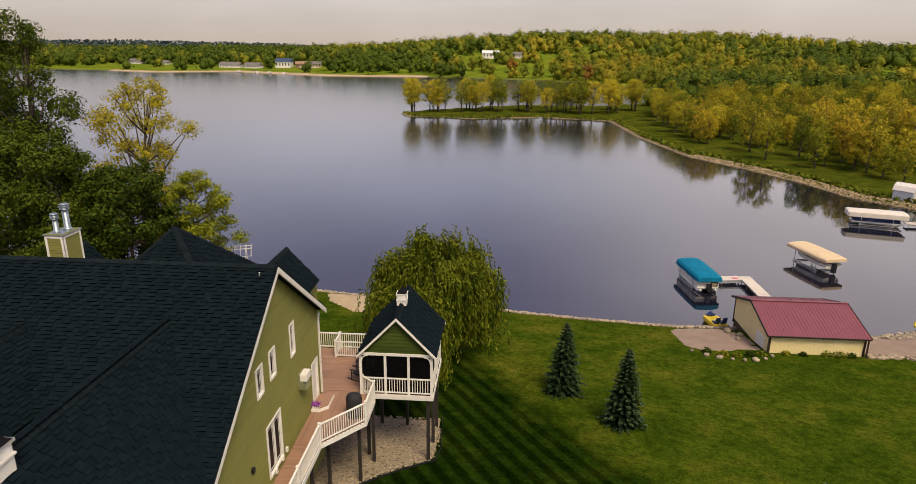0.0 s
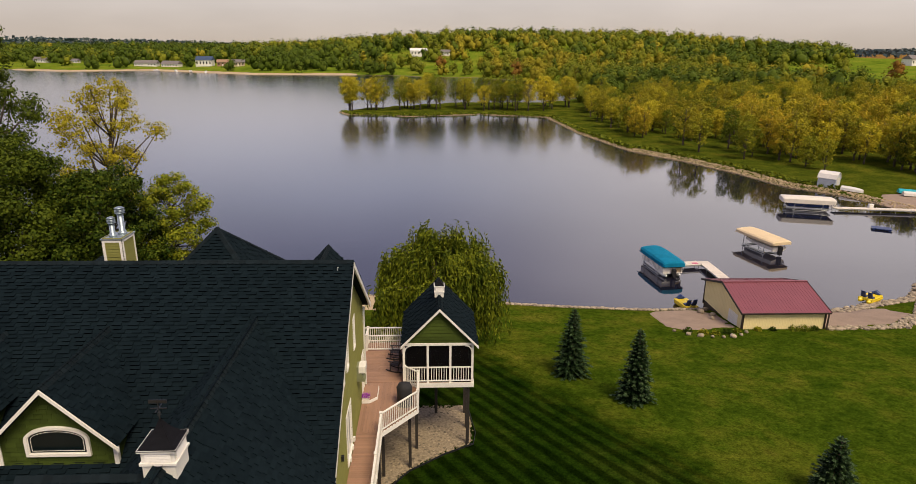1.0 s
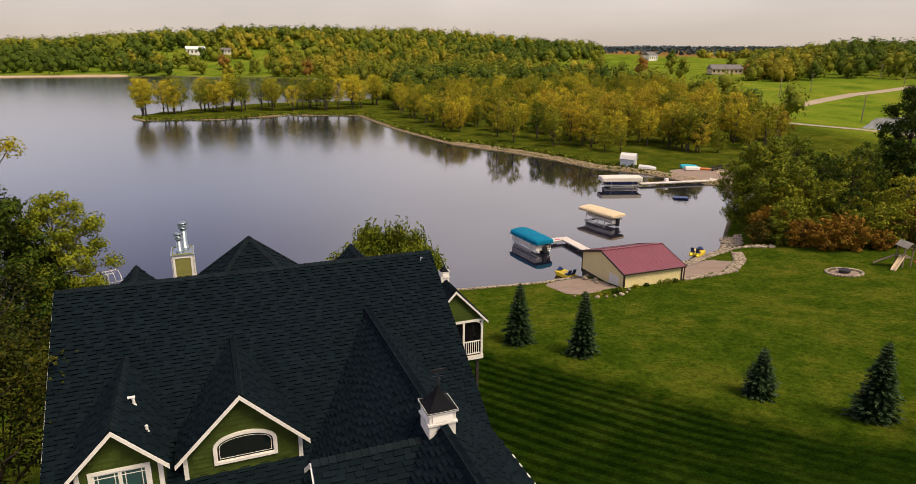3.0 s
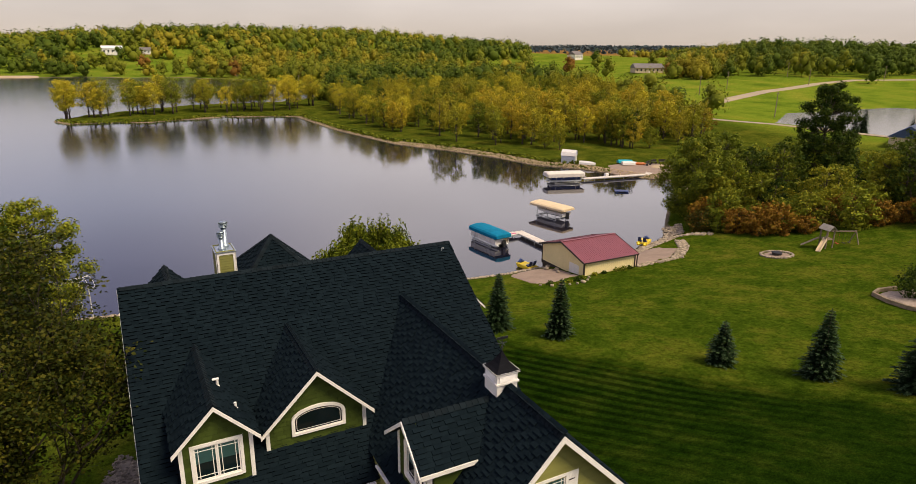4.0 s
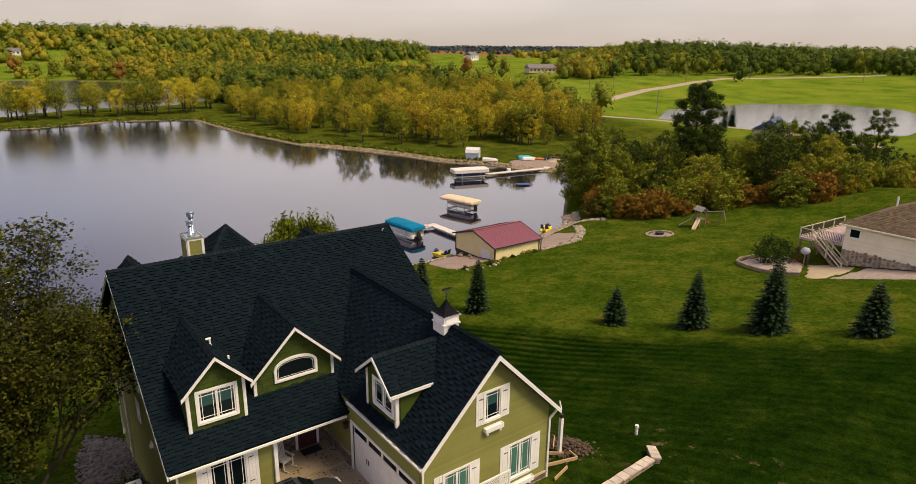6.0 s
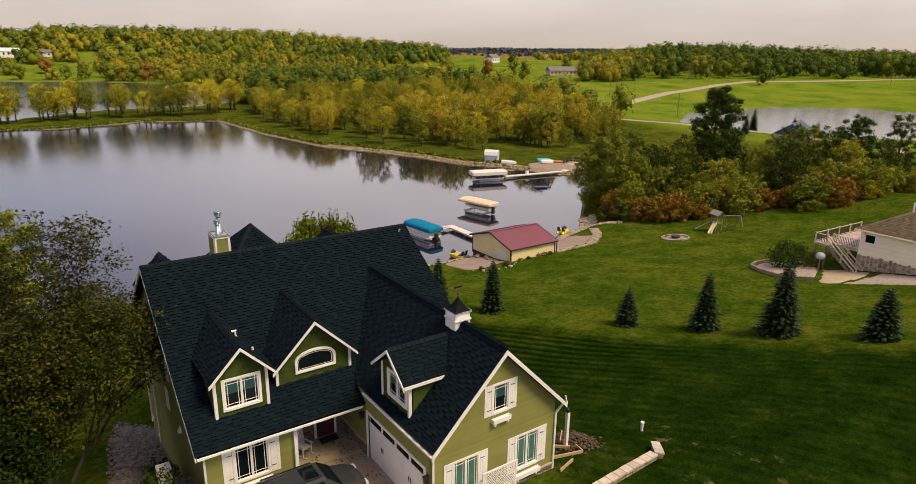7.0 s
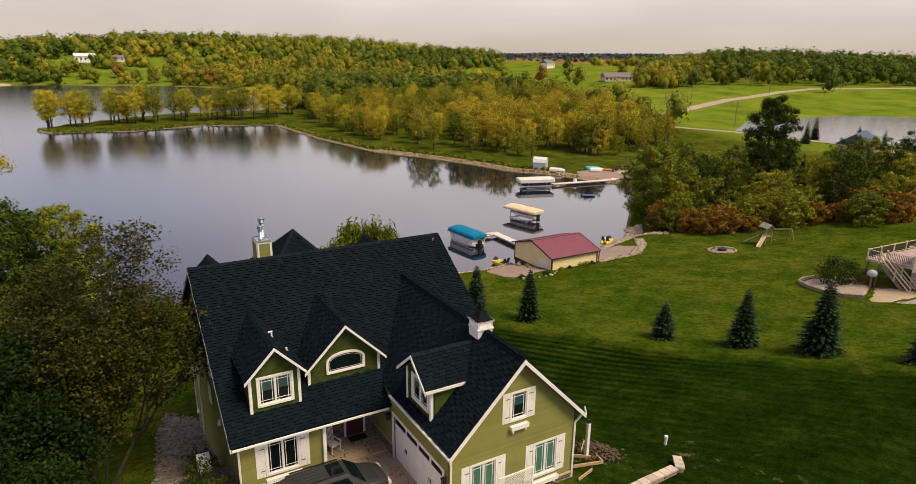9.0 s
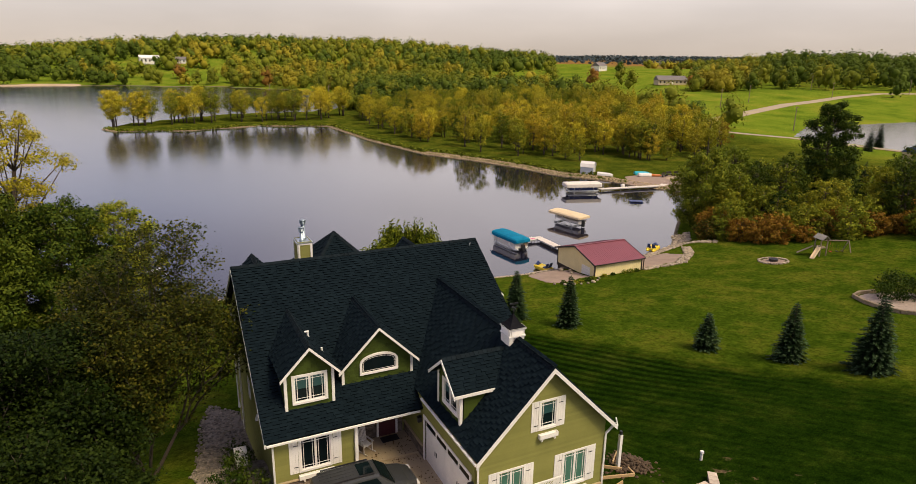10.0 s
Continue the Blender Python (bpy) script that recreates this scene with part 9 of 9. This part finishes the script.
def far_house(x, y, w, d, h, rz, wall, roof, label, rise=0.35, sink=0.3):
    """A far house: walls, gabled roof, windows and a door."""
    hs = thing("far_house", label, "house", m=pose(x, y, level(x, y) - sink, 0, 0, rz))
    q = Mesh()
    q.box((-w / 2, -d / 2, 0), (w / 2, d / 2, h))
    part("wall", q, wall, hs)
    t_ = h + d * rise
    q = Mesh()
    q.v = [(-w / 2 - 0.5, -d / 2 - 0.5, h), (w / 2 + 0.5, -d / 2 - 0.5, h), (w / 2 + 0.5, 0, t_), (-w / 2 - 0.5, 0, t_), (-w / 2 - 0.5, d / 2 + 0.5, h), (w / 2 + 0.5, d / 2 + 0.5, h)]
    q.f = [(0, 1, 2, 3), (3, 2, 5, 4), (0, 3, 4), (1, 5, 2), (0, 4, 5, 1)]
    part("roof", q, roof, hs)
    n_ = max(2, int(w / 3))
    for s in (-1, 1):
        for i in range(n_):
            x_ = -w / 2 + w * (i + 0.5) / n_
            plank_box("window", (x_ - 0.6, s * d / 2 - 0.05, h * 0.42), (x_ + 0.6, s * d / 2 + 0.05, h * 0.8), M_GLASS, hs)
    plank_box("door", (-0.5, -d / 2 - 0.06, 0.2), (0.5, -d / 2 - 0.01, 2.3), M_WHITE, hs)
    return hs


M_GREYROOF = worn("grey_roofing", (0.16, 0.14, 0.13), 0.8, 0.15, 0.5, 5)
M_BROWNWALL = worn("brown_wall", (0.28, 0.17, 0.10), 0.8, 0.1, 0.5, 5)
M_BLUEROOF = worn("slate_blue_roof", (0.035, 0.06, 0.12), 0.7, 0.15, 0.5, 5)
M_TANWALL = worn("tan_wall", (0.50, 0.40, 0.26), 0.8, 0.1, 0.5, 5)
far_house(220, 442, 19, 9, 3.0, 10, M_WHITE, M_GREYROOF, "low white house with a grey roof among trees")
far_house(341, 344, 22, 9, 3.6, -20, M_TANWALL, M_GREYROOF, "long tan house on the meadow")
far_house(416, 528, 13, 10, 5.5, 15, M_WHITE, M_GREYROOF, "small white house on the rise")
far_house(-8, 672, 17, 10, 6.0, 5, M_WHITE, M_WHITE, "white two-storey house on the wooded hill", 0.25)
far_house(20, 668, 9, 7, 4.0, -10, M_WHITE, M_GREYROOF, "white cottage on the wooded hill")
far_house(-65, 664, 20, 8, 3.2, 0, M_TANWALL, M_GREYROOF, "low pinkish house above the far shore")
far_house(180, 71, 15, 9, 3.2, 20, M_TANWALL, M_BLUEROOF, "house with a slate blue roof by the pond")
for x, y, w_, d_, h_, wl_, rf_, lab in ((-226, 668, 16, 11, 6.5, M_WHITE, M_BLUEROOF, "white and blue two-storey house on the far shore"), (-206, 662, 11, 8, 4, M_BROWNWALL, M_BROWNWALL, "brown cottage on the far shore"),
                                        (-188, 652, 12, 8, 4, M_TANWALL, M_GREYROOF, "tan house on the far shore"), (-259, 666, 18, 9, 3, M_WHITE, M_GREYROOF, "white low house with a pale roof on the far shore"),
                                        (-285, 669, 22, 9, 3, M_WHITE, M_GREYROOF, "long white house on the far shore"), (-378, 708, 12, 6, 3, M_WHITE, M_GREYROOF, "small white cabin on the far shore"),
                                        (-418, 720, 15, 8, 3.5, M_WHITE, M_GREYROOF, "white house on the far shore")):
    far_house(x, y, w_, d_, h_, srng.uniform(-12, 12), wl_, rf_, lab)
for i, (x, y) in enumerate([(-228, 592), (-250, 603), (-195, 574), (-212, 584)]):
    fb = thing("moored_boat", "white boat moored by the far shore", "boat", "far moored boats", m=pose(x, y, 0.0, 0, 0, srng.uniform(0, 180)))
    hull(fb, 6, 2.4, 0.05, M_HULL)
    plank_box("cabin", (-0.9, -1.5, 0.8), (0.9, 1.0, 2.0), M_HULL, fb)
fb = thing("boat_lift", "white covered boat lift behind the point", "boat lift", m=pose(92, 330, 0, 0, 0, 80))
lift_frame(fb, 7, 3, 1.9)
canopy(fb, 9.0, 3.2, 2.0, M_CANVAS, 0.3, 0.5)
for i, (x, y, tall) in enumerate([(181, 88, 7), (192, 92, 8), (204, 84, 6), (196, 80, 6.5), (208, 78, 6), (131, 57, 5)]):
    t = conifer("spruce", 160 + i, tall, tall * 0.55)
    t.matrix_basis = pose(x, y, level(x, y) - 0.05)
    tagged(t, "small blue spruce near the pond", "spruce", "spruces by the pond")
